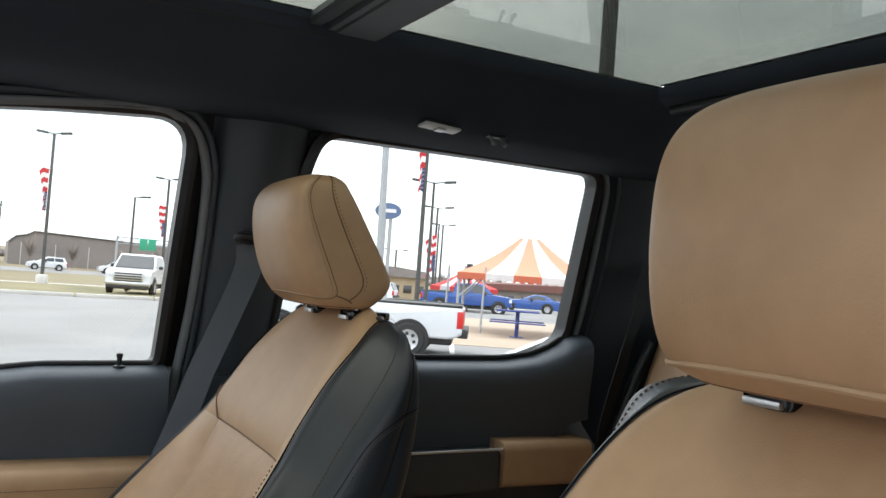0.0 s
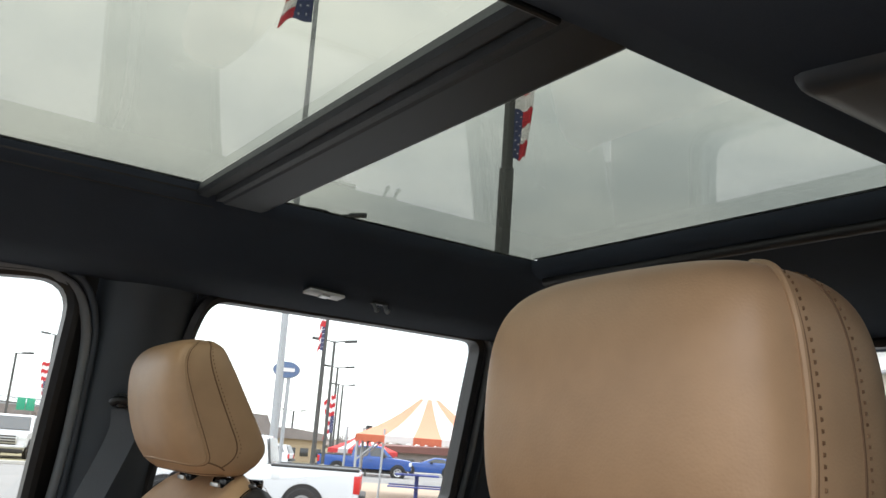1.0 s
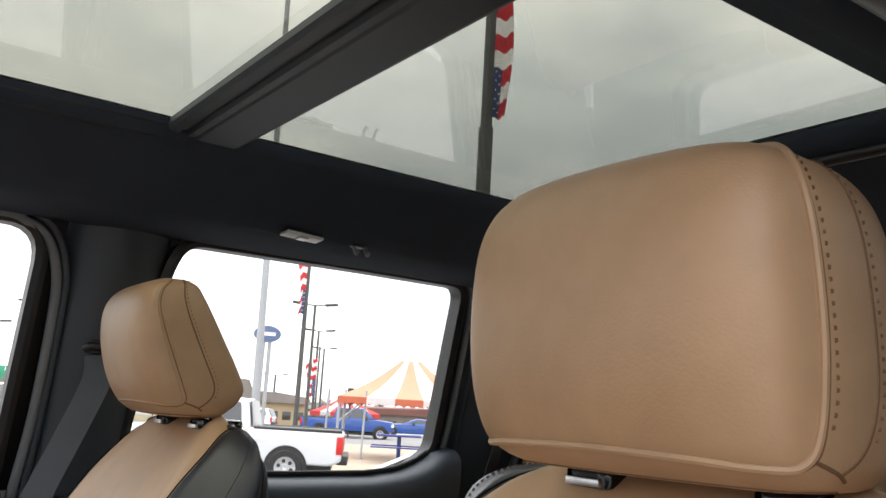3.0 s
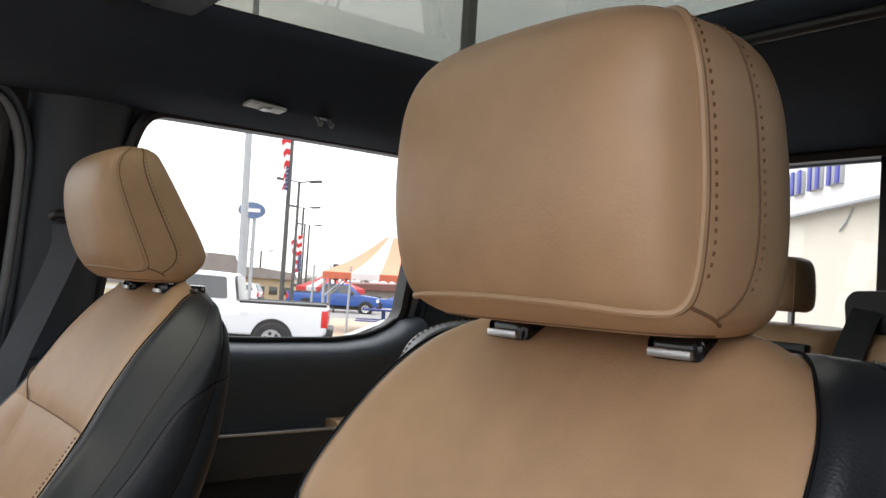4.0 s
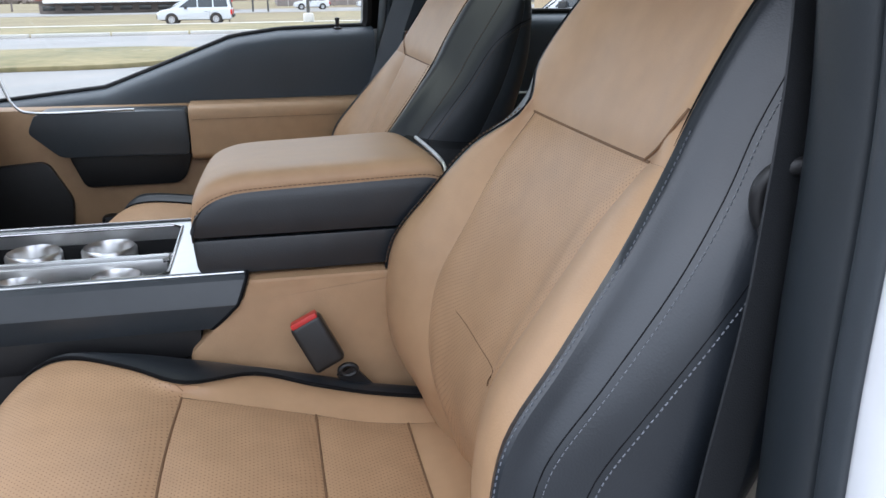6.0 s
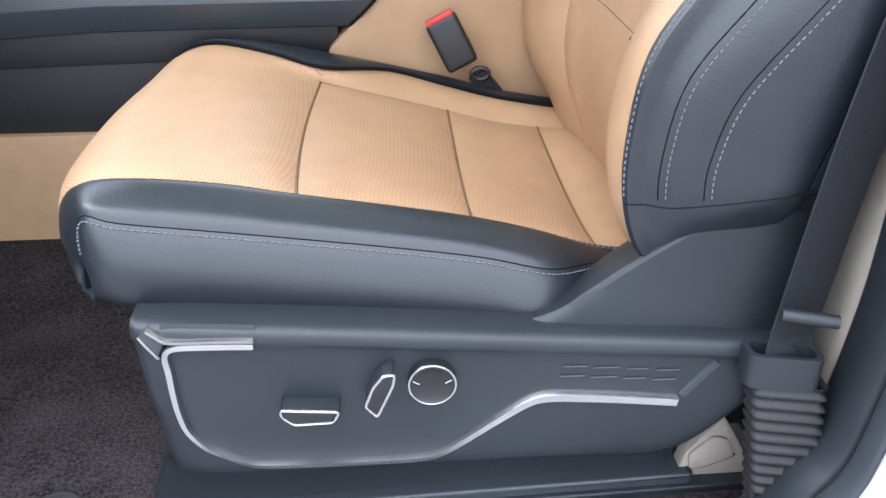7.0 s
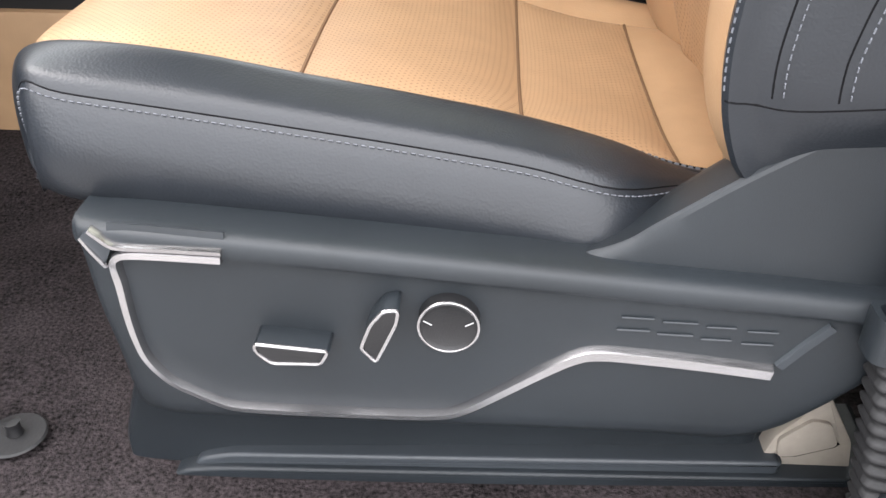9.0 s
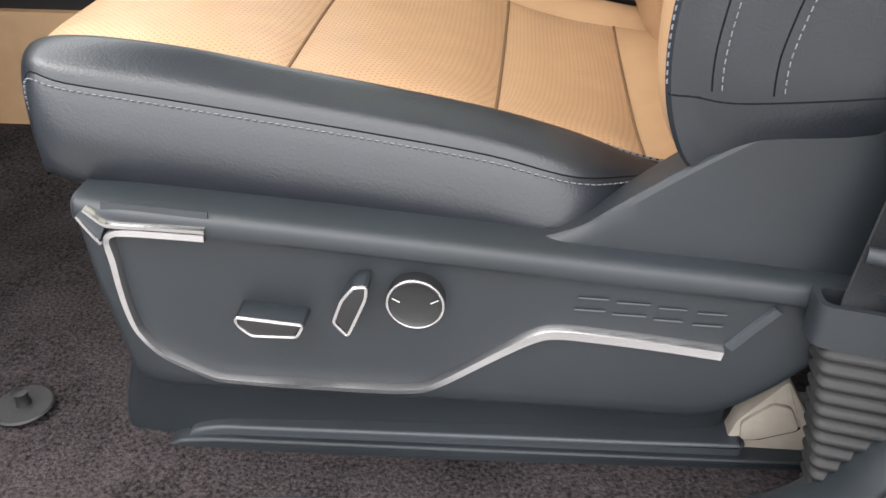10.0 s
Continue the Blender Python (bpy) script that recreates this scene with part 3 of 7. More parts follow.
coat_hook = thing("coat_hook", (0.570, 0.556, 1.215), "small twin grey plastic coat hook on the headliner", "coat hook")
part("base", block(0.554, 0.588, 0.549, 0.566, 1.208, 1.218, 0.003), BLACK_PLASTIC, coat_hook)
for x in (0.559, 0.582):
    part("hook", tube(cr(np.array([(x, 0.556, 1.210), (x, 0.549, 1.203), (x, 0.545, 1.196), (x, 0.540, 1.194), (x, 0.536, 1.198)]), 5), 0.0034, 8), SEAL_GREY, coat_hook, "grey hook")

# rear wall with the back window
rear_wall = thing("wall_rear", (1.45, MID, 0.7), "charcoal rear cab wall around the back window", "cab wall", kind="structure")
RW = rounded([(-0.46, 0.86), (0.526, 0.86), (0.526, 1.213), (-0.46, 1.213)], 0.05, 6)
RW_OUT = rounded([(-0.80, 0.13), (0.866, 0.13), (0.80, 1.24), (-0.73, 1.24)], 0.05, 6)


def turned(geo):
    return [(y, x, z) for x, y, z in geo[0]], geo[1]


part("wall_panel", turned(infill(RW_OUT, RW, 1.425, 1.50)), DOOR_BLACK, rear_wall, sharp=50)
part("window_frame", turned(ring(RW, -0.002, 0.024, 1.44, 1.412, 0.008)), BLACK_PLASTIC, rear_wall, "black rubber window frame")
part("window_pane", block(1.458, 1.462, -0.045, 0.53, 0.855, 1.216), SIDE_GLASS, rear_wall, "clear glass", smooth=False)
part("tinted_pane", block(1.458, 1.462, -0.465, -0.045, 0.855, 1.216), PRIVACY_GLASS, rear_wall, "green tinted glass with heater lines", smooth=False)
part("pane_divider", block(1.428, 1.456, -0.065, -0.030, 0.855, 1.216, 0.005), BLACK_PLASTIC, rear_wall, "black upright between panes")
for k in range(13):
    part("heater_line", block(1.4562, 1.4578, -0.46, -0.066, 0.885 + k * 0.0255, 0.8862 + k * 0.0255), RUBBER, rear_wall, smooth=False)

# driver side: rear door and pillar behind the open doorway
driver_side = thing("wall_driver_side", (0.5, -0.80, 0.6), "rear driver-side door with light green glass, and pillar", "cab side", kind="structure")


def mirrored(geo):
    return [(x, 2 * MID - y, z) for x, y, z in geo[0]], [f[::-1] for f in geo[1]]


part("door_panel", mirrored(door_skin(xs_r, belt_top_rear, SK)), DOOR_BLACK, driver_side, sharp=60)
part("door_frame", mirrored(sheared(ring(WIN_R, 0.001, 0.024, 0.03, -0.012, 0.006))), BLACK_PLASTIC, driver_side)
part("door_pane", mirrored(sheared(prism(grown(WIN_R, 0.006).tolist(), "y", 0.010, 0.014))), DOOR_GLASS, driver_side, "light green glass", smooth=False)
part("door_lower_panel", mirrored(block(0.295, 1.0, Y_LOW + 0.004, 0.875, 0.14, 0.58, 0.012)), DOOR_BLACK, driver_side)
part("rear_pillar", mirrored(pillar(0.985, 1.46, 0.13, 1.215, 0.075, 0.0, -0.015)), DOOR_BLACK, driver_side, sharp=60)
pill_rows = []
for z, xf in ((1.215, 0.128), (1.05, 0.135), (0.92, 0.145), (0.80, 0.156), (0.72, 0.156), (0.62, 0.151), (0.50, 0.149), (0.42, 0.148), (0.36, 0.146), (0.283, 0.137), (0.245, 0.127), (0.220, 0.111), (0.175, 0.087), (0.150, 0.045), (0.136, -0.03), (0.126, -0.20), (0.118, -0.90)):
    low = max(0.0, min(1.0, (0.27 - z) / 0.13))
    lean = max(0.0, z - 0.95) * 0.16
    down = 0.05 * low
    pill_rows.append([(xf + 0.10 * (1 - low), -0.712 + lean, z - down), (xf + 0.016 * (1 - low), -0.724 + lean, z - down * 0.5), (xf + 0.001, -0.733 + lean, z - 0.003 * low), (xf - 0.004, -0.748 + lean, z + 0.003 * low), (xf - 0.004, -0.768 + lean, z + 0.003 * low), (xf + 0.001, -0.782 + lean, z), (xf + 0.008 * (1 - low), -0.786 + lean, z - 0.008 * low)])
P = surf(np.array(pill_rows), 4, 4)
part("pillar_trim", sheet(P), SLATE, driver_side, "dark grey pillar and sill trim", sharp=60)
seal_pts = cr(np.array([(r[-1][0] + 0.002, r[-1][1] - 0.003, r[-1][2]) for r in pill_rows]), 4)
part("door_seal", tube(seal_pts, 0.0045, 10), RUBBER, driver_side, "black rubber door seal")
flange, skin = [], []
for r in pill_rows:
    x, y, z = r[-2]
    low = max(0.0, min(1.0, (0.27 - z) / 0.13))
    flange.append([(x + 0.008, y - 0.006, z - 0.004 * low), (x - 0.001, y - 0.010, z + 0.002 * low), (x - 0.003, y - 0.022, z + 0.002 * low), (x - 0.001, y - 0.032, z), (x + 0.004 * (1 - low), y - 0.034, z - 0.005 * low)])
    skin.append([(x + 0.002, y - 0.033, z - 0.003 * low), (x - 0.001, y - 0.040, z), (x + 0.006 * (1 - low), y - 0.058, z - 0.012 * low), (x + 0.03 * (1 - low), y - 0.068, z - 0.06 * low), (x + 0.12 * (1 - low), y - 0.072, z - 0.14 * low), (x + 0.9 * (1 - low), y - 0.075, z - 0.28 * low)])
part("pillar_flange", sheet(surf(np.array(flange), 4, 3)), SLATE_SMOOTH, driver_side, "grey painted pillar edge", sharp=60)
part("outer_skin", sheet(surf(np.array(skin), 4, 3)), PAINT_WHITE, driver_side, "white painted body side", sharp=60)

# windscreen and scuttle close the front
front_wall = thing("wall_front", (-1.1, MID, 0.7), "black dashboard body under the windscreen", "dashboard", kind="structure")
dash_prof = rounded([(-1.28, 0.14), (-0.95, 0.14), (-0.90, 0.40), (-0.76, 0.50), (-0.74, 0.66), (-0.82, 0.74), (-1.05, 0.80), (-1.30, 0.80)], 0.04, 5)
part("dash_body", prism(dash_prof, "y", -0.74, 0.80, 0.01), DOOR_BLACK, front_wall)
part("dash_band", prism(rounded([(-0.752, 0.52), (-0.73, 0.53), (-0.728, 0.60), (-0.75, 0.615)], 0.006, 3), "y", -0.70, 0.76, 0.003), TAN_TRIM, front_wall, "tan stitched band")
part("windscreen", prism([(-1.26, 0.80), (-0.78, 1.255), (-0.784, 1.259), (-1.264, 0.804)], "y", -0.68, 0.74), SIDE_GLASS, front_wall, "clear glass", smooth=False)

part("pillar_cap", block(0.245, 0.42, -0.585, -0.505, 1.195, 1.245, 0.022, 4), SLATE_SMOOTH, driver_side, "grey pillar cap under the headliner")

# the driver's door stands open beyond the doorway
open_door = thing("driver_door", (-0.93, -0.80, 0.13), "driver door standing wide open, black and tan inside, white outside", "vehicle door")
od = Matrix.Translation((-0.95, -0.82, 0.0)) @ Matrix.Rotation(radians(-104), 4, "Z")
win_d = [(0.12, 0.655), (0.95, 0.735), (0.955, 1.10), (0.64, 1.075), (0.38, 0.945)]
part("lower_shell", moved(prism(rounded([(0.0, 0.12), (1.02, 0.12), (1.04, 0.70), (1.03, 0.745), (0.0, 0.66)], 0.03, 4), "y", -0.075, -0.01, 0.01), od), PAINT_WHITE, open_door, "white painted outer shell")
part("inner_panel", moved(prism(rounded([(0.03, 0.16), (0.99, 0.16), (1.0, 0.72), (0.04, 0.64)], 0.03, 4), "y", -0.01, 0.03, 0.012), od), DOOR_BLACK, open_door, "soft black inner panel")
part("armrest", moved(prism(rounded([(0.36, 0.50), (0.90, 0.52), (0.90, 0.60), (0.36, 0.59)], 0.02, 4), "y", 0.025, 0.085, 0.01), od), TAN_TRIM, open_door, "tan padded armrest")
part("window_frame", moved(infill([(0.0, 0.66), (1.03, 0.74), (1.02, 1.16), (0.60, 1.13), (0.33, 0.98)], win_d, -0.055, 0.0), od), BLACK_PLASTIC, open_door, "black window frame", sharp=50)
part("window_pane", moved(prism(win_d, "y", -0.03, -0.026), od), SIDE_GLASS, open_door, "clear glass", smooth=False)

# outer skin of the passenger side, behind the trim
skin_f = [(-0.95, 1.02), (-0.62, 1.115), (-0.21, 1.182), (0.088, 1.20), (0.088, 0.74), (0.292, 0.74), (0.292, 1.205), (0.97, 1.208), (0.97, 0.83), (1.0, 0.83), (1.48, 0.83), (1.48, 1.32), (-0.95, 1.32)]
part("upper_skin", sheared(prism(skin_f, "y", 0.030, 0.05)), BLACK_PLASTIC, side_wall, smooth=False)
part("lower_skin", prism([(-1.25, 0.10), (1.48, 0.10), (1.48, 0.85), (0.96, 0.83), (0.80, 0.772), (0.30, 0.772), (0.088, 0.748), (-0.12, 0.743), (-0.40, 0.665), (-0.60, 0.60), (-1.25, 0.56)], "y", 0.885, 0.91), PAINT_WHITE, side_wall, "white painted body side", smooth=False)
part("upper_skin", mirrored(sheared(prism([(0.20, 0.74), (0.292, 0.74), (0.292, 1.205), (0.97, 1.208), (0.97, 0.83), (1.48, 0.83), (1.48, 1.32), (-0.60, 1.32), (-0.60, 1.24), (0.20, 1.24)], "y", 0.030, 0.05))), BLACK_PLASTIC, driver_side, smooth=False)
part("lower_skin", mirrored(prism([(0.22, 0.10), (1.48, 0.10), (1.48, 0.85), (0.96, 0.83), (0.80, 0.772), (0.22, 0.772)], "y", 0.885, 0.91)), PAINT_WHITE, driver_side, "white painted body side", smooth=False)

for outline in (WIN_F, WIN_R):
    part("corner_skin", sheared(ring(outline, 0.012, 0.075, 0.050, 0.030)), BLACK_PLASTIC, side_wall, smooth=False)
part("corner_skin", mirrored(sheared(ring(WIN_R, 0.012, 0.075, 0.050, 0.030))), BLACK_PLASTIC, driver_side, smooth=False)


# ---- front seats ----
def back_x(z):
    return (0.47 * z - 0.219) / 0.882


def seat(name, yc, out, label):
    """A front seat. yc: its middle; out: -1 where its door is on the driver's side, else 1."""
    s = thing(name, (-0.2, yc, 0.13), label, "car seat", "front seats")

    # backrest: control net of half sections, mirrored about the seat's middle
    # z, panel half, edge half, edge proud, side half, rear depth, extra set-back
    rows = [(0.310, 0.100, 0.195, 0.012, 0.202, 0.050, 0.118), (0.345, 0.105, 0.218, 0.020, 0.226, 0.065, 0.090), (0.378, 0.110, 0.240, 0.028, 0.248, 0.085, 0.064), (0.404, 0.113, 0.250, 0.040, 0.264, 0.110, 0.044),
            (0.434, 0.117, 0.253, 0.050, 0.274, 0.130, 0.026), (0.470, 0.120, 0.253, 0.056, 0.275, 0.137, 0.011), (0.52, 0.124, 0.250, 0.060, 0.275, 0.140, 0.0), (0.58, 0.129, 0.240, 0.050, 0.274, 0.145, 0.0), (0.65, 0.137, 0.219, 0.034, 0.268, 0.130, 0.0),
            (0.708, 0.146, 0.198, 0.022, 0.260, 0.118, 0.0), (0.755, 0.148, 0.188, 0.018, 0.252, 0.108, 0.0), (0.81, 0.145, 0.182, 0.012, 0.246, 0.100, 0.0),
            (0.855, 0.135, 0.172, 0.006, 0.238, 0.093, 0.006), (0.882, 0.122, 0.156, 0.000, 0.224, 0.082, 0.012), (0.8965, 0.104, 0.138, -0.008, 0.204, 0.066, 0.022),
            (0.902, 0.085, 0.118, -0.014, 0.176, 0.050, 0.034), (0.901, 0.060, 0.090, -0.017, 0.135, 0.034, 0.046)]
    nx, nz = -0.882, 0.47
    REAR = (0.130, 0.133, 0.138, 0.144, 0.150, 0.160, 0.178, 0.206, 0.237, 0.258, 0.270, 0.275, 0.271) + ((0.266, 0.267, 0.274, 0.288) if out < 0 else (0.263, 0.262, 0.264, 0.266))
    SHOULDER = {13: 0.866, 14: 0.877, 15: 0.8845, 16: 0.890} if out < 0 else {13: 0.863, 14: 0.875, 15: 0.883, 16: 0.889}
    net = []
    for i, (z, a, h, p, w, dep, back) in enumerate(rows):
        side = h + 0.30 * (w - h)
        halves = {}
        flat = max(0.16, 1 - 0.8 * max(0.0, (z - 0.84) / 0.06))
        for sgn in (-1, 1):
            hh, aa, pp = h, a, p
            low = max(0.0, min(1.0, (0.70 - z) / 0.04)) * max(0.0, min(1.0, (z - 0.40) / 0.10))
            if sgn == -out:
                hh, pp = ((0.155, 0.017) if out < 0 else (0.192, 0.021)) if z == 0.708 else ((h + 0.010 * (0.74 < z < 0.89), p - 0.005 * (0.74 < z < 0.89)) if out < 0 else (h - 0.006 * (0.74 < z < 0.83), p))
                aa = a + 0.030 * low
            else:
                aa = a - 0.014 * low
            halves[sgn] = [(0.0, -0.004), (aa * 0.55, -0.002), (aa, 0.004 + 0.25 * pp), (hh, pp), (side + 0.006, p - 0.022 * flat), (w - 0.002, p - 0.055 * flat)]
        row = []
        top = max(0.0, (z - 0.84) / 0.06)
        tuck = max(0.0, min(1.0, (0.50 - z) / 0.09))
        xr, zr = REAR[i], z - 0.012 + 0.008 * max(0.0, min(1.0, (z - 0.89) / 0.01)) + 0.040 * tuck
        for sgn in (-1, 1):
            pts = []
            for y, d in halves[sgn]:
                zz = z + d * nz * (1 - tuck) + 0.22 * tuck * max(0.0, -d + 0.02) - top * 0.10 * max(0.0, -d - 0.02)
                deepest = (0.252 if len(pts) > 3 else 0.248 + 0.004 * (i - 12)) if i > 13 and out > 0 else 9.0
                pts.append((min(back_x(z) + back + d * nx, deepest), y, zz))
            zr = SHOULDER.get(i, zr)
            x5, _, z5 = pts[5]
            pts += [(x5 + 0.62 * (xr - x5), w, z5 + 0.62 * (zr - z5)), (xr, w - 0.024, zr), (xr + 0.006, w * 0.45, zr), (xr + 0.008, 0.0, zr)]
            shift = 0.008 * max(0.0, min(1.0, (z - 0.66) / 0.15)) if out < 0 else 0.0
            for x, y, zz in (pts[::-1] if sgn < 0 else pts[1:]):
                row.append((x, yc + shift + sgn * y, zz))
        net.append(row)
    net = np.array(net)
    NR, NC = 5, 5
    S = surf(net, NR, NC)
    mid = 9 * NC
    c = {k: (mid - k * NC, mid + k * NC) for k in range(10)}
    R = {k: k * NR for k in range(17)}
    useam = R[9]
    backrest = part("backrest", pad(S[:useam + 1, c[2][0]:c[2][1] + 1], 0.0035, 0.009, 0.004), TAN_HOLES, s, "tan perforated backrest centre")
    part("upper_panel", pad(S[useam:, c[3][0]:c[3][1] + 1], 0.0035, 0.010, 0.003), TAN, backrest, "smooth tan upper panel")
    for a, b in ((c[3][0], c[2][0]), (c[2][1], c[3][1])):
        part("bolster", pad(S[:useam + 1, a:b + 1], 0.0035, 0.009, 0.005), TAN, backrest, "tan side bolster")
    for a, b in ((c[6][0], c[3][0]), (c[3][1], c[6][1])):
        part("side_panel", pad(S[:, a:b + 1], 0.003, 0.007), BLACK, backrest, "black leather side panel")
    part("back_shell", join(pad(S[:, :c[6][0] + 1], 0.002, 0.006), pad(S[:, c[6][1]:], 0.002, 0.006), ([tuple(q) for q in S[-1]], [tuple(range(S.shape[1]))])), BLACK, backrest, "black leather back")
    N = normals(S)
    if (N[R[8], mid] @ np.array((-1, 0, 0.4))) < 0:
        N = -N

    def on(path, n=10):
        q = cr(np.array(path, float), n)
        i, j = np.clip(q[:, 0] * NR, 0, S.shape[0] - 1.001), np.clip(mid + q[:, 1] * NC, 0, S.shape[1] - 1.001)
        i0, j0 = i.astype(int), j.astype(int)
        fi, fj = (i - i0)[:, None], (j - j0)[:, None]

        def lerp(A):
            return (A[i0, j0] * (1 - fi) + A[i0 + 1, j0] * fi) * (1 - fj) + (A[i0, j0 + 1] * (1 - fi) + A[i0 + 1, j0 + 1] * fi) * fj
        return lerp(S), lerp(N)

    # piping between tan and black, and the cross seams
    for sgn in (-1, 1):
        first = 9 if sgn == out else 4
        P, Q = on([(first + 0.3, 3 * sgn)] + [(r, 3 * sgn) for r in range(first + 1, 17)], 6)
        part("piping", tube(P - Q * 0.0012, np.interp(np.linspace(first, 16, len(P)), (4, 5, 8, 9, 10, 16), (0.0005, 0.0006, 0.0010, 0.0014, 0.0010, 0.0010)) * np.clip(np.linspace(0.1, 5 if sgn == out else 30, len(P)), 0.0, 1.0), 8), PIPING, backrest, "black piping")
        grey, sew = [], []
        lines = [[(r, sgn * 4.45) for r in (4.15, *range(5, 16))]] if sgn != out else [[(r, sgn * (4.3 + 0.14 * math.exp(-((r - 7.5) / 2.0) ** 2))) for r in (4.15, *range(5, 16))]]
        if sgn == out:
            lines.append([(4.15, sgn * 5.13), (4.6, sgn * 5.13), (5, sgn * 5.13), (6, sgn * 5.16), (8, sgn * 5.24), (10, sgn * 5.34), (12, sgn * 5.52), (13.5, sgn * 5.8)])
        else:
            lines.append([(4.15, sgn * 4.95), (5, sgn * 4.95), (6, sgn * 4.97), (7.3, sgn * 5.0), (8.4, sgn * 5.0), (9.7, sgn * 5.08), (10.4, sgn * 5.22), (10.75, sgn * 5.7), (10.85, sgn * 6.3), (10.9, sgn * 6.9)])
        for n_, line in enumerate(lines):
            P, Q = on(line, 8)
            if sgn == out or n_:
                grey.append(tube(P - Q * 0.0006, 0.0009, 6))
            side_dir = np.cross(frame_along(P), Q)
            for k in (0.0055,):
                sew.append(stitches(P - side_dir * k * sgn, Q, 0.0050, 0.0032, 0.00036))
        # sunk black tubes stand for the shade in the side grooves
        for geo in grey:
            part("side_seam", geo, PIPING, backrest, "black side seam")
        part("stitching", join(*sew), THREAD if sgn == out else THREAD_DARK, backrest, "grey double stitching" if sgn == out else "dark stitching")["kind"] = "stuff"
    for sgn in (-1, 1):
        P, Q = on([(4.0, sgn * k) for k in (3.3, 3.6, 4.3, 5.0, 5.6, 6.2)], 6)
        part("side_seam", tube(P - Q * 0.0005, 0.0008, 6), PIPING, backrest, "black side seam")
    P, Q = on([(r, -2.93 * out) for r in (5.5, 6.5, 7.5, 8.4, 8.95)], 8)
    part("stitching", stitches(P + Q * 0.002, Q, 0.0060, 0.0036, 0.0005), THREAD_DARK, backrest, "dark stitching")
    P, Q = on([(r, 3.28 * out) for r in (4.1, 5.0, 6.0, 7.0, 8.0, 9.0, 9.6)], 8)
    part("stitching", stitches(P, Q, 0.0050, 0.0032, 0.0003, 0.0001), THREAD, backrest, "grey stitching")
    # dark tubes along cross seams and crease stand for the shade in them
    P, Q = on([(9.0, 2.0 * out), (9.25, 2.35 * out), (9.6, 2.75 * out), (9.85, 2.97 * out)], 6)
    part("cross_seam_shade", tube(P + Q * 0.0004, 0.0012, 6), SEAM, backrest)
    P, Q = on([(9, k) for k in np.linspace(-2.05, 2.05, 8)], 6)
    part("cross_seam_shade", tube(P - Q * 0.0036, 0.0015, 6), SEAM, backrest)
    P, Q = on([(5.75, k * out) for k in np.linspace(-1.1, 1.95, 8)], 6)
    part("lower_crease_shade", tube(P + Q * 0.0034, 0.0009, 6), SEAM, backrest)

    # headrest: closed rings, crowned in front, deeper towards the bottom
    hy = yc - 0.001 if out < 0 else yc
    rings = []
    # z, front x, seam x, rear x, half width; the passenger's headrest is tipped forward
    if out < 0:
        spec = [(0.8985, 0.197, 0.216, 0.245, 0.072), (0.9005, 0.174, 0.202, 0.258, 0.096), (0.9085, 0.154, 0.190, 0.268, 0.107), (0.920, 0.142, 0.1845, 0.273, 0.1120),
                (0.945, 0.131, 0.182, 0.275, 0.1150), (0.98, 0.126, 0.180, 0.274, 0.1155), (1.02, 0.127, 0.178, 0.270, 0.1130), (1.044, 0.133, 0.178, 0.265, 0.1080),
                (1.060, 0.143, 0.183, 0.259, 0.0990), (1.0705, 0.158, 0.192, 0.251, 0.085), (1.0770, 0.178, 0.205, 0.236, 0.062)]
    else:
        spec = [(0.8990, 0.203, 0.222, 0.245, 0.075), (0.9020, 0.184, 0.214, 0.257, 0.098), (0.9110, 0.167, 0.208, 0.267, 0.107), (0.922, 0.156, 0.202, 0.2775, 0.1110),
                (0.940, 0.145, 0.191, 0.2835, 0.1135), (0.967, 0.135, 0.177, 0.271, 0.1145), (1.002, 0.128, 0.162, 0.250, 0.1140), (1.036, 0.129, 0.151, 0.230, 0.1120),
                (1.058, 0.136, 0.154, 0.2175, 0.1060), (1.072, 0.148, 0.166, 0.2105, 0.095), (1.0805, 0.166, 0.180, 0.204, 0.072)]
    for z, xf, xs, xr, h in spec:
        d = xs - xf
        half = [(xf, 0.0), (xf + 0.05 * d, h * 0.42), (xf + 0.20 * d, h * 0.74), (xf + 0.50 * d, h * 0.935), (xs, h), (xs + 0.40 * (xr - xs), h * 1.0), (xs + 0.80 * (xr - xs), h * 0.975), (xr, h * 0.86), (xr + 0.003, h * 0.42), (xr + 0.004, 0.0)]
        rings.append([(x, hy + y, z) for x, y in half] + [(x, hy - y, z) for x, y in half[-2:0:-1]] + [(half[0][0], hy, z)])
    H = surf(np.array(rings), 5, 5)
    head = part("headrest", sheet(H[:, 20:71]), TAN, s, "tan leather headrest")
    part("face", sheet(np.concatenate([H[:, 70:90], H[:, 0:21]], axis=1)), TAN, head, "tan front cover")
    part("crown", ([tuple(q) for q in H[-1, :-1]], [tuple(range(90))]), TAN, head)
    part("underside", ([tuple(q) for q in H[0, :-1]], [tuple(range(90))]), TAN, head)
    HN = normals(H)
    if HN[30, 0] @ np.array((-1, 0, 0)) < 0:
        HN = -HN
    # one welt runs round the face with soft lower corners, stitched along its outer side
    W = np.concatenate([H[:, 45:90], H[:, 0:46]], axis=1)
    WN = np.concatenate([HN[:, 45:90], HN[:, 0:46]], axis=1)

    def over(path, n=10):
        q = cr(np.array(path, float), n)
        i, j = np.clip(q[:, 0], 0, W.shape[0] - 1.001), np.clip(45 + q[:, 1], 0, 89.99)
        i0, j0 = i.astype(int), j.astype(int)
        fi, fj = (i - i0)[:, None], (j - j0)[:, None]

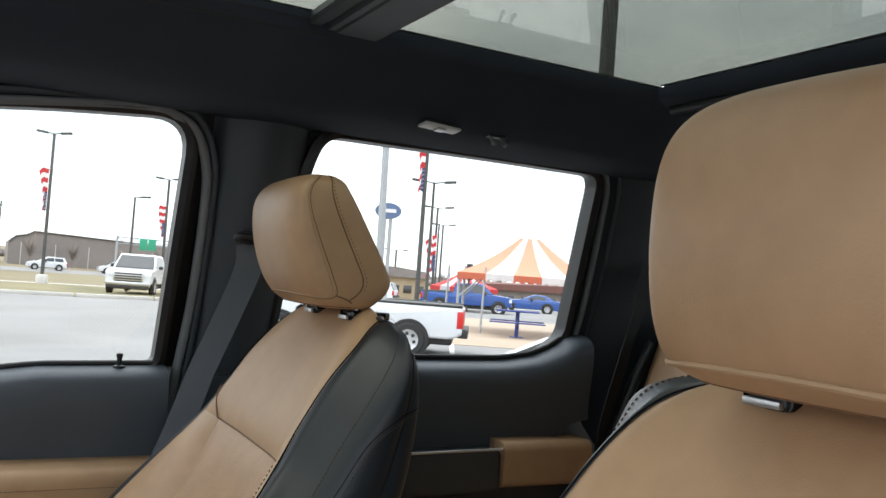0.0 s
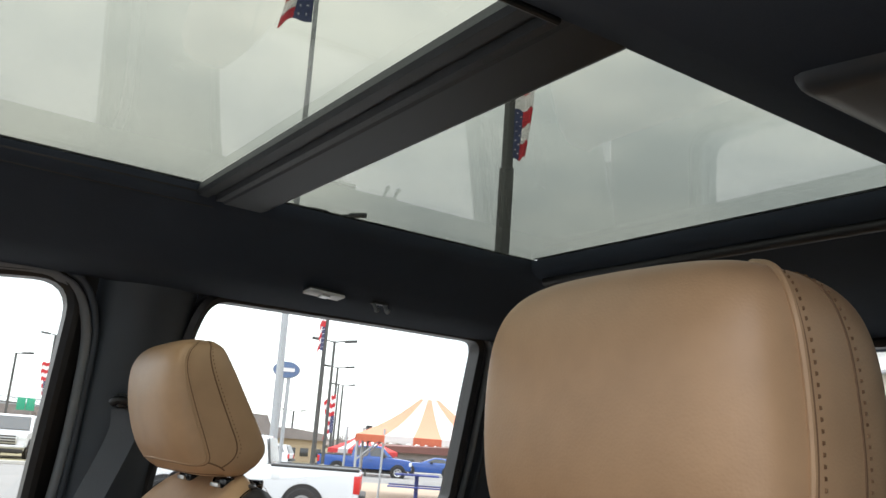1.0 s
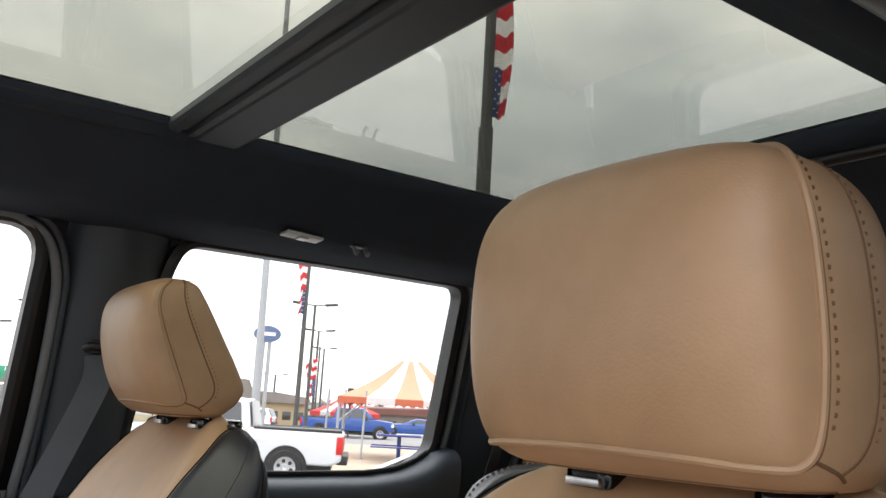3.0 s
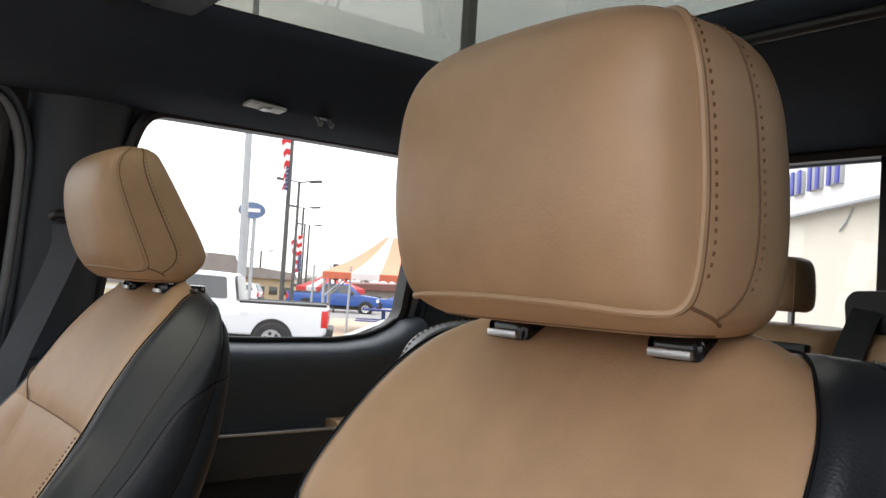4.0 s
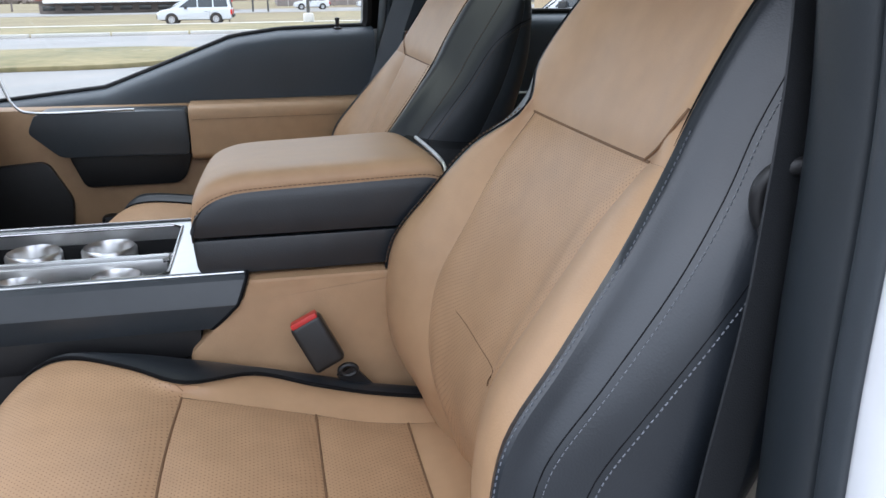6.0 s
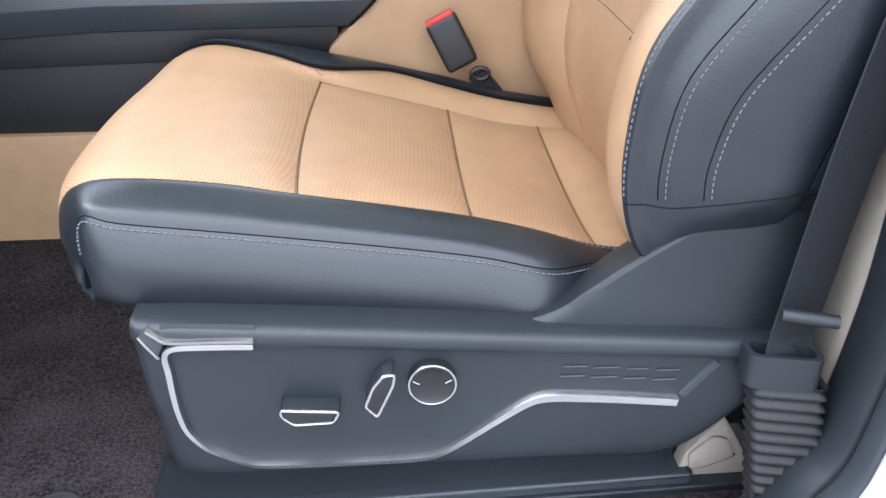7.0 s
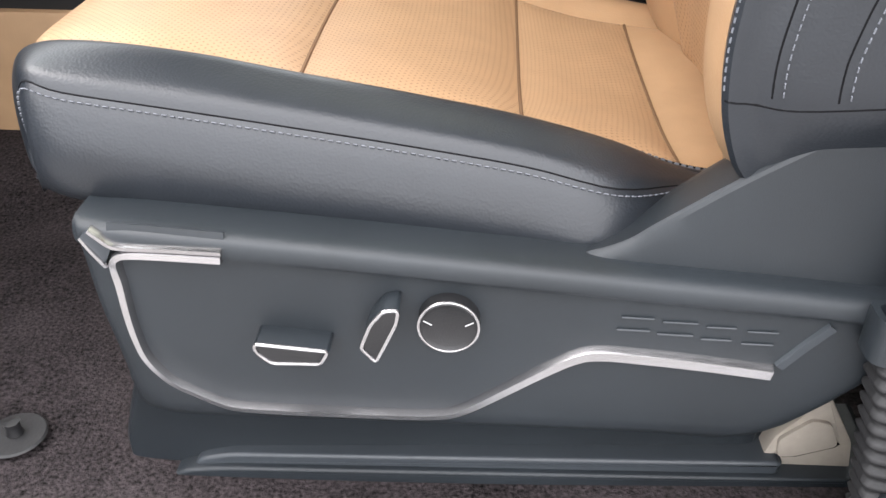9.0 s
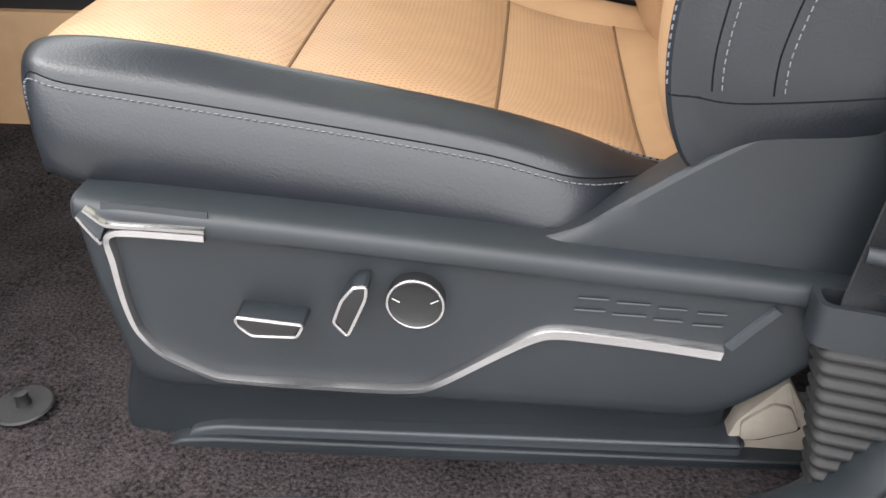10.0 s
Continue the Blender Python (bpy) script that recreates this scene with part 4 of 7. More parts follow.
        def lerp(A):
            return (A[i0, j0] * (1 - fi) + A[i0 + 1, j0] * fi) * (1 - fj) + (A[i0, j0 + 1] * (1 - fi) + A[i0 + 1, j0 + 1] * fi) * fj
        return lerp(W), lerp(WN)

    def round_face(j, low):
        half = [(49, j), (44, j), (38, j), (32, j), (26, j), (22, j - 0.1), (low + 6.0, j - 0.5), (low + 3.2, j - 1.3), (low + 1.2, j - 2.8), (low + 0.4, j - 4.6), (low + 0.3, j - 8), (low + 1.2, j - 13)]
        return [(a, -b) for a, b in half] + [(low + 1.8, 0)] + half[::-1]

    P, Q = over(round_face(20.0, 11.4), 5)
    part("welt", tube(P + Q * (0.0004 if out < 0 else -0.0006), 0.0024 if out < 0 else 0.0014, 8), TAN_TRIM, head, "raised tan seam")
    # the brown seam tubes carry the seam's shade in their colour
    P, Q = over(round_face(20.75, 10.6), 5)
    part("seam_line", tube(P - Q * 0.0005, 0.0009, 6), SEAM, head, "brown seam with its groove shade")
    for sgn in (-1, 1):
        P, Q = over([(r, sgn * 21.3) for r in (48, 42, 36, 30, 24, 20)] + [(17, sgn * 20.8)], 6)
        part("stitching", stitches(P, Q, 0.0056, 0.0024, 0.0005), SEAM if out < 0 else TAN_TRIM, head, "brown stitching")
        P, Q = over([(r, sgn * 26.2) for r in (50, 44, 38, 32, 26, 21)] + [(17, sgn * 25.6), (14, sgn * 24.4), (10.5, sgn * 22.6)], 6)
        part("welt", tube(P - Q * 0.0005, 0.0013, 6), SEAM, head, "brown seam with its groove shade")
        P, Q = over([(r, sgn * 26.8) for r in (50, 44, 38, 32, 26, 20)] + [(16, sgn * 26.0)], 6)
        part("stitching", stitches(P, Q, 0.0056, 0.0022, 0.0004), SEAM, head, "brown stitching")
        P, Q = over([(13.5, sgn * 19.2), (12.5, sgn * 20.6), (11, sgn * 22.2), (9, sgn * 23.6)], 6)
        part("seam_line", tube(P - Q * 0.0004, 0.0013, 6), SEAM, head, "brown seam with its groove shade")
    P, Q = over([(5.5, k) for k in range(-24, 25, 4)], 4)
    part("seam_line", tube(P - Q * 0.0004, 0.0013, 6), SEAM, head, "brown seam with its groove shade")
    gy = hy + 0.0095 if out < 0 else hy
    for k in (-0.0715, 0.0715):
        part("post", tube([(0.250, gy + k, 0.87), (0.246, gy + k, 0.925)], 0.0065, 12), CHROME, head, "chrome post")
        collar = prism(rounded([(0.229, gy + k - 0.019), (0.283, gy + k - 0.026), (0.296, gy + k - 0.010), (0.292, gy + k + 0.012), (0.231, gy + k + 0.018)], [0.004, 0.012, 0.010, 0.012, 0.004], 4), "z", 0.8845, 0.8985, 0.004)
        guide = part("post_guide", collar, GLOSS_BLACK, s, "black plastic post guide")
        part("guide_button", block(0.2250, 0.2300, gy + k - 0.017, gy + k + 0.013, 0.8860, 0.8912, 0.0010), SATIN, guide, "grey release button")

    # cushion
    # x, top z, bolster crest lift, outboard half widths
    crow = [(-0.452, 0.300, 0.000), (-0.476, 0.335, 0.000), (-0.484, 0.372, 0.002), (-0.474, 0.405, 0.006), (-0.448, 0.424, 0.009), (-0.405, 0.428, 0.011), (-0.34, 0.421, 0.012),
            (-0.275, 0.409, 0.013), (-0.20, 0.389, 0.016), (-0.132, 0.370, 0.018), (-0.075, 0.354, 0.018), (-0.024, 0.346, 0.015), (0.015, 0.342, 0.012), (0.07, 0.335, 0.010)]
    net = []
    for i, (x, z, lift) in enumerate(crow):
        nose = max(0.0, (-0.40 - x) / 0.085)
        nw = 1 - 0.10 * nose ** 2
        round_in = 0.050 * max(0.0, min(1.0, nose)) ** 1.5
        o = []
        # inboard side bottom, inboard edge, inboard crest, panel edge, middle, panel edge, bolster crest, stitch line, side, bottom
        prof = [(-0.243, -0.105, 0.012), (-0.253, -0.055, 0.006), (-0.246, -0.014, 0), (-0.228, lift * 0.9, 0), (-0.196, lift * 0.85 + 0.001, 0), (-0.158, 0.000, 0), (-0.08, -0.004, 0), (0.0, -0.005, 0), (0.09, -0.004, 0), (0.166, 0.002, 0),
                (0.190, lift * 0.55 + 0.004, 0), (0.215, lift * 0.20 + 0.0015, 0.0), (0.232, -0.010, 0), (0.247, -0.040, 0.004), (0.243, -0.072, 0.008), (0.222, -0.098, 0.012)]
        row = []
        for y, dz, tuck in prof:
            if i < 2:
                dz *= 0.55
            if y in (-0.228, -0.196):
                fr = max(0.0, min(1.0, (-0.27 - x) / 0.11))
                y_ = y * (1 - fr) + fr * (-0.238 if y == -0.228 else -0.226)
                if y == -0.196:
                    y_ = float(np.interp(x, (-0.40, -0.34, -0.275, -0.20, -0.13), (-0.226, -0.198, -0.166, -0.210, -0.200)))
                yy = y_ * nw
            else:
                yy = y * nw
            xx = x - (0.012 * (1 - (y / 0.2) ** 2) if abs(x + 0.275) < 0.01 and abs(y) < 0.2 else 0.0) - 0.022 * max(0.0, min(1.0, nose)) * (1 - (y / 0.25) ** 2) + (round_in * (abs(y) / 0.25) ** 3 if x < -0.40 else 0)
            rise = float(np.interp(x, (-0.28, -0.134, -0.07, -0.02), (0.0, 0.011, 0.012, 0.004)))
            zz = z + dz + rise * float(np.interp(y, (0.0, 0.09, 0.166, 0.190, 0.215), (0.0, 0.35, 1.0, 0.95, 0.75)))
            if y > 0.21:
                line = float(np.interp(xx, (-0.4295, -0.3754, -0.3073, -0.2381, -0.168, -0.1324, -0.0962, -0.0669, -0.03), (0.4256, 0.4189, 0.4085, 0.3995, 0.3879, 0.3818, 0.3725, 0.3655, 0.362)))
            if y == 0.215 and x > -0.46:
                zz = max(zz, 0.45 * row[-1][2] + 0.55 * line + 0.004)
            if y > 0.225:
                zz = line + {0.232: 0.0, 0.247: -0.032, 0.243: -0.064, 0.222: -0.082}[y] if x > -0.46 else min(zz, line)
            if y > 0.225 and i < 4:
                yy -= (0.045, 0.026, 0.011, 0.002)[i]
            end = max(0.0, min(1.0, (x + 0.078) / 0.045))
            if y > 0.17 and end > 0:
                yy -= (y - 0.165) * 0.55 * end
                zz = zz * (1 - 0.75 * end) + (z + 0.004) * 0.75 * end
            row.append((xx, yc + out * yy, max(zz, 0.30 + 0.074 * max(0.0, min(1.0, (y - 0.07) / 0.11)) if x < -0.43 and 0.07 < y <= 0.2 else 0.0, float(np.interp(xx, (-0.4256, -0.405, -0.348, -0.276, -0.204, -0.131, -0.094, -0.068, -0.055, 0.0), (0.350, 0.346, 0.350, 0.347, 0.339, 0.330, 0.330, 0.343, 0.358, 0.350))) if y > 0.2 else 0.285)))
        net.append(row)
    C = surf(np.array(net), 5, 5)
    CN = normals(C)
    if CN[40, 35, 2] < 0:
        CN = -CN
    og = 1 if normals(C)[40, 35, 2] > 0 else -1

    def col(k):
        return k * 5
    s1, s2, s3 = 7 * 5, 9 * 5, 11 * 5
    e_in, e_out = col(5), col(9)
    cushion = part("cushion", pad(C[:s1 + 1, col(4):e_out + 1], 0.0035, 0.010, 0.003, og), TAN_HOLES, s, "tan perforated seat cushion front")
    part("mid_panel", pad(C[s1:s2 + 1, e_in:e_out + 1], 0.0035, 0.010, 0.003, og), TAN_HOLES, cushion, "tan perforated panel")
    part("rear_panel", pad(C[s2:s3 + 1, e_in:e_out + 1], 0.0035, 0.010, 0.003, og), TAN_HOLES, cushion, "tan perforated panel")
    part("inner_bolster", pad(C[s1:, col(4):e_in + 1], 0.0035, 0.010, 0.003, og), TAN, cushion, "smooth tan bolster")
    part("back_roll", pad(C[s3:, e_in:e_out + 1], 0.0035, 0.010, 0.004, og), TAN, cushion, "smooth tan roll")
    part("inner_side", pad(C[:, :col(4) + 1], 0.003, 0.008, 0.001, og), BLACK, cushion, "black leather side")
    part("outer_roll", pad(C[:, e_out:col(12) + 1], 0.0011, 0.004, 0.001, og), BLACK, cushion, "black leather bolster roll")
    part("outer_side", pad(C[:, col(12):], 0.0011, 0.004, 0.0, og), BLACK, cushion, "black leather side panel")
    # the first tube, sunk along the stitch line, stands for groove shade
    for geo in (tube(C[14:60, col(12)] - CN[14:60, col(12)] * 0.0012, 0.0006, 6), tube(C[10:, e_out] - CN[10:, e_out] * 0.0016, 0.0018, 6), tube(C[14:, col(4)], 0.002, 6)):
        part("piping", geo, PIPING, cushion, "black piping")
    line, nn = C[14:60, col(12)], CN[14:60, col(12)]
    inward = np.cross(frame_along(line), nn)
    inward *= -np.sign(inward[30, 2])
    edge, en = C[s1:58, e_out + 1], CN[s1:58, e_out + 1]
    part("stitching", join(stitches(line + inward * 0.0044, nn, 0.0049, 0.0033, 0.0004), stitches(edge + en * 0.0008, en, 0.0049, 0.0034, 0.0004)), THREAD, cushion, "grey stitching")["kind"] = "stuff"
    # dark tubes put the shade between the cushion panels into colour
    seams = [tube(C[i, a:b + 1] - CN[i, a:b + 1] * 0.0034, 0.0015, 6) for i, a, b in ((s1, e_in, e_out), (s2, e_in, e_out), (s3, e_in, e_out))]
    part("cross_seam_shade", join(*seams), SEAM, cushion)

    # plastic shield under the door side of the cushion
    def yy(d):
        return yc + out * d

    shield_rows = []
    for x in (-0.396, -0.388, -0.36, -0.30, -0.238, -0.19, -0.143, -0.095, -0.048, 0.015, 0.060, 0.12):
        edge = float(np.interp(x, (-0.364, -0.301, -0.238, -0.143, -0.048, 0.015, 0.059, 0.12), (0.3555, 0.351, 0.346, 0.338, 0.330, 0.325, 0.321, 0.315)))
        low = 0.212 + max(0.0, x - 0.035) * 1.1
        nose = 0.010 if x < -0.394 else (0.005 if x < -0.38 else 0)
        lip = edge + 0.004

        def lag(z):
            return 0.012 * max(0.0, min(1.0, (0.33 - z) / 0.10)) * max(0.0, min(1.0, (-0.28 - x) / 0.10))
        shield_rows.append([(x + 0.01, yy(0.205), lip - 0.002), (x, yy(0.245 - nose), lip + 0.001), (x, yy(0.272 - nose), edge + 0.0065), (x, yy(0.2815 - nose), edge + 0.0045), (x, yy(0.2848 - nose), edge - 0.0005), (x, yy(0.2848 - nose), edge - 0.0075),
                            (x, yy(0.2805 - nose), edge - 0.0105), (x + lag(0.31), yy(0.280 - nose), 0.30 if low < 0.28 else low + 0.012), (x + lag(0.27), yy(0.280 - nose), 0.265 if low < 0.25 else low + 0.009), (x + lag(low), yy(0.278 - nose), low + 0.006), (x + lag(low), yy(0.268 - nose), low)])
    SH = surf(np.array(shield_rows), 4, 4)
    shield = part("side_shield", sheet(SH), SLATE, s, "dark slate plastic seat shield", sharp=60)
    part("shield_front", block(-0.386, -0.372, *sorted((yy(0.20), yy(0.262))), 0.225, 0.350, 0.004), SLATE, shield)
    # triangular rear cover rising to the backrest hinge
    tri = []
    for x, zc in ((-0.102, 0.3365), (-0.073, 0.3475), (-0.0539, 0.3615), (-0.0172, 0.388), (0.0087, 0.405), (0.0356, 0.4215), (0.060, 0.433), (0.13, 0.447)):
        xi = x * 0.9 + 0.004
        zi = float(np.interp(xi, (-0.10, -0.0576, -0.0425, -0.0282, -0.015, 0.0034, 0.0183, 0.06, 0.13), (0.326, 0.350, 0.3648, 0.3762, 0.3874, 0.3995, 0.4087, 0.425, 0.436)))
        base = float(np.interp(x, (-0.09, -0.031, 0.022, 0.13), (0.3385, 0.335, 0.327, 0.315)))
        base = min(base, zc - 0.003)
        tri.append([(xi, yy(0.205), zi - 0.014), (xi, yy(0.228), zi), (x - 0.001, yy(0.2585), zc + 0.0006), (x, yy(0.2605), zc), (x + 0.001, yy(0.2618), zc - 0.002 * min(1.0, (zc - base) / 0.02)), (x + 0.001, yy(0.2635), (zc + base) / 2), (x + 0.001, yy(0.2640), base + 0.002), (x + 0.001, yy(0.2648), base - 0.002), (x + 0.001, yy(0.2650), base - 0.008)])
    part("rear_cover", sheet(surf(np.array(tri), 5, 1)), SLATE, shield, "dark slate hinge cover", sharp=22)
    part("hinge_core", block(0.03, 0.15, *sorted((yy(-0.20), yy(0.225))), 0.25, 0.40, 0.02), BLACK_PLASTIC, s)
    skirt_rows = []
    for z, xf, d in ((0.240, -0.392, 0.262), (0.222, -0.400, 0.258), (0.205, -0.4045, 0.248), (0.185, -0.412, 0.243), (0.165, -0.419, 0.240), (0.145, -0.4245, 0.239), (0.128, -0.4250, 0.239)):
        row = [(xf + 0.035, yy(d - 0.060), z), (xf + 0.006, yy(d - 0.045), z), (xf, yy(d - 0.022), z), (xf + 0.003, yy(d - 0.007), z), (xf + 0.014, yy(d - 0.001), z)]
        for x in (-0.36, -0.26, -0.16, -0.06, 0.02):
            row.append((x, yy(d - 0.05 * (x + 0.36)), z))
        row += [(0.043 - 0.25 * max(0.0, z - 0.2), yy(d - 0.0215), z), (0.052, yy(d - 0.030), z), (0.055, yy(d - 0.060), z)]
        skirt_rows.append(row)
    part("skirt", sheet(surf(np.array(skirt_rows), 4, 4)), SLATE, shield, "dark slate lower skirt", sharp=70)

    def splayed(geo):
        return [(x, y - out * 0.025 * (x + 0.36), z) for x, y, z in geo[0]], geo[1]
    rail_box = prism(rounded([(-0.388, 0.124), (0.14, 0.124), (0.14, 0.1395), (-0.345, 0.1365), (-0.374, 0.1330)], [0, 0, 0.003, 0.03, 0.006], 4), "y", *sorted((yy(0.17), yy(0.2530))), 0.003, 3)
    part("seat_rail_cover", splayed(rail_box), SLATE, s, "dark slate rail cover on the carpet")
    part("rail_ridge", splayed(prism(rounded([(-0.372, 0.126), (0.062, 0.126), (0.064, 0.1495), (0.02, 0.1490), (-0.340, 0.1455), (-0.364, 0.1390)], [0, 0, 0.003, 0.01, 0.03, 0.005], 4), "y", *sorted((yy(0.17), yy(0.2475))), 0.0035, 3)), SLATE_SMOOTH, s)
    part("inner_rail", block(-0.38, 0.12, *sorted((yy(-0.25), yy(-0.19))), 0.126, 0.30, 0.006), BLACK_PLASTIC, s)
    part("seat_pan", block(-0.40, 0.06, *sorted((yy(-0.24), yy(0.21))), 0.23, 0.335, 0.01), BLACK_PLASTIC, s)
    part("front_rail", block(-0.40, -0.34, *sorted((yy(-0.22), yy(0.22))), 0.126, 0.24, 0.01), BLACK_PLASTIC, s)
    return s, shield, yy


driver_seat, d_shield, dy_ = seat("driver_seat", -0.445, -1, "tan and black leather driver seat with grey stitching and power controls")
pass_seat, p_shield, py_ = seat("passenger_seat", 0.430, 1, "tan and black leather front passenger seat")

# chrome trim and power controls on the driver's seat shield
FACE = dy_(0.2805)


def on_face(pts, lift=0.003):
    return np.array([(x, FACE - d, z) for (x, z), d in zip(pts, np.broadcast_to(lift, (len(pts),)))])


loop = cr(on_face([(-0.3056, 0.3452), (-0.3300, 0.3462), (-0.3560, 0.3468), (-0.3650, 0.3455), (-0.3702, 0.3405), (-0.3718, 0.3320), (-0.3713, 0.3220), (-0.3711, 0.3014), (-0.3697, 0.2825), (-0.3656, 0.2645), (-0.3537, 0.2476), (-0.338, 0.2375), (-0.322, 0.2293), (-0.3112, 0.2266), (-0.2850, 0.2255), (-0.2575, 0.2252), (-0.2036, 0.2252), (-0.1835, 0.2263), (-0.173, 0.2284), (-0.1572, 0.2372), (-0.1211, 0.2632), (-0.099, 0.2775), (-0.0842, 0.2815), (-0.0586, 0.2802), (-0.0203, 0.2765), (0.0201, 0.2715)], [0.0075, 0.0075, 0.0075, 0.0072, 0.0055, 0.0035] + [0.003] * 20), 5)
wide = np.interp(np.linspace(0, 1, len(loop)), (0, 0.12, 0.22, 0.4, 0.7, 0.88, 1), (0.0030, 0.0030, 0.0040, 0.0030, 0.0032, 0.0056, 0.0056))
part("chrome_strip", ridge(loop + np.array((0, 0.003, 0)), (0, -1, 0), wide, 0.0045), CHROME, d_shield, "bright chrome trim strip")
for pts, lift, half in (([(-0.3815, 0.3607), (-0.3760, 0.3570), (-0.3705, 0.3530), (-0.3640, 0.3512), (-0.3372, 0.3507), (-0.3050, 0.3496)], [0.0030, 0.0042, 0.0050, 0.0052, 0.0052, 0.0052], 0.0021), ([(-0.3885, 0.3545), (-0.3840, 0.3480), (-0.3790, 0.3405), (-0.3765, 0.3350)], [0.0005, 0.0018, 0.0020, 0.0010], 0.0019)):
    part("chrome_cap", ridge(cr(on_face(pts, lift), 5), (0, -1, 0), half, 0.0030), CHROME, d_shield, "bright chrome trim cap")
part("cap_plate", prism(rounded([(-0.3880, 0.3555), (-0.3815, 0.3610), (-0.3690, 0.3520), (-0.3730, 0.3440), (-0.3770, 0.3360)], 0.001, 3), "y", FACE - 0.0036, FACE + 0.004, 0.0006), SLATE_SMOOTH, d_shield, "dark cap face")
part("trim_backing", strip(cr(np.array([(-0.372, FACE - 0.0005, 0.3590), (-0.34, FACE - 0.0010, 0.3572), (-0.304, FACE - 0.0010, 0.3545)]), 4), (0, 0.35, 1), 0.010, 0.0014), SLATE, d_shield)
part("panel_edge", ridge(on_face([(0.0240, 0.2760), (0.0360, 0.2915), (0.0490, 0.3070)], -0.0018), (0, -1, 0), 0.0045, 0.0038), SLATE_SMOOTH, d_shield)
for k, (x0, w) in enumerate(((-0.073, 0.022), (-0.049, 0.024), (-0.023, 0.020), (0.001, 0.021))):
    zc = 0.3005 - 0.10 * (x0 + 0.03)
    part("emblem_bar", join(tube(on_face([(x0, zc + 0.0045), (x0 + w * 0.85, zc + 0.0040)], 0.0005), 0.0006, 6), tube(on_face([(x0 - 0.002, zc - 0.0045), (x0 + w * 0.78, zc - 0.0050)], 0.0005), 0.0006, 6)), SLATE_SMOOTH, d_shield, "embossed emblem bar")


def control(name, outline, depth, label):
    body = part(name, prism(rounded(outline, 0.003, 3), "y", FACE - depth, FACE + 0.004, 0.0015), SLATE, d_shield, label)
    mid = np.mean(outline, axis=0)
    rim = np.array([(p[0], FACE - depth - 0.0003, p[1]) for p in rounded(np.array(outline) * 0.95 + mid * 0.05, 0.003, 4)])
    rim = np.concatenate([rim, rim[:2]])
    part("chrome_rim", tube(rim, 0.0013, 8, caps=False), CHROME, body, "thin chrome rim")
    part("face", prism(rounded(np.array(outline) * 0.86 + mid * 0.14, 0.003, 3), "y", FACE - depth - 0.0007, FACE - depth + 0.001, 0.0003), BLACK_PLASTIC, body, "dark grip face")
    return body


control("slide_switch", [(-0.2910, 0.2940), (-0.2445, 0.2900), (-0.2500, 0.2797), (-0.2815, 0.2790), (-0.2905, 0.2875)], 0.018, "power seat slide switch")
control("recline_switch", [(-0.2120, 0.3215), (-0.2025, 0.3230), (-0.2040, 0.3130), (-0.2178, 0.2818), (-0.2268, 0.2930), (-0.2200, 0.3110)], 0.018, "power seat recline switch")
KX, KZ, KR = -0.1748, 0.3038, 0.0182
knob = part("lumbar_knob", lathe([(0.0, FACE - 0.008), (0.0145, FACE - 0.008), (0.0165, FACE - 0.0095), (KR, FACE - 0.0085), (KR + 0.0005, FACE + 0.004), (0.0, FACE + 0.004)], (KX, 0, KZ), "y", 40), BLACK_PLASTIC, d_shield, "round lumbar control")
part("chrome_rim", tube([(KX + (KR - 0.0003) * math.cos(a), FACE - 0.0088, KZ + (KR - 0.0003) * math.sin(a)) for a in np.linspace(0, 2 * math.pi, 49)], 0.0010, 8, caps=False, up=(0, 1, 0)), CHROME, knob, "chrome ring")
for sgn in (-1, 1):
    part("tick", tube([(KX + sgn * 0.0148, FACE - 0.0088, KZ + 0.0040), (KX + sgn * 0.0098, FACE - 0.0088, KZ + 0.0012)], 0.0004, 6), SATIN, knob)

# ---- rear bench ----
bench = thing("rear_bench_seat", (1.0, MID, 0.13), "tan leather rear bench seat with a low centre headrest", "bench seat")
for y0, y1 in ((-0.70, -0.115), (-0.105, 0.185), (0.195, 0.76)):
    net = []
    for z, x in ((0.42, 1.00), (0.50, 1.02), (0.62, 1.06), (0.74, 1.105), (0.83, 1.135), (0.87, 1.155), (0.885, 1.18), (0.885, 1.22), (0.86, 1.26), (0.60, 1.27)):
        net.append([(x + (0.02 if abs(u) > 0.93 else 0.012 * (1 - u * u) * -1), (y0 + y1) / 2 + u * (y1 - y0) / 2, z - (0.012 if abs(u) > 0.97 else 0)) for u in (-1, -0.95, -0.8, -0.4, 0, 0.4, 0.8, 0.95, 1)])
    part("backrest", pad(surf(np.array(net), 4, 4), 0.006, 0.02, 0.004), TAN, bench, "tan leather backrest section")
    part("seat_cushion", block(0.60, 1.08, y0 + 0.004, y1 - 0.004, 0.34, 0.46, 0.035, 4), TAN, bench, "tan leather cushion section")
part("seat_base", block(0.64, 1.26, -0.69, 0.75, 0.125, 0.35, 0.01), BLACK_PLASTIC, bench)
pocket = part("armrest_slot", block(1.118, 1.14, -0.075, 0.10, 0.79, 0.862, 0.006), BLACK, bench, "dark recess above the fold-down armrest")
part("edge_piping", tube(cr(np.array([(1.00, 0.755, 0.50), (1.06, 0.762, 0.64), (1.11, 0.76, 0.76), (1.14, 0.745, 0.84)]), 6), 0.012, 10), BLACK, bench, "black outer bolster edge")


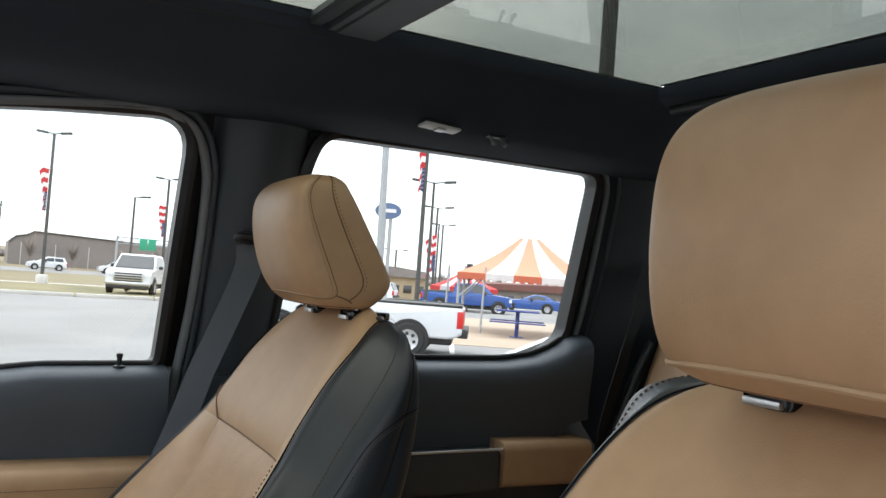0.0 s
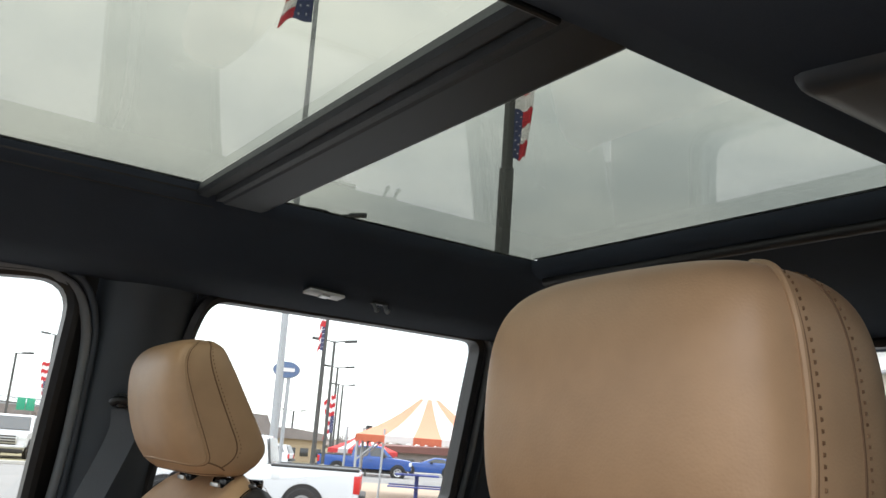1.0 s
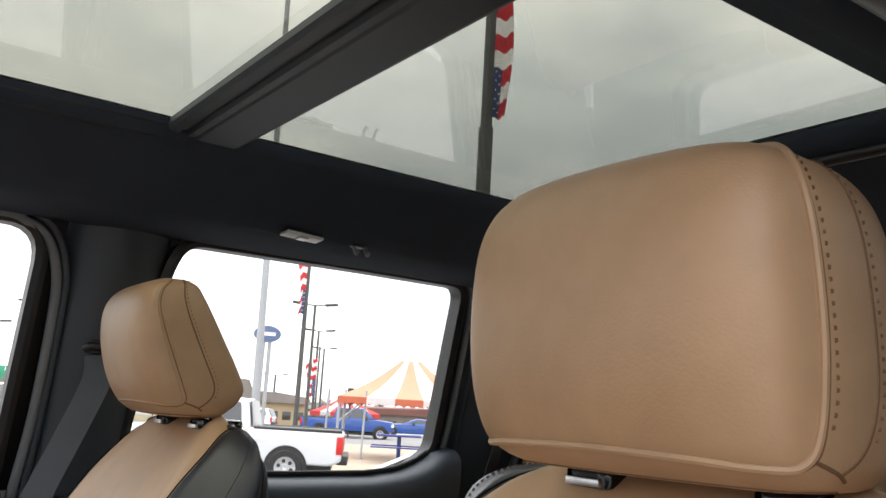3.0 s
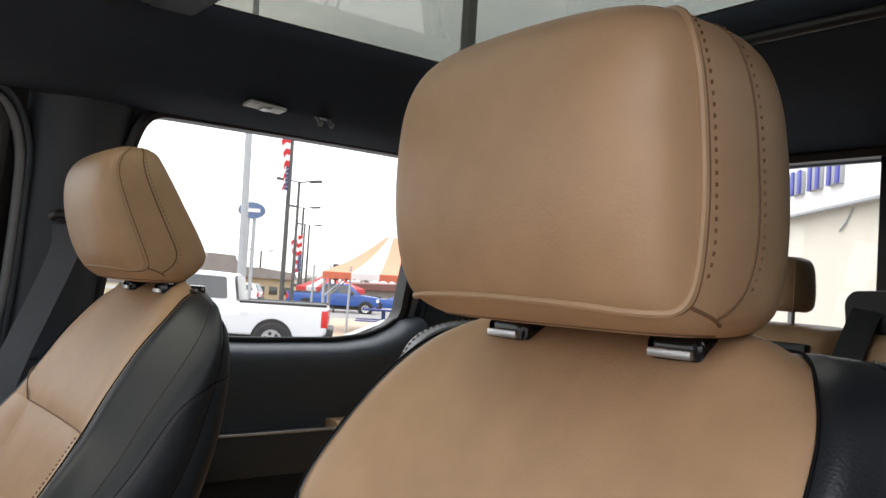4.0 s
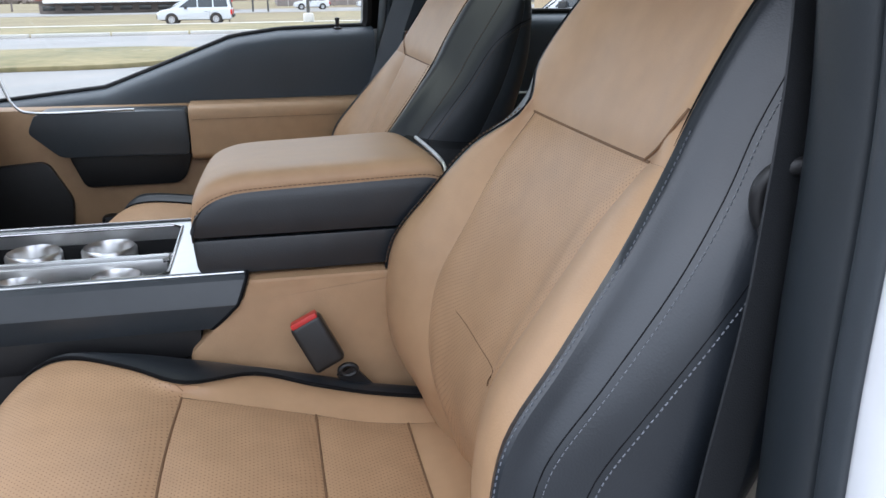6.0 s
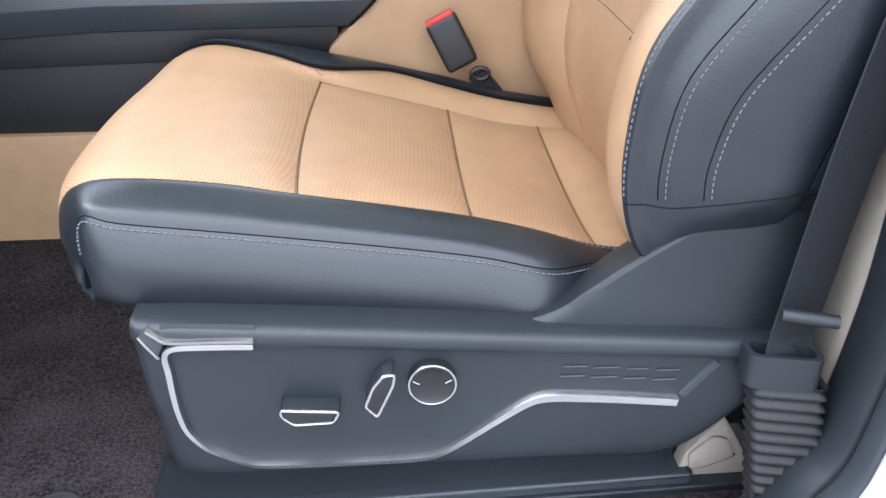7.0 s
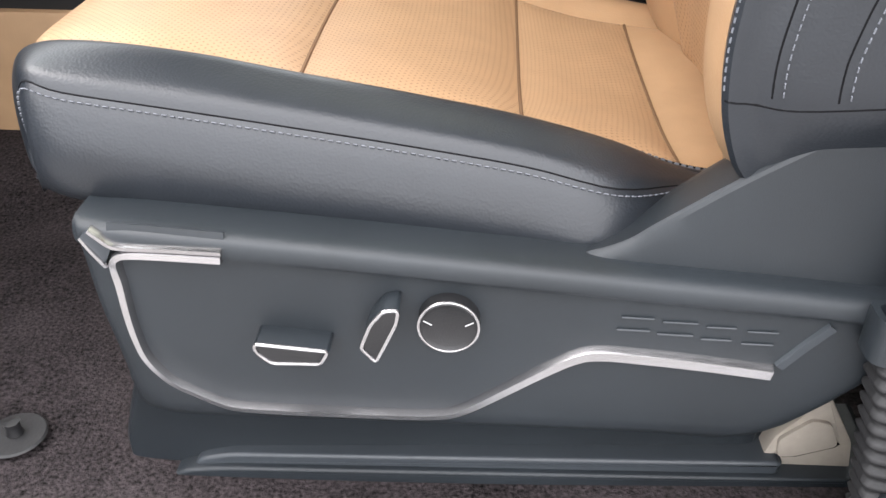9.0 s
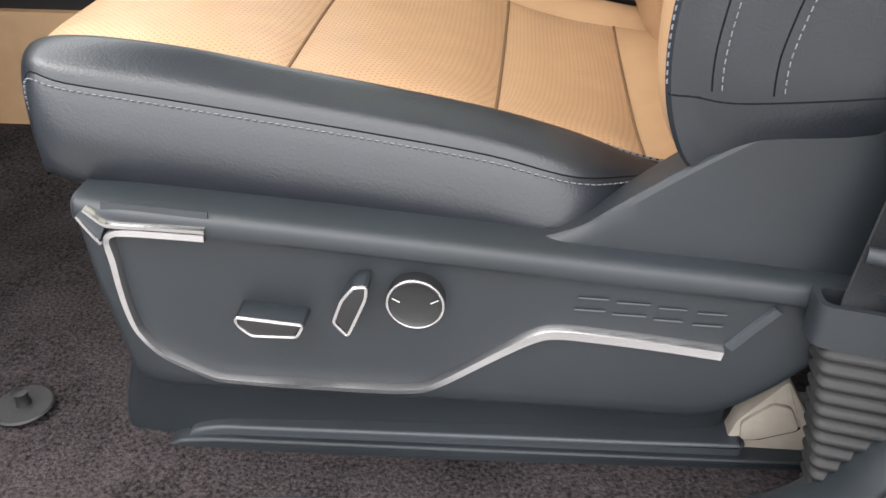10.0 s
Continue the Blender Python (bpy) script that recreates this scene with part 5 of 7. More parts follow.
def rear_headrest(yc, half, x, z0, z1):
    net = []
    for z, k, dx in ((z0, 0.86, 0.012), (z0 + 0.006, 0.96, 0.003), (z0 + 0.02, 1.0, 0.0), ((z0 + z1) / 2, 1.0, 0.0), (z1 - 0.018, 0.97, 0.003), (z1 - 0.005, 0.90, 0.010), (z1, 0.78, 0.022)):
        d = 0.085
        half_pts = [(x + dx, 0), (x + dx, half * 0.5 * k), (x + dx + 0.003, half * 0.80 * k), (x + 0.02 + dx, half * 0.97 * k), (x + 0.05, half * k), (x + d - dx, half * 0.92 * k), (x + d - dx, half * 0.5 * k), (x + d - dx, 0)]
        net.append([(a, yc + b, z) for a, b in half_pts] + [(a, yc - b, z) for a, b in half_pts[-2::-1]])
    P = surf(np.array(net), 4, 4)
    top, low = [tuple(p) for p in P[-1]], [tuple(p) for p in P[0]]
    h = part("headrest", join(sheet(P), (top, [tuple(range(len(top)))]), (low, [tuple(range(len(low)))])), TAN, bench, "tan rear headrest")
    part("welt", tube(P[2:-2, 11], 0.0016, 6), TAN_TRIM, h)
    part("welt", tube(P[2:-2, -12], 0.0016, 6), TAN_TRIM, h)
    for k in (-0.05, 0.05):
        part("post", tube([(x + 0.045, yc + k, z0 - 0.05), (x + 0.045, yc + k, z0 + 0.02)], 0.006, 10), SATIN, h)


rear_headrest(0.046, 0.076, 1.150, 0.912, 1.006)
part("belt_guide", prism(rounded([(-0.20, 0.885), (-0.115, 0.885), (-0.110, 0.935), (-0.122, 0.952), (-0.20, 0.955)], 0.012, 4), "x", 1.165, 1.225, 0.005), BLACK_PLASTIC, bench, "black belt guide")
rear_belt = solid("rear_seat_belt", strip(cr(np.array([(1.168, -0.150, 0.925), (1.150, -0.146, 0.895), (1.122, -0.140, 0.84), (1.085, -0.128, 0.74), (1.03, -0.11, 0.58), (0.99, -0.10, 0.47)]), 6), (0, 1, 0.15), 0.047, 0.0025), WEBBING, "black webbing belt over the rear backrest", "seat belt", "seat belts")


# ---- centre console, belts, wheel ----
console = thing("centre_console", (-0.25, MID, 0.13), "tan and slate centre console with padded armrest and cupholders", "centre console")
CY0, CY1 = -0.183, 0.250
LY1 = 0.190          # far edge of the armrest lid
lid_rows = []
for x, zt, zs in ((-0.262, 0.575, 0.560), (-0.257, 0.600, 0.560), (-0.244, 0.616, 0.560), (-0.222, 0.626, 0.560), (-0.19, 0.631, 0.560), (-0.10, 0.634, 0.560), (0.0, 0.637, 0.560), (0.030, 0.636, 0.560), (0.045, 0.630, 0.560)):
    half, lm = (LY1 - CY0) / 2, (LY1 + CY0) / 2
    nose = 0.010 if x < -0.25 else 0.0
    lid_rows.append([(x, lm + half * u, z - 0.010 * (u + 0.6) * (z > zs + 0.01)) for u, z in ((-1.0 + nose, zs), (-1.0, (zs + zt) / 2), (-0.995, zt - 0.022), (-0.97, zt - 0.010), (-0.90, zt - 0.002), (-0.6, zt + 0.002), (0, zt + 0.002), (0.6, zt), (0.90, zt - 0.006), (0.97, zt - 0.016), (0.995, zt - 0.030), (1.0, (zs + zt) / 2), (1.0 - nose, zs))])
L = surf(np.array(lid_rows), 4, 4)
lid = part("armrest_lid", pad(L[:, 8:41], 0.002, 0.006, 0.002), TAN, console, "tan padded armrest top")
part("lid_side", pad(L[:, :9], 0.002, 0.006, 0.001), BLACK, lid, "black leather side")
part("lid_side", pad(L[:, 40:], 0.002, 0.006, 0.001), BLACK, lid, "black leather side")
part("lid_front", (list(map(tuple, L[0])), [tuple(range(L.shape[1]))]), TAN, lid)
part("lid_back", (list(map(tuple, L[-1])), [tuple(range(L.shape[1]))]), BLACK, lid)
LN = normals(L)
LN *= 1 if LN[10, 24, 2] > 0 else -1
part("stitching", stitches(L[4:, 9], LN[4:, 9]), THREAD_DARK, lid, "dark stitching")
part("lid_trim", tube(cr(np.array([(0.050, CY0 + 0.004, 0.60), (0.049, CY0 + 0.012, 0.622), (0.047, CY0 + 0.05, 0.634), (0.047, MID, 0.632)]), 6), 0.0028, 8), SATIN, console, "thin silver trim")
part("lid_hinge", prism(rounded([(0.05, 0.50), (0.245, 0.50), (0.250, 0.578), (0.235, 0.592), (0.10, 0.604), (0.05, 0.614)], [0, 0, 0.01, 0.012, 0.02, 0.01], 4), "y", CY0 + 0.012, LY1 - 0.012, 0.004), GLOSS_BLACK, console, "gloss black rear cap")
part("rear_cap_trim", tube(cr(np.array([(0.085, LY1 - 0.020, 0.6065), (0.13, LY1 - 0.016, 0.6030), (0.20, LY1 - 0.018, 0.5970), (0.238, LY1 - 0.030, 0.5925)]), 6), 0.0035, 8), SATIN, console, "silver edge of the rear cap")
part("rear_cup_ring", tube([(0.165 + 0.042 * math.cos(a), 0.045 + 0.046 * math.sin(a), 0.6005 - 0.085 * 0.042 * math.cos(a)) for a in np.linspace(0, 2 * math.pi, 37)], 0.0028, 8, caps=False), BLACK_PLASTIC, console, "black rear cupholder ring")
part("bin_body", prism(rounded([(-0.258, 0.512), (0.05, 0.512), (0.05, 0.556), (-0.262, 0.556)], [0.012, 0, 0, 0.006], 3), "y", CY0 + 0.003, LY1 - 0.003, 0.004), BLACK, console, "black leather bin side")
part("rear_vent_panel", prism(rounded([(0.02, 0.15), (0.12, 0.15), (0.11, 0.512), (0.02, 0.512)], 0.02, 3), "y", CY0 + 0.015, CY1 - 0.015, 0.006), BLACK_PLASTIC, console)
base_prof = rounded([(-0.275, 0.125), (0.03, 0.125), (0.03, 0.508), (-0.199, 0.508), (-0.2085, 0.484), (-0.2465, 0.447), (-0.275, 0.419)], [0, 0, 0.004, 0.004, 0.006, 0.006, 0.006], 4)
part("tan_side", prism(base_prof, "y", CY0 - 0.012, CY1 + 0.012, 0.004), TAN_TRIM, console, "tan padded lower side")
part("tan_foot", prism(rounded([(-1.0, 0.125), (-0.278, 0.125), (-0.278, 0.312), (-1.0, 0.318)], 0.01, 3), "y", CY0 - 0.004, CY1 + 0.004, 0.006), TAN_TRIM, console, "tan lower side")
part("tunnel_side", prism(rounded([(-1.0, 0.312), (-0.280, 0.306), (-0.280, 0.412), (-1.0, 0.43)], 0.006, 3), "y", CY0 + 0.006, CY1 - 0.006, 0.004), BLACK_PLASTIC, console, "black recessed side")
rail_prof = [(0.020, 0.5120, -0.201), (0.004, 0.5145, -0.201), (-0.004, 0.5130, -0.2015), (-0.0085, 0.5080, -0.203), (-0.0185, 0.4840, -0.2125), (-0.0195, 0.4800, -0.2145), (-0.0160, 0.4640, -0.230), (-0.0090, 0.4480, -0.2465), (0.0060, 0.4430, -0.250)]
SW = np.array([[(-1.0 + (xe + 1.0) * f, CY0 + dy, z - 0.012 * max(0.0, -0.55 - (-1.0 + (xe + 1.0) * f)) * 4) for dy, z, xe in rail_prof] for f in np.linspace(0, 1, 30)])
part("side_rail", sheet(SW), SLATE_SMOOTH, console, "slate grey console rail", sharp=18)
part("side_rail", moved(mirrored(sheet(SW)), Matrix.Translation((0, 0, -0.085))), SLATE_SMOOTH, console, "slate grey console rail", sharp=18)
part("rail_line", tube([(x, CY0 + 0.001, 0.5145) for x in np.linspace(-0.60, -0.205, 8)], 0.0014, 6), SATIN, console, "thin silver edge line")
part("rail_gap", tube(SW[-1, 1:], 0.0022, 6), PIPING, console)
# a black block fills in the shade under the rail
part("rail_shade_block", prism(rounded([(-1.0, 0.395), (-0.276, 0.408), (-0.262, 0.430), (-0.262, 0.448), (-1.0, 0.442)], 0.004, 3), "y", CY0 + 0.002, CY1 - 0.002, 0.003), BLACK_PLASTIC, console, "black shadow gap under the rail")
YD = 0.105            # far edge of the cupholder deck
deck = infill([(-0.70, CY0 + 0.004), (-0.248, CY0 + 0.004), (-0.248, YD), (-0.70, YD)], [(-0.575, CY0 + 0.020), (-0.296, CY0 + 0.020), (-0.296, YD - 0.026), (-0.575, YD - 0.026)], 0.490, 0.5095)
part("deck_frame", ([(x, z, y) for x, y, z in deck[0]], deck[1]), SATIN, console, "satin silver cupholder surround", smooth=False)
part("far_shelf", prism(rounded([(YD - 0.004, 0.5105), (YD + 0.010, 0.5105), (YD + 0.030, 0.462), (CY1 - 0.02, 0.418), (CY1 - 0.02, 0.38), (YD - 0.004, 0.38)], [0.002, 0.006, 0.02, 0.01, 0, 0], 3), "x", -0.70, -0.252, 0.002), SLATE_SMOOTH, console, "slate far side of the deck")
part("far_line", tube([(x, YD + 0.002, 0.5115) for x in np.linspace(-0.68, -0.255, 8)], 0.0016, 6), CHROME, console, "thin chrome line")
part("tray_floor", block(-0.70, -0.28, CY0 + 0.01, YD, 0.425, 0.432), BLACK_PLASTIC, console)
for y0, y1 in ((CY0 + 0.012, CY0 + 0.019), (YD - 0.025, YD - 0.018)):
    part("tray_wall", block(-0.58, -0.29, y0, y1, 0.43, 0.5085), BLACK_PLASTIC, console)
for x0, x1 in ((-0.583, -0.576), (-0.295, -0.288)):
    part("tray_wall", block(x0, x1, CY0 + 0.018, YD - 0.024, 0.43, 0.5085), BLACK_PLASTIC, console)
part("tray_rim", tube([(-0.575, CY0 + 0.021, 0.5105), (-0.31, CY0 + 0.021, 0.5105), (-0.297, CY0 + 0.034, 0.5105), (-0.297, YD - 0.040, 0.5105), (-0.31, YD - 0.027, 0.5105), (-0.56, YD - 0.027, 0.5105), (-0.575, YD - 0.045, 0.5105), (-0.575, CY0 + 0.021, 0.5105)], 0.0020, 8), CHROME, console, "chrome tray rim")
for y in (-0.084, -0.060):
    part("divider", block(-0.545, -0.304, y - 0.004, y + 0.004, 0.44, 0.5085, 0.002), SATIN, console, "satin silver divider")
part("divider_slot", block(-0.545, -0.308, -0.080, -0.064, 0.44, 0.503), GLOSS_BLACK, console)
part("divider_end", tube(cr([(-0.310, -0.087, 0.507), (-0.300, -0.082, 0.507), (-0.298, -0.072, 0.507), (-0.300, -0.062, 0.507), (-0.310, -0.057, 0.507)], 5), 0.003, 8), CHROME, console)
for x, y, r in ((-0.362, -0.126, 0.030), (-0.478, -0.130, 0.026), (-0.490, 0.010, 0.034), (-0.392, 0.012, 0.034)):
    cup = part("cupholder", lathe([(r - 0.004, 0.436), (r - 0.003, 0.498), (r, 0.504), (r + 0.003, 0.500), (r + 0.003, 0.43)], (x, y, 0), k=28), SATIN, console, "silver-rimmed cupholder")
    part("rubber_mat", lathe([(0.0, 0.4395), (r - 0.005, 0.4395), (r - 0.005, 0.436)], (x, y, 0), k=24), RUBBER, cup)

buckle = thing("seat_belt_buckle", (-0.10, -0.215, 0.38), "black belt buckle with red release button", "belt buckle")
bm_ = Matrix.Translation((-0.124, -0.226, 0.434)) @ Matrix.Rotation(radians(-27), 4, "Y") @ Matrix.Rotation(radians(-8), 4, "X")
part("body", moved(block(-0.020, 0.020, -0.012, 0.012, -0.034, 0.030, 0.006, 3), bm_), BLACK_PLASTIC, buckle)
part("release_button", moved(block(-0.017, 0.017, -0.011, 0.0085, 0.0265, 0.0345, 0.002), bm_), RED, buckle, "red release button")
part("stalk_ring", tube([(-0.088 + 0.010 * math.cos(a), -0.226, 0.392 + 0.007 * math.sin(a)) for a in np.linspace(0, 2 * math.pi, 25)], 0.0035, 8, caps=False, up=(0, 1, 0)), BLACK_PLASTIC, buckle, "black plastic stalk ring")
part("stalk", strip(cr(np.array([(-0.092, -0.225, 0.392), (-0.075, -0.222, 0.37), (-0.055, -0.222, 0.345), (-0.045, -0.222, 0.31)]), 5), (1, 0, 0.6), 0.024, 0.006), BLACK_PLASTIC, buckle)

belt = thing("seat_belt", (0.1, -0.74, 0.3), "black webbing driver belt hanging beside the pillar", "seat belt", "seat belts")
webs = cr(np.array([(0.185, -0.660, 1.12), (0.178, -0.692, 0.93), (0.170, -0.712, 0.80), (0.157, -0.722, 0.70), (0.146, -0.7275, 0.631), (0.1227, -0.7285, 0.498), (0.104, -0.730, 0.353), (0.095, -0.741, 0.320), (0.093, -0.741, 0.30)]), 6)
part("webbing", strip(webs, (0.94, 0.34, 0.0), 0.046, 0.0018), WEBBING, belt, "black woven webbing")
part("stop_bar", tube([(0.078, -0.752, 0.3660), (0.117, -0.761, 0.3630)], 0.0052, 12), SLATE, belt, "grey plastic stop bar")
boot_rows = []
for k in range(64):
    f = k / 63
    z = 0.304 - f * 0.145
    wv = 0.0019 * math.cos(2 * math.pi * f * 13)
    cx, hw = 0.0950 + 0.020 * f, 0.0255 - 0.002 * f + wv
    hd = 0.012 + wv
    loop_ = rounded([(-hw, -hd), (hw, -hd), (hw, hd), (-hw, hd)], 0.006, 3)
    boot_rows.append([(cx + a, -0.744 + b - 0.22 * a, z) for a, b in loop_ + loop_[:1]])
part("anchor_boot", sheet(np.array(boot_rows)), RUBBER, belt, "ribbed black rubber anchor boot", sharp=80)
col_out, col_in = rounded([(-0.0265, -0.0125), (0.0265, -0.0125), (0.0265, 0.0125), (-0.0265, 0.0125)], 0.008, 4), rounded([(-0.0225, -0.0085), (0.0225, -0.0085), (0.0225, 0.0085), (-0.0225, 0.0085)], 0.006, 4)
cg = infill([(0.0890 + a, -0.744 + b - 0.22 * a) for a, b in col_out], [(0.0890 + a, -0.744 + b - 0.22 * a) for a, b in col_in], 0.300, 0.329)
part("boot_collar", ([(x, z, y) for x, y, z in cg[0]], cg[1]), SLATE, belt, "smooth grey collar", sharp=50)
part("pillar_loop", join(tube(cr(np.array([(0.150, -0.708, 0.690), (0.145, -0.709, 0.702), (0.145, -0.710, 0.716), (0.152, -0.714, 0.727), (0.166, -0.720, 0.731), (0.184, -0.726, 0.728)]), 6), 0.0062, 10), block(0.144, 0.186, -0.720, -0.710, 0.684, 0.692, 0.003), block(0.150, 0.176, -0.7175, -0.7135, 0.668, 0.690, 0.002)), BLACK_PLASTIC, belt, "black plastic belt tongue")

pbelt = thing("seat_belt", (0.15, 0.74, 0.65), "front passenger belt from the pillar loop, webbing lightened for window light", "seat belt", "seat belts")
pw = cr(np.array([(0.192, 0.728, 0.985), (0.191, 0.728, 0.942), (0.1563, 0.732, 0.842), (0.1254, 0.735, 0.759), (0.1000, 0.738, 0.676), (0.060, 0.745, 0.56)]), 6)
part("webbing", strip(pw, (0.9, -0.42, 0.1), 0.050, 0.002), WEBBING_LIT, pbelt, "woven webbing lightened for window light")
part("pillar_loop", join(tube(cr(np.array([(0.162, 0.712, 0.992), (0.170, 0.705, 0.998), (0.195, 0.703, 0.995), (0.212, 0.712, 0.985)]), 5), 0.0075, 10), block(0.172, 0.200, 0.712, 0.735, 0.985, 1.01, 0.004)), BLACK_PLASTIC, pbelt, "black pillar loop")
rbelt = solid("rear_outer_seat_belt", strip(cr(np.array([(1.10, 0.735, 1.02), (1.085, 0.742, 0.90), (1.06, 0.755, 0.78), (1.03, 0.765, 0.64), (1.02, 0.77, 0.5)]), 6), (0.9, 0.3, 0.1), 0.046, 0.002), WEBBING, "black rear outer belt beside the rear pillar", "seat belt", "seat belts")

wheel = thing("steering_wheel", (-0.60, -0.44, 0.60), "black leather steering wheel with satin silver lower spoke", "steering wheel")
wm = Matrix.Translation((-0.505, -0.440, 0.757)) @ Matrix.Rotation(radians(68), 4, "Y") @ Matrix.Rotation(radians(-20), 4, "Z")
part("rim", moved(tube([(0.178 * math.cos(a), 0.186 * math.sin(a), 0.0) for a in np.linspace(0, 2 * math.pi, 73)], 0.0165, 14, caps=False), wm), BLACK, wheel, "black leather rim")
part("rim_stitching", moved(stitches(np.array([(0.164 * math.cos(a), 0.172 * math.sin(a), 0.009) for a in np.linspace(0, 2 * math.pi, 140)]), np.array([(-0.4 * math.cos(a), -0.4 * math.sin(a), 1) for a in np.linspace(0, 2 * math.pi, 140)])), wm), THREAD_DARK, wheel)["kind"] = "stuff"
part("hub", moved(block(-0.07, 0.07, -0.075, 0.075, -0.05, 0.012, 0.03, 4), wm), BLACK_PLASTIC, wheel)
for sgn in (-1, 1):
    sp = part("spoke", moved(block(-0.028, 0.028, *sorted((sgn * 0.06, sgn * 0.175)), -0.018, 0.002, 0.008), wm), BLACK_PLASTIC, wheel)
    part("button_pad", moved(block(-0.022, 0.022, *sorted((sgn * 0.085, sgn * 0.135)), 0.001, 0.007, 0.003), wm), GLOSS_BLACK, sp)
    for k in (-0.012, 0.0, 0.012):
        part("button", moved(block(k - 0.004, k + 0.004, *sorted((sgn * 0.092, sgn * 0.128)), 0.006, 0.010, 0.0015), wm), SATIN, sp)
low_sp = part("lower_spoke", moved(block(0.05, 0.165, -0.05, 0.05, -0.034, -0.026, 0.003), wm), BLACK_PLASTIC, wheel)
u_out = rounded([(0.080, -0.10), (0.150, -0.09), (0.149, 0.070), (0.134, 0.138), (0.108, 0.164), (0.075, 0.054)], [0.02, 0.03, 0.03, 0.02, 0.012, 0.01], 5)
u_in = rounded([(0.104, -0.06), (0.137, -0.05), (0.137, 0.050), (0.132, 0.080), (0.119, 0.094), (0.103, 0.036)], [0.008, 0.01, 0.01, 0.008, 0.006, 0.006], 5)
ug = infill(u_out, u_in, -0.026, -0.004)
part("spoke_trim", moved(([(x, z, y) for x, y, z in ug[0]], ug[1]), wm), SATIN, low_sp, "satin silver spoke frame", sharp=50)

switch_pad = part("switch_pad", moved(block(0.040, 0.090, 0.076, 0.132, -0.020, 0.002, 0.006), wm), GLOSS_BLACK, wheel, "gloss black switch pad")
for x, y, r in ((0.050, 0.094, 0.009), (0.066, 0.106, 0.011), (0.079, 0.120, 0.008)):
    part("switch", moved(lathe([(0.0, 0.009), (r * 0.6, 0.009), (r, 0.005), (r, -0.002), (0.0, -0.002)], (x, y, 0), k=18), wm), CHROME, switch_pad, "chrome switch")

clip_ = thing("carpet_fastener", (-0.514, -0.6745, 0.135), "round dark plastic floor mat fastener in the carpet", "floor fastener")
part("disc", lathe([(0.0, 0.1355), (0.0215, 0.1355), (0.0245, 0.1375), (0.023, 0.1390), (0.0, 0.1395)], (-0.514, -0.6745, 0), k=32), RUBBER, clip_)
part("stud", lathe([(0.0065, 0.14), (0.005, 0.146), (0.0065, 0.152), (0.0, 0.153)], (-0.513, -0.6745, 0), k=14), BLACK_PLASTIC, clip_)
plate = thing("seat_anchor_plate", (0.09, -0.66, 0.13), "beige painted bracket at the rear of the seat rail", "anchor plate")
part("bracket", prism(rounded([(0.050, 0.136), (0.118, 0.136), (0.1135, 0.1625), (0.0885, 0.207), (0.058, 0.166)], 0.004, 3), "y", -0.672, -0.655, 0.002), FLOORPAN, plate)
part("raised_face", prism(rounded([(0.062, 0.1490), (0.074, 0.1500), (0.103, 0.1620), (0.094, 0.183), (0.080, 0.186), (0.060, 0.166)], 0.004, 3), "y", -0.6755, -0.671, 0.0015), FLOORPAN, plate)
part("edge_line", tube([(0.066, -0.6735, 0.1488), (0.076, -0.6735, 0.1500), (0.101, -0.6735, 0.1605), (0.1035, -0.6735, 0.1635)], 0.0010, 6), PIPING, plate)
rear_footwell = solid("rear_footwell_panel", prism(rounded([(0.14, 0.135), (0.30, 0.135), (0.28, 0.50), (0.17, 0.52)], 0.02, 3), "y", -0.715, -0.64, 0.01), FLOORPAN, "beige panel behind the driver seat", "trim panel", kind="structure")


# ---- outside: ground, lot, road ----
GRASS = mat("dry_winter_grass", (0.185, 0.138, 0.082), 0.95, vary=0.35, scale=0.12, grain=2.5, color2=(0.165, 0.140, 0.075), bump=0.6, bump_scale=6)
GREEN = mat("green_verge_grass", (0.118, 0.122, 0.050), 0.95, vary=0.35, scale=0.3, grain=4, color2=(0.20, 0.160, 0.085), bump=0.6, bump_scale=8)
LOT = mat("worn_grey_asphalt", (0.205, 0.198, 0.193), 0.85, vary=0.2, scale=0.35, grain=12, bump=0.3, bump_scale=60)
CONCRETE = mat("tan_concrete", (0.36, 0.28, 0.21), 0.9, vary=0.14, scale=0.6, grain=9, bump=0.2, bump_scale=40)
KERB = mat("pale_concrete", (0.50, 0.48, 0.45), 0.9, vary=0.12, scale=1.2, grain=14)
LINE = mat("white_road_paint", (0.72, 0.72, 0.70), 0.7, vary=0.1, scale=3, grain=30)
TYRE = mat("tyre_rubber", (0.018, 0.018, 0.019), 0.8, vary=0.2)
RIM = mat("alloy_rim", (0.50, 0.50, 0.51), 0.4, metal=0.4, vary=0.1)
DARK_GLASS = mat("dark_car_glass", (0.03, 0.035, 0.04), 0.06, vary=0.1, spec=0.8)
DARK_TRIM = mat("dark_trim", (0.02, 0.02, 0.021), 0.5, vary=0.1)
TAIL = mat("red_tail_lens", (0.50, 0.02, 0.018), 0.2, vary=0.1)
HEADLIGHT = mat("clear_headlight", (0.70, 0.72, 0.74), 0.1, vary=0.05)
BLUE_PAINT = mat("blue_car_paint", (0.018, 0.075, 0.30), 0.25, vary=0.06, coat=0.6)
SILVER_PAINT = mat("silver_car_paint", (0.55, 0.57, 0.60), 0.3, metal=0.3, vary=0.04, coat=0.5)
POLE_DARK = mat("dark_bronze_pole", (0.060, 0.062, 0.060), 0.6, vary=0.15, scale=2)
POLE_WHITE = mat("pale_grey_pole", (0.33, 0.345, 0.36), 0.5, vary=0.06)
FLAG_RED = mat("flag_red", (0.48, 0.025, 0.035), 0.8, vary=0.12)
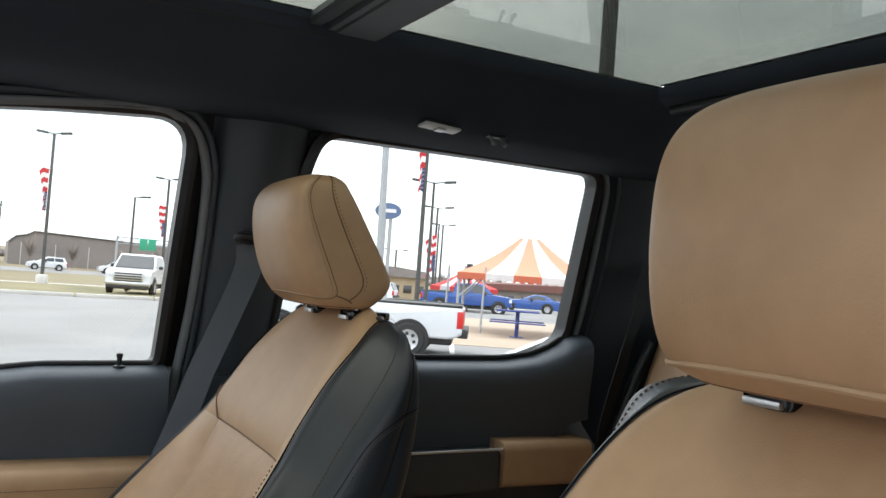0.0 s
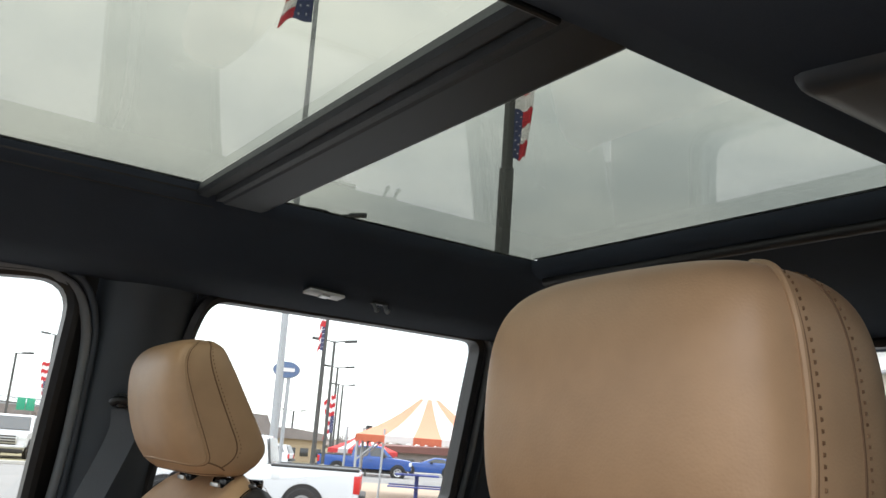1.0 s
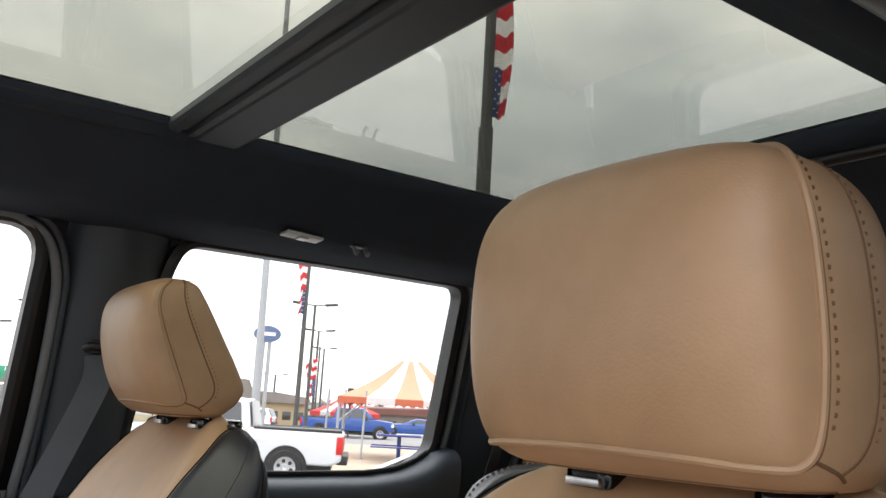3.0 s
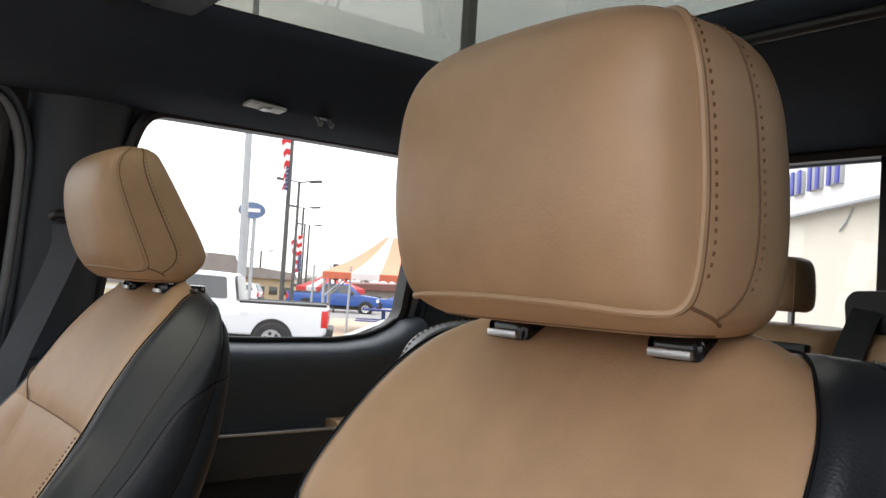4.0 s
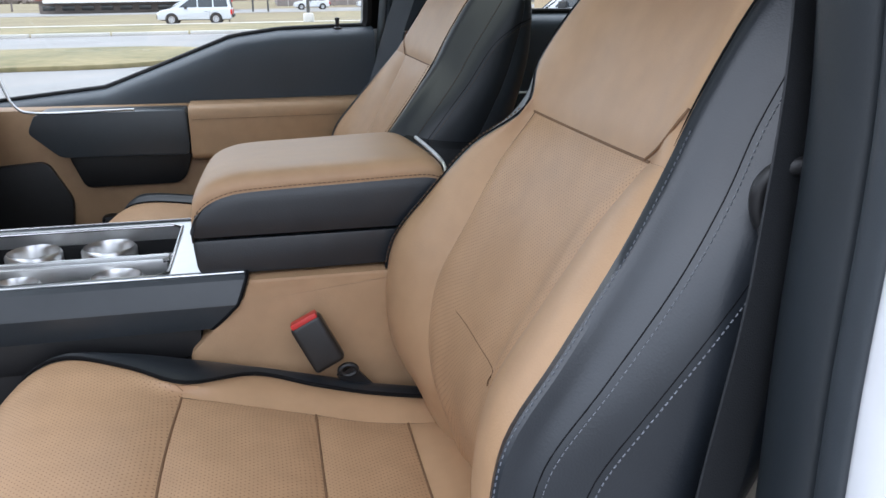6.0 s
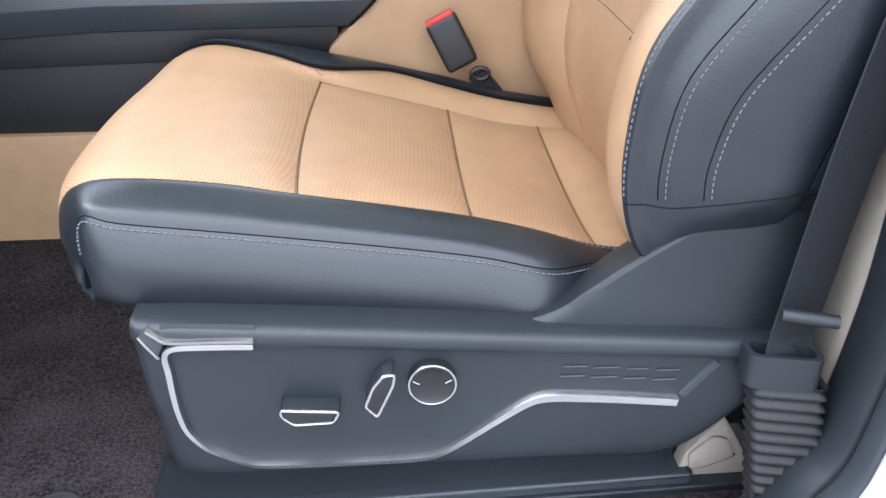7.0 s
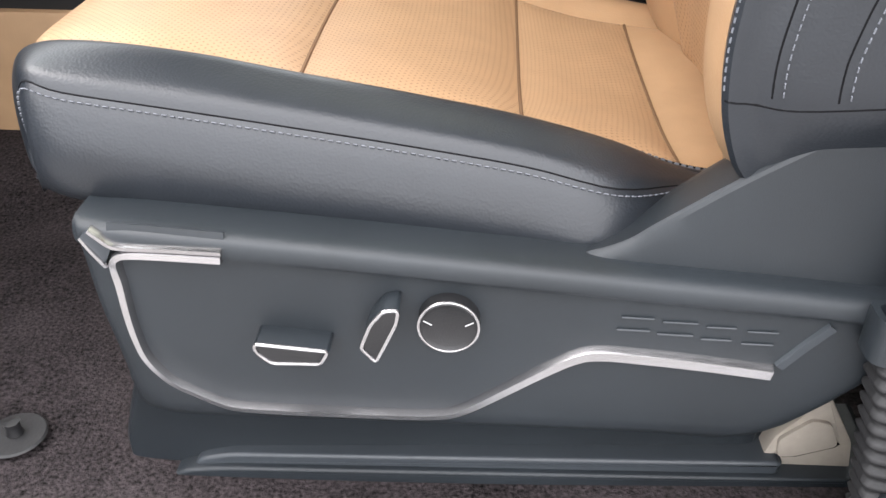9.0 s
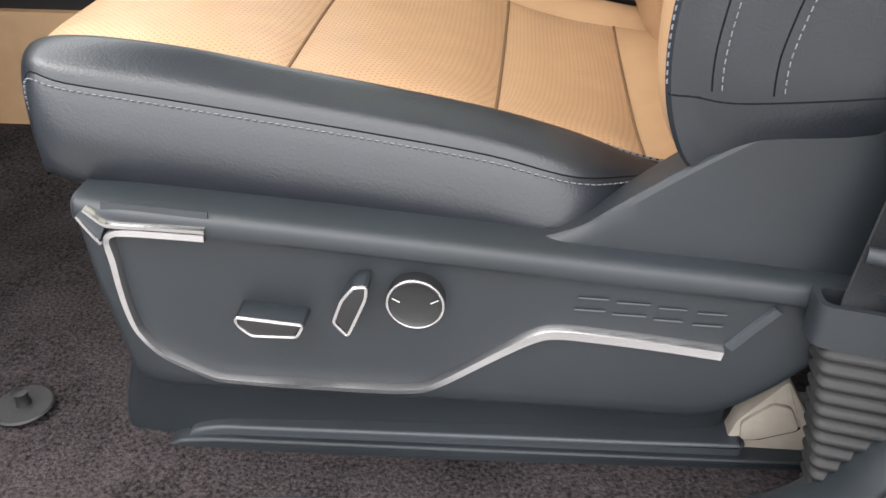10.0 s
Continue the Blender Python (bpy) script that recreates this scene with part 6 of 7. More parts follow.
FLAG_WHITE = mat("flag_white", (0.74, 0.72, 0.72), 0.8, vary=0.06)
FLAG_BLUE = mat("flag_blue", (0.045, 0.055, 0.13), 0.8, vary=0.12)
SIGN_BLUE = mat("sign_blue", (0.09, 0.14, 0.26), 0.4, vary=0.08)
SIGN_GREEN = mat("road_sign_green", (0.02, 0.30, 0.17), 0.5, vary=0.06)
SIGN_RED = mat("road_sign_red", (0.45, 0.03, 0.04), 0.5, vary=0.06)
LETTER_BLUE = mat("letter_blue", (0.055, 0.065, 0.34), 0.4, vary=0.06)
GREY_WALL = mat("grey_wall", (0.215, 0.19, 0.182), 0.9, vary=0.2, scale=0.15, grain=1.5)
ROOF_RED = mat("red_brown_roof", (0.16, 0.070, 0.062), 0.85, vary=0.15, scale=0.5)
CREAM_BRICK = mat("cream_painted_brick", (0.62, 0.58, 0.50), 0.8, vary=0.05, scale=1.5, grain=12)
WHITE_PANEL = mat("white_fascia", (0.80, 0.79, 0.78), 0.55, vary=0.03, scale=0.8)
VALANCE_ORANGE = mat("orange_valance", (0.46, 0.115, 0.06), 0.8, vary=0.1)
# roof canvas, paled to stand for bright daylight on its slopes
ORANGE_LIT = mat("lit_orange_canvas", (0.60, 0.26, 0.165), 0.8, vary=0.08)
CANVAS_RED = mat("red_canvas", (0.55, 0.05, 0.05), 0.8, vary=0.08)
CANVAS_WHITE = mat("white_canvas", (0.58, 0.54, 0.53), 0.8, vary=0.04)
TABLE_BLUE = mat("blue_coated_steel", (0.025, 0.045, 0.20), 0.45, vary=0.1)
# brown lightened to stand for haze over the distance
BARK = mat("hazed_bare_twigs", (0.20, 0.17, 0.155), 0.9, vary=0.2)
TAN_WALL = mat("tan_render", (0.42, 0.33, 0.22), 0.9, vary=0.1, scale=0.4)


def gz(y):
    return -0.66 - 0.018 * min(56.0, max(0.0, y - 24.0))


def ground_sheet(xs, ys, lift=0.0):
    return sheet(np.array([[(x, y, gz(y) + lift) for y in ys] for x in xs]))


far = [-3000, -900, -300, -150, -90, -60, -40, -25, -12, 0, 12, 24, 32, 40, 48, 56, 64, 72, 80, 100, 140, 200, 320, 900, 3000]
solid("ground", ground_sheet([-3000, -900, -300, -120, -60, -30, -15, 0, 15, 30, 60, 120, 300, 900, 3000], far), GRASS, "flat dry winter grassland reaching the horizon", "ground", kind="structure")
solid("parking_lot", ground_sheet([-60, -30, -10, 0, 10, 30, 60], [-40, -10, 8, 24, 30, 35.5], 0.012), LOT, "worn pale grey asphalt parking lot", "parking lot", kind="structure")
solid("parking_lot_side", ground_sheet([14, 30, 60, 110], [35.6, 45, 60, 74], 0.012), LOT, "worn pale grey asphalt display lot", "parking lot", kind="structure")
solid("verge", ground_sheet([-60, -20, 0, 13.8], [35.9, 44, 52, 57], 0.03), GREEN, "green and tan grass verge beside the lot", "grass verge", kind="structure")
solid("kerb", join(*[(lambda g: ([(x, y, z + gz(y)) for x, y, z in g[0]], g[1]))(block(x, x + 2.9, 35.55, 35.85, 0.0, 0.15, 0.02)) for x in np.arange(-60, 13, 3.0)]), KERB, "pale concrete kerb along the verge", "kerb", kind="structure")
solid("sidewalk", ground_sheet([-60, 0, 60], [57.1, 59.3], 0.05), KERB, "pale concrete sidewalk strip", "sidewalk", kind="structure")
solid("road", ground_sheet([-400, -60, 0, 60, 400], [101, 110, 119], 0.02), LOT, "grey road far across the grass", "road", kind="structure")
solid("grass_island", prism(rounded([(-9.0, 17.0), (-2.6, 17.2), (-1.4, 19.5), (-1.5, 22.0), (-3.2, 23.2), (-9.0, 23.0)], 1.2, 5), "z", -0.66, -0.55, 0.03), GREEN, "low grass island in the lot", "grass island", kind="structure")
solid("patio_pad", prism([(9.6, 17.4), (15.4, 14.6), (25.0, 26.0), (17.2, 29.6)], "z", -0.66, -0.63, 0.01), CONCRETE, "tan concrete pad under the picnic table", "concrete pad", kind="structure")
for a, b in (((8.45, 14.8), (9.95, 17.6)), ((11.2, 12.6), (12.4, 14.9))):
    a, b = np.array(a), np.array(b)
    s_ = np.array((0.045, -0.024))
    solid("bay_line", prism([tuple(a - s_), tuple(a + s_), tuple(b + s_), tuple(b - s_)], "z", -0.650, -0.640), LINE, "white painted parking bay line", "bay line", "bay lines", kind="structure")


# ---- vehicles ----
def wheel_of(car, m, x, y, r, w, name="wheel"):
    side = 1 if y > 0 else -1
    tyre = part(name, moved(lathe([(r * 0.60, -w * 0.1), (r * 0.62, -w / 2), (r * 0.93, -w / 2), (r, -w / 2 + 0.04), (r, w / 2 - 0.04), (r * 0.93, w / 2), (r * 0.62, w / 2), (r * 0.60, w * 0.1)], (x, y, r), "y", 28), m), TYRE, car, "black tyre")
    part("rim", moved(lathe([(0.0, w * 0.36 * side), (r * 0.16, w * 0.42 * side), (r * 0.2, w * 0.36 * side), (r * 0.55, w * 0.40 * side), (r * 0.64, w * 0.5 * side), (r * 0.66, w * 0.2 * side)], (x, y, r), "y", 24), m), RIM, tyre, "silver rim")
    for k in range(6):
        a = k * math.pi / 3 + 0.3
        part("rim_slot", moved(lathe([(0.0, w * 0.415 * side), (r * 0.115, w * 0.415 * side), (r * 0.115, w * 0.37 * side)], (x + r * 0.38 * math.cos(a), y, r + r * 0.38 * math.sin(a)), "y", 8), m), DARK_TRIM, tyre)


def vehicle(name, at, heading, paint, label, category, L, W, body, cabin, wheels, r, windows, group="parked vehicles", tail_x=None):
    """body and cabin: side outlines (x forward, z up); windows: side panes as outlines; all in metres from the rear axle line's ground."""
    car = thing(name, at, label, category, group)
    ang = math.atan2(heading[1], heading[0])
    m = Matrix.Translation(at) @ Matrix.Rotation(ang, 4, "Z")
    part("body", moved(prism(rounded(body, 0.07, 4), "y", -W / 2, W / 2, 0.06, 3), m), paint, car)
    zlo = min(p[1] for p in cabin)
    zhi = max(p[1] for p in cabin)
    tuck = 0.17

    def tuckin(geo):
        return [(x, y * (1 - tuck * max(0.0, (z - zlo) / (zhi - zlo))), z) for x, y, z in geo[0]], geo[1]
    cab = part("cabin", moved(tuckin(prism(rounded(cabin, 0.10, 4), "y", -W / 2 + 0.03, W / 2 - 0.03, 0.05, 3)), m), paint, car)
    for side in (-1, 1):
        for win in windows:
            part("side_window", moved(tuckin(prism(rounded(win, 0.05, 3), "y", *sorted((side * (W / 2 - 0.045), side * (W / 2 - 0.022))))), m), DARK_GLASS, cab, "dark side window")
    top = [p for p in cabin if p[1] > zhi - 0.12]
    fx, bx = max(p[0] for p in top), min(p[0] for p in top)
    for x0, x1, nm in ((fx, max(p[0] for p in cabin), "windscreen"), (bx, min(p[0] for p in cabin), "rear_window")):
        za, zb = zhi - 0.08, zlo + 0.06
        d = 0.03 if x1 >= x0 else -0.03
        quad = [(x0 + d * 0.8 + (x1 - x0) * 0.12, za), (x1 + d * 0.4 - (x1 - x0) * 0.04, zb), (x1 + d * 1.1 - (x1 - x0) * 0.04, zb), (x0 + d * 1.6 + (x1 - x0) * 0.12, za)]
        part(nm, moved(tuckin(prism(quad, "y", -W / 2 + 0.13, W / 2 - 0.13)), m), DARK_GLASS, cab, "dark glass", smooth=False)
    for x in wheels:
        for side in (-1, 1):
            part("wheel_arch", moved(lathe([(0.0, side * (W / 2 - 0.03)), (r * 1.24, side * (W / 2 - 0.02)), (r * 1.24, side * (W / 2 + 0.012)), (r * 1.18, side * (W / 2 + 0.018)), (r * 1.15, side * (W / 2 + 0.004)), (0.0, side * (W / 2 + 0.004))], (x, 0, r * 1.02), "y", 30), m), DARK_TRIM, car, "black wheel arch")
            wheel_of(car, m, x, side * (W / 2 - 0.060), r, 0.24)
    xf, xb = max(p[0] for p in body), min(p[0] for p in body)
    zf = max(p[1] for p in body if p[0] > xf - 0.3)
    zb_ = max(p[1] for p in body if p[0] < xb + 0.3)
    part("front_bumper", moved(block(xf - 0.12, xf + 0.07, -W / 2 + 0.04, W / 2 - 0.04, 0.38, 0.58, 0.04), m), DARK_TRIM if paint is not PAINT_WHITE else SATIN, car)
    part("rear_bumper", moved(block(xb - 0.12, xb + 0.10, -W / 2 + 0.05, W / 2 - 0.05, 0.42, 0.60, 0.04), m), DARK_TRIM, car, "dark rear bumper")
    part("grille", moved(block(xf - 0.05, xf + 0.025, -W / 2 + 0.42, W / 2 - 0.42, 0.62, zf - 0.10, 0.03), m), DARK_TRIM, car, "dark grille")
    part("grille_bar", moved(block(xf, xf + 0.045, -W / 2 + 0.40, W / 2 - 0.40, (0.52 + zf) / 2 - 0.03, (0.52 + zf) / 2 + 0.05, 0.015), m), SATIN, car, "silver grille bar")
    for side in (-1, 1):
        part("headlight", moved(block(xf - 0.14, xf + 0.02, *sorted((side * (W / 2 - 0.38), side * (W / 2 + 0.006))), zf - 0.30, zf - 0.10, 0.03), m), HEADLIGHT, car, "clear headlight")
        part("tail_light", moved(block(xb - 0.015, xb + 0.12, *sorted((side * (W / 2 - 0.16), side * (W / 2 + 0.008))), zb_ - 0.42, zb_ - 0.08, 0.02), m), TAIL, car, "red tail light")
        part("mirror", moved(block(fx + 0.12, fx + 0.28, *sorted((side * (W / 2 + 0.0), side * (W / 2 + 0.20))), zlo + 0.02, zlo + 0.20, 0.03), m), DARK_TRIM, car, "black door mirror")
        part("door_line", moved(block((fx + bx) / 2 - 0.006, (fx + bx) / 2 + 0.006, *sorted((side * (W / 2 - 0.004), side * (W / 2 + 0.002))), 0.40, zlo), m), DARK_TRIM, car)
        part("door_handle", moved(block((fx + bx) / 2 + 0.12, (fx + bx) / 2 + 0.30, *sorted((side * (W / 2 - 0.004), side * (W / 2 + 0.03))), zlo - 0.16, zlo - 0.12, 0.01), m), DARK_TRIM, car)
    part("underbody", moved(block(xb + 0.2, xf - 0.2, -W / 2 + 0.25, W / 2 - 0.25, 0.25, 0.42, 0.03), m), DARK_TRIM, car)
    return car, m


def pickup(name, at, heading, paint, label, scale=1.0, crew=True, big_face=False):
    k = scale
    cabl = 2.1 if crew else 1.45
    x0 = 0.75 * k
    body = [(-1.15 * k, 0.52 * k), (-1.15 * k, 1.12 * k), (x0, 1.14 * k), (x0 + cabl * k, 1.15 * k), (x0 + (cabl + 0.35) * k, 1.14 * k), (x0 + (cabl + 1.28) * k, 1.05 * k), (x0 + (cabl + 1.36) * k, 0.92 * k), (x0 + (cabl + 1.36) * k, 0.48 * k), (-0.9 * k, 0.42 * k)]
    cabin = [(x0 + 0.02, 1.10 * k), (x0 + 0.14 * k, 1.72 * k), (x0 + (cabl - 0.42) * k, 1.76 * k), (x0 + (cabl + 0.30) * k, 1.12 * k)]
    mid = x0 + cabl * 0.5 * k
    wins = [[(x0 + 0.17 * k, 1.18 * k), (x0 + 0.24 * k, 1.64 * k), (mid - 0.08 * k, 1.67 * k), (mid - 0.08 * k, 1.18 * k)], [(mid + 0.02 * k, 1.18 * k), (mid + 0.02 * k, 1.67 * k), (x0 + (cabl - 0.50) * k, 1.66 * k), (x0 + (cabl + 0.02) * k, 1.18 * k)]] if crew else [[(x0 + 0.22 * k, 1.18 * k), (x0 + 0.28 * k, 1.64 * k), (x0 + (cabl - 0.48) * k, 1.66 * k), (x0 + (cabl + 0.02) * k, 1.18 * k)]]
    car, m = vehicle(name, at, heading, paint, label, "pickup truck", 5.6 * k, 1.9 * k, body, cabin, (0.0, x0 + (cabl + 0.62) * k), 0.36 * k, wins)
    part("bed_rail", moved(join(block(-1.13 * k, x0 - 0.03, -0.95 * k, -0.86 * k, 1.11 * k, 1.165 * k, 0.02), block(-1.13 * k, x0 - 0.03, 0.86 * k, 0.95 * k, 1.11 * k, 1.165 * k, 0.02)), m), DARK_TRIM, car, "black bed rail caps")
    part("bed_floor", moved(block(-1.08 * k, x0 - 0.05, -0.84 * k, 0.84 * k, 1.10 * k, 1.145 * k), m), DARK_TRIM, car, "dark open bed")
    part("fuel_door", moved(block(0.52 * k, 0.68 * k, 0.948 * k, 0.957 * k, 0.86 * k, 1.0 * k, 0.004), m), paint, car)
    if big_face:
        xf = x0 + (cabl + 1.36) * k
        part("grille_frame", moved(block(xf, xf + 0.06, -0.62 * k, 0.62 * k, 0.60 * k, 0.98 * k, 0.03), m), SATIN, car, "chrome grille frame")
        for z in (0.655, 0.76, 0.865):
            part("grille_slot", moved(block(xf + 0.05, xf + 0.075, -0.56 * k, 0.56 * k, z * k, (z + 0.06) * k, 0.008), m), DARK_TRIM, car, "dark grille slot")
        part("chrome_bumper", moved(block(xf - 0.05, xf + 0.12, -0.93 * k, 0.93 * k, 0.40 * k, 0.56 * k, 0.04), m), SATIN, car, "chrome bumper")
        part("lower_valance", moved(block(xf - 0.10, xf + 0.09, -0.88 * k, 0.88 * k, 0.26 * k, 0.40 * k, 0.03), m), DARK_TRIM, car, "dark lower valance")
        part("cowl", moved(block(x0 + (cabl + 0.18) * k, x0 + (cabl + 0.42) * k, -0.80 * k, 0.80 * k, 1.12 * k, 1.17 * k, 0.02), m), DARK_TRIM, car)
    return car


pickup("white_pickup", (7.72, 15.3, -0.66), (-0.862, 0.507), PAINT_WHITE, "white single-cab pickup parked with its bed towards the table", 0.92, False)
pickup("blue_pickup", (24.0, 44.6, gz(44.6)), (0.84, -0.54), BLUE_PAINT, "bright blue crew-cab pickup parked in a display row", 1.0)
pickup("white_heavy_pickup", (7.45, 47.0, gz(42.0)), (-0.34, -0.94), PAINT_WHITE, "white heavy-duty pickup facing the lot with chrome grille", 1.12, True, True)
WAGON = dict(body=[(-0.85, 0.30), (-0.92, 0.95), (-0.7, 1.02), (2.6, 1.02), (3.35, 0.92), (3.52, 0.72), (3.52, 0.32)], cabin=[(-0.88, 0.92), (-0.55, 1.55), (1.3, 1.62), (2.55, 0.98)],
             windows=[[(-0.5, 1.05), (-0.36, 1.44), (0.5, 1.48), (0.5, 1.05)], [(0.58, 1.05), (0.58, 1.48), (1.25, 1.46), (1.95, 1.05)]])
vehicle("white_suv", (27.0, 59.6, gz(59.6)), (-0.80, 0.6), PAINT_WHITE, "white sport utility car parked in a row", "car", 4.4, 1.85, WAGON["body"], WAGON["cabin"], (0.0, 2.65), 0.34, WAGON["windows"])
VAN = dict(body=[(-1.0, 0.28), (-1.08, 1.0), (2.8, 1.02), (3.55, 0.90), (3.75, 0.68), (3.75, 0.30)], cabin=[(-1.05, 0.95), (-0.88, 1.66), (1.7, 1.74), (3.1, 0.98)],
           windows=[[(-0.82, 1.08), (-0.76, 1.54), (0.1, 1.58), (0.1, 1.08)], [(0.18, 1.08), (0.18, 1.58), (1.1, 1.60), (1.1, 1.08)], [(1.18, 1.08), (1.18, 1.59), (1.65, 1.58), (2.35, 1.08)]])
vehicle("silver_minivan", (-3.1, 60.6, gz(60.6)), (-1.0, 0.02), SILVER_PAINT, "silver minivan standing beside the grass verge", "minivan", 5.0, 1.95, VAN["body"], VAN["cabin"], (0.0, 2.85), 0.33, VAN["windows"])
vehicle("far_white_suv", (7.5, 112.0, gz(112) + 0.02), (-1.0, 0.0), PAINT_WHITE, "white sport utility car on the far road", "car", 4.4, 1.85, WAGON["body"], WAGON["cabin"], (0.0, 2.65), 0.34, WAGON["windows"])
vehicle("far_white_van", (15.7, 112.0, gz(112) + 0.02), (-1.0, 0.0), PAINT_WHITE, "white minivan on the far road", "minivan", 5.0, 1.95, VAN["body"], VAN["cabin"], (0.0, 2.85), 0.33, VAN["windows"])
COUPE = dict(body=[(-0.95, 0.26), (-1.02, 0.88), (-0.6, 0.94), (2.3, 0.90), (3.4, 0.80), (3.6, 0.62), (3.6, 0.26)], cabin=[(-0.65, 0.86), (0.15, 1.27), (0.95, 1.31), (2.0, 0.88)],
             windows=[[(0.0, 0.97), (0.3, 1.2), (0.9, 1.23), (1.55, 0.96)]])
vehicle("blue_coupe", (35.4, 49.8, gz(49.8)), (-0.83, 0.55), BLUE_PAINT, "bright blue low coupe parked in a row", "car", 4.7, 1.9, COUPE["body"], COUPE["cabin"], (0.0, 2.7), 0.34, COUPE["windows"])
vehicle("grey_coupe", (33.2, 54.8, gz(54.8)), (-0.83, 0.55), SILVER_PAINT, "pale grey car parked behind the blue coupe", "car", 4.7, 1.9, COUPE["body"], COUPE["cabin"], (0.0, 2.7), 0.34, COUPE["windows"])


# ---- poles, flags, signs ----
def flag(at, w, h, away, label, rows=9, canton=0.5, seed=0):
    """A limp flag: at is its top corner on the pole; away: the way it hangs out."""
    rnd = random.Random(seed)
    f = thing("flag", at, label, "flag", "flags on poles")
    d = np.array((away[0], away[1], 0.0))
    side = np.array((-away[1], away[0], 0.0))
    ph = rnd.random() * 6

    def P(u, v):
        out = w * u * (1 - 0.25 * v * u) * (0.75 + 0.25 * math.cos(3 * v + ph))
        return np.array(at) + d * out + side * 0.16 * w * math.sin(5.5 * u + 2.5 * v + ph) * u - np.array((0, 0, 1)) * (h * v + 0.16 * w * u * u + 0.04 * h * math.sin(7 * u + ph) * u)
    for k in range(rows):
        red = k % 2 == 0
        u0 = canton if (k > rows * 0.45) else 0.0
        grid = np.array([[P(u0 + (1 - u0) * i / 10, (k + j / 3) / rows) for i in range(11)] for j in range(4)])
        part("stripe", sheet(grid), FLAG_RED if red else FLAG_WHITE, f, "red stripe" if red else "white stripe")
    k0 = int(rows * 0.45) + 1
    part("canton", sheet(np.array([[P(canton * i / 6, (k0 + (rows - k0) * j / 8) / rows) for i in range(7)] for j in range(9)])), FLAG_BLUE, f, "dark blue star field")
    if w > 0.28:
        for j in range(5):
            for i in range(2):
                c = P(canton * (0.3 + 0.45 * i), (k0 + (rows - k0) * (j + 0.5 + 0.25 * i) / 5.4) / rows)
                r = 0.055 * min(w, 0.9)
                star = [(c + side * s_ * 0.012 + d * (r if q % 2 == 0 else r * 0.42) * math.sin(q * math.pi / 5) + np.array((0, 0, 1)) * (r if q % 2 == 0 else r * 0.42) * math.cos(q * math.pi / 5)) for s_ in (-1, 1) for q in range(10)]
                part("star", (star, [tuple(range(10)), tuple(range(10, 20))] + [(q, (q + 1) % 10, 10 + (q + 1) % 10, 10 + q) for q in range(10)]), FLAG_WHITE, f)
    return f


def light_pole(x, y, top, r, heads, label, base=True, arm=0.7, sleeve=None):
    z0 = gz(y)
    p = thing("light_pole", (x, y, z0), label, "light pole", "lot light poles")
    part("shaft", tube([(x, y, z0 + (0.55 if base else 0)), (x, y, top)], [r, r * 0.75], 14), POLE_DARK, p)
    if base:
        part("footing", lathe([(r * 3.2, z0), (r * 3.2, z0 + 0.5), (r * 2.6, z0 + 0.58), (r, z0 + 0.6)], (x, y, 0), k=16), KERB, p, "round concrete footing")
    for ax, ay in heads:
        part("arm", tube([(x, y, top - 0.05), (x + ax * arm * 0.6, y + ay * arm * 0.6, top + 0.04)], 0.035, 8), POLE_DARK, p)
        part("lamp_head", moved(block(-0.33, 0.33, -0.16, 0.16, -0.06, 0.07, 0.04), Matrix.Translation((x + ax * arm, y + ay * arm, top + 0.05)) @ Matrix.Rotation(math.atan2(ay, ax), 4, "Z") @ Matrix.Rotation(radians(-6), 4, "Y")), POLE_DARK, p)
    return p


light_pole(2.86, 57.1, 8.05, 0.11, ((0.95, -0.3), (-0.95, 0.3)), "dark bronze twin-head light pole on a concrete footing")
flag((2.74, 57.0, 5.85), 0.62, 2.6, (-0.98, -0.2), "striped flag hanging limp from a light pole", seed=1)
light_pole(8.1, 58.7, 4.75, 0.09, ((0.98, 0.2),), "dark single-head light pole behind the verge", base=False)
light_pole(11.85, 68.2, 7.0, 0.12, ((0.95, -0.3), (-0.95, 0.3)), "dark twin-head light pole at the lot edge", base=False)
flag((11.75, 68.1, 4.9), 0.55, 2.4, (-0.98, -0.2), "striped flag hanging limp from a light pole", seed=2)
light_pole(13.12, 26.05, 8.8, 0.085, ((0.9, -0.43), (-0.9, 0.43)), "dark bronze light pole with a flag near the table")
flag((13.05, 26.0, 5.75), 0.42, 1.85, (-0.9, 0.43), "red and white striped flag on a light pole", seed=3)
light_pole(20.2, 39.2, 5.9, 0.09, ((0.9, -0.43), (-0.9, 0.43)), "dark twin-arm light pole in the display row", arm=0.85)
light_pole(28.0, 53.6, 5.9, 0.10, ((0.9, -0.43), (-0.9, 0.43)), "dark twin-arm light pole in the display row", arm=0.85)
light_pole(37.0, 69.6, 5.8, 0.11, ((0.9, -0.43), (-0.9, 0.43)), "dark twin-arm light pole in the display row", arm=0.85)
flag((27.6, 53.4, 3.6), 0.6, 2.6, (-0.9, 0.43), "striped flag hanging limp from a light pole", seed=4)
flag((24.6, 46.9, 3.6), 0.5, 2.3, (-0.9, 0.43), "striped flag hanging limp from a light pole", seed=5)
light_pole(24.7, 46.9, 4.3, 0.07, (), "slim dark flag pole in the display row", base=False)
light_pole(40.0, 86.0, 3.6, 0.13, ((0.9, -0.43), (-0.9, 0.43)), "far twin-arm light pole", base=False, arm=1.0)

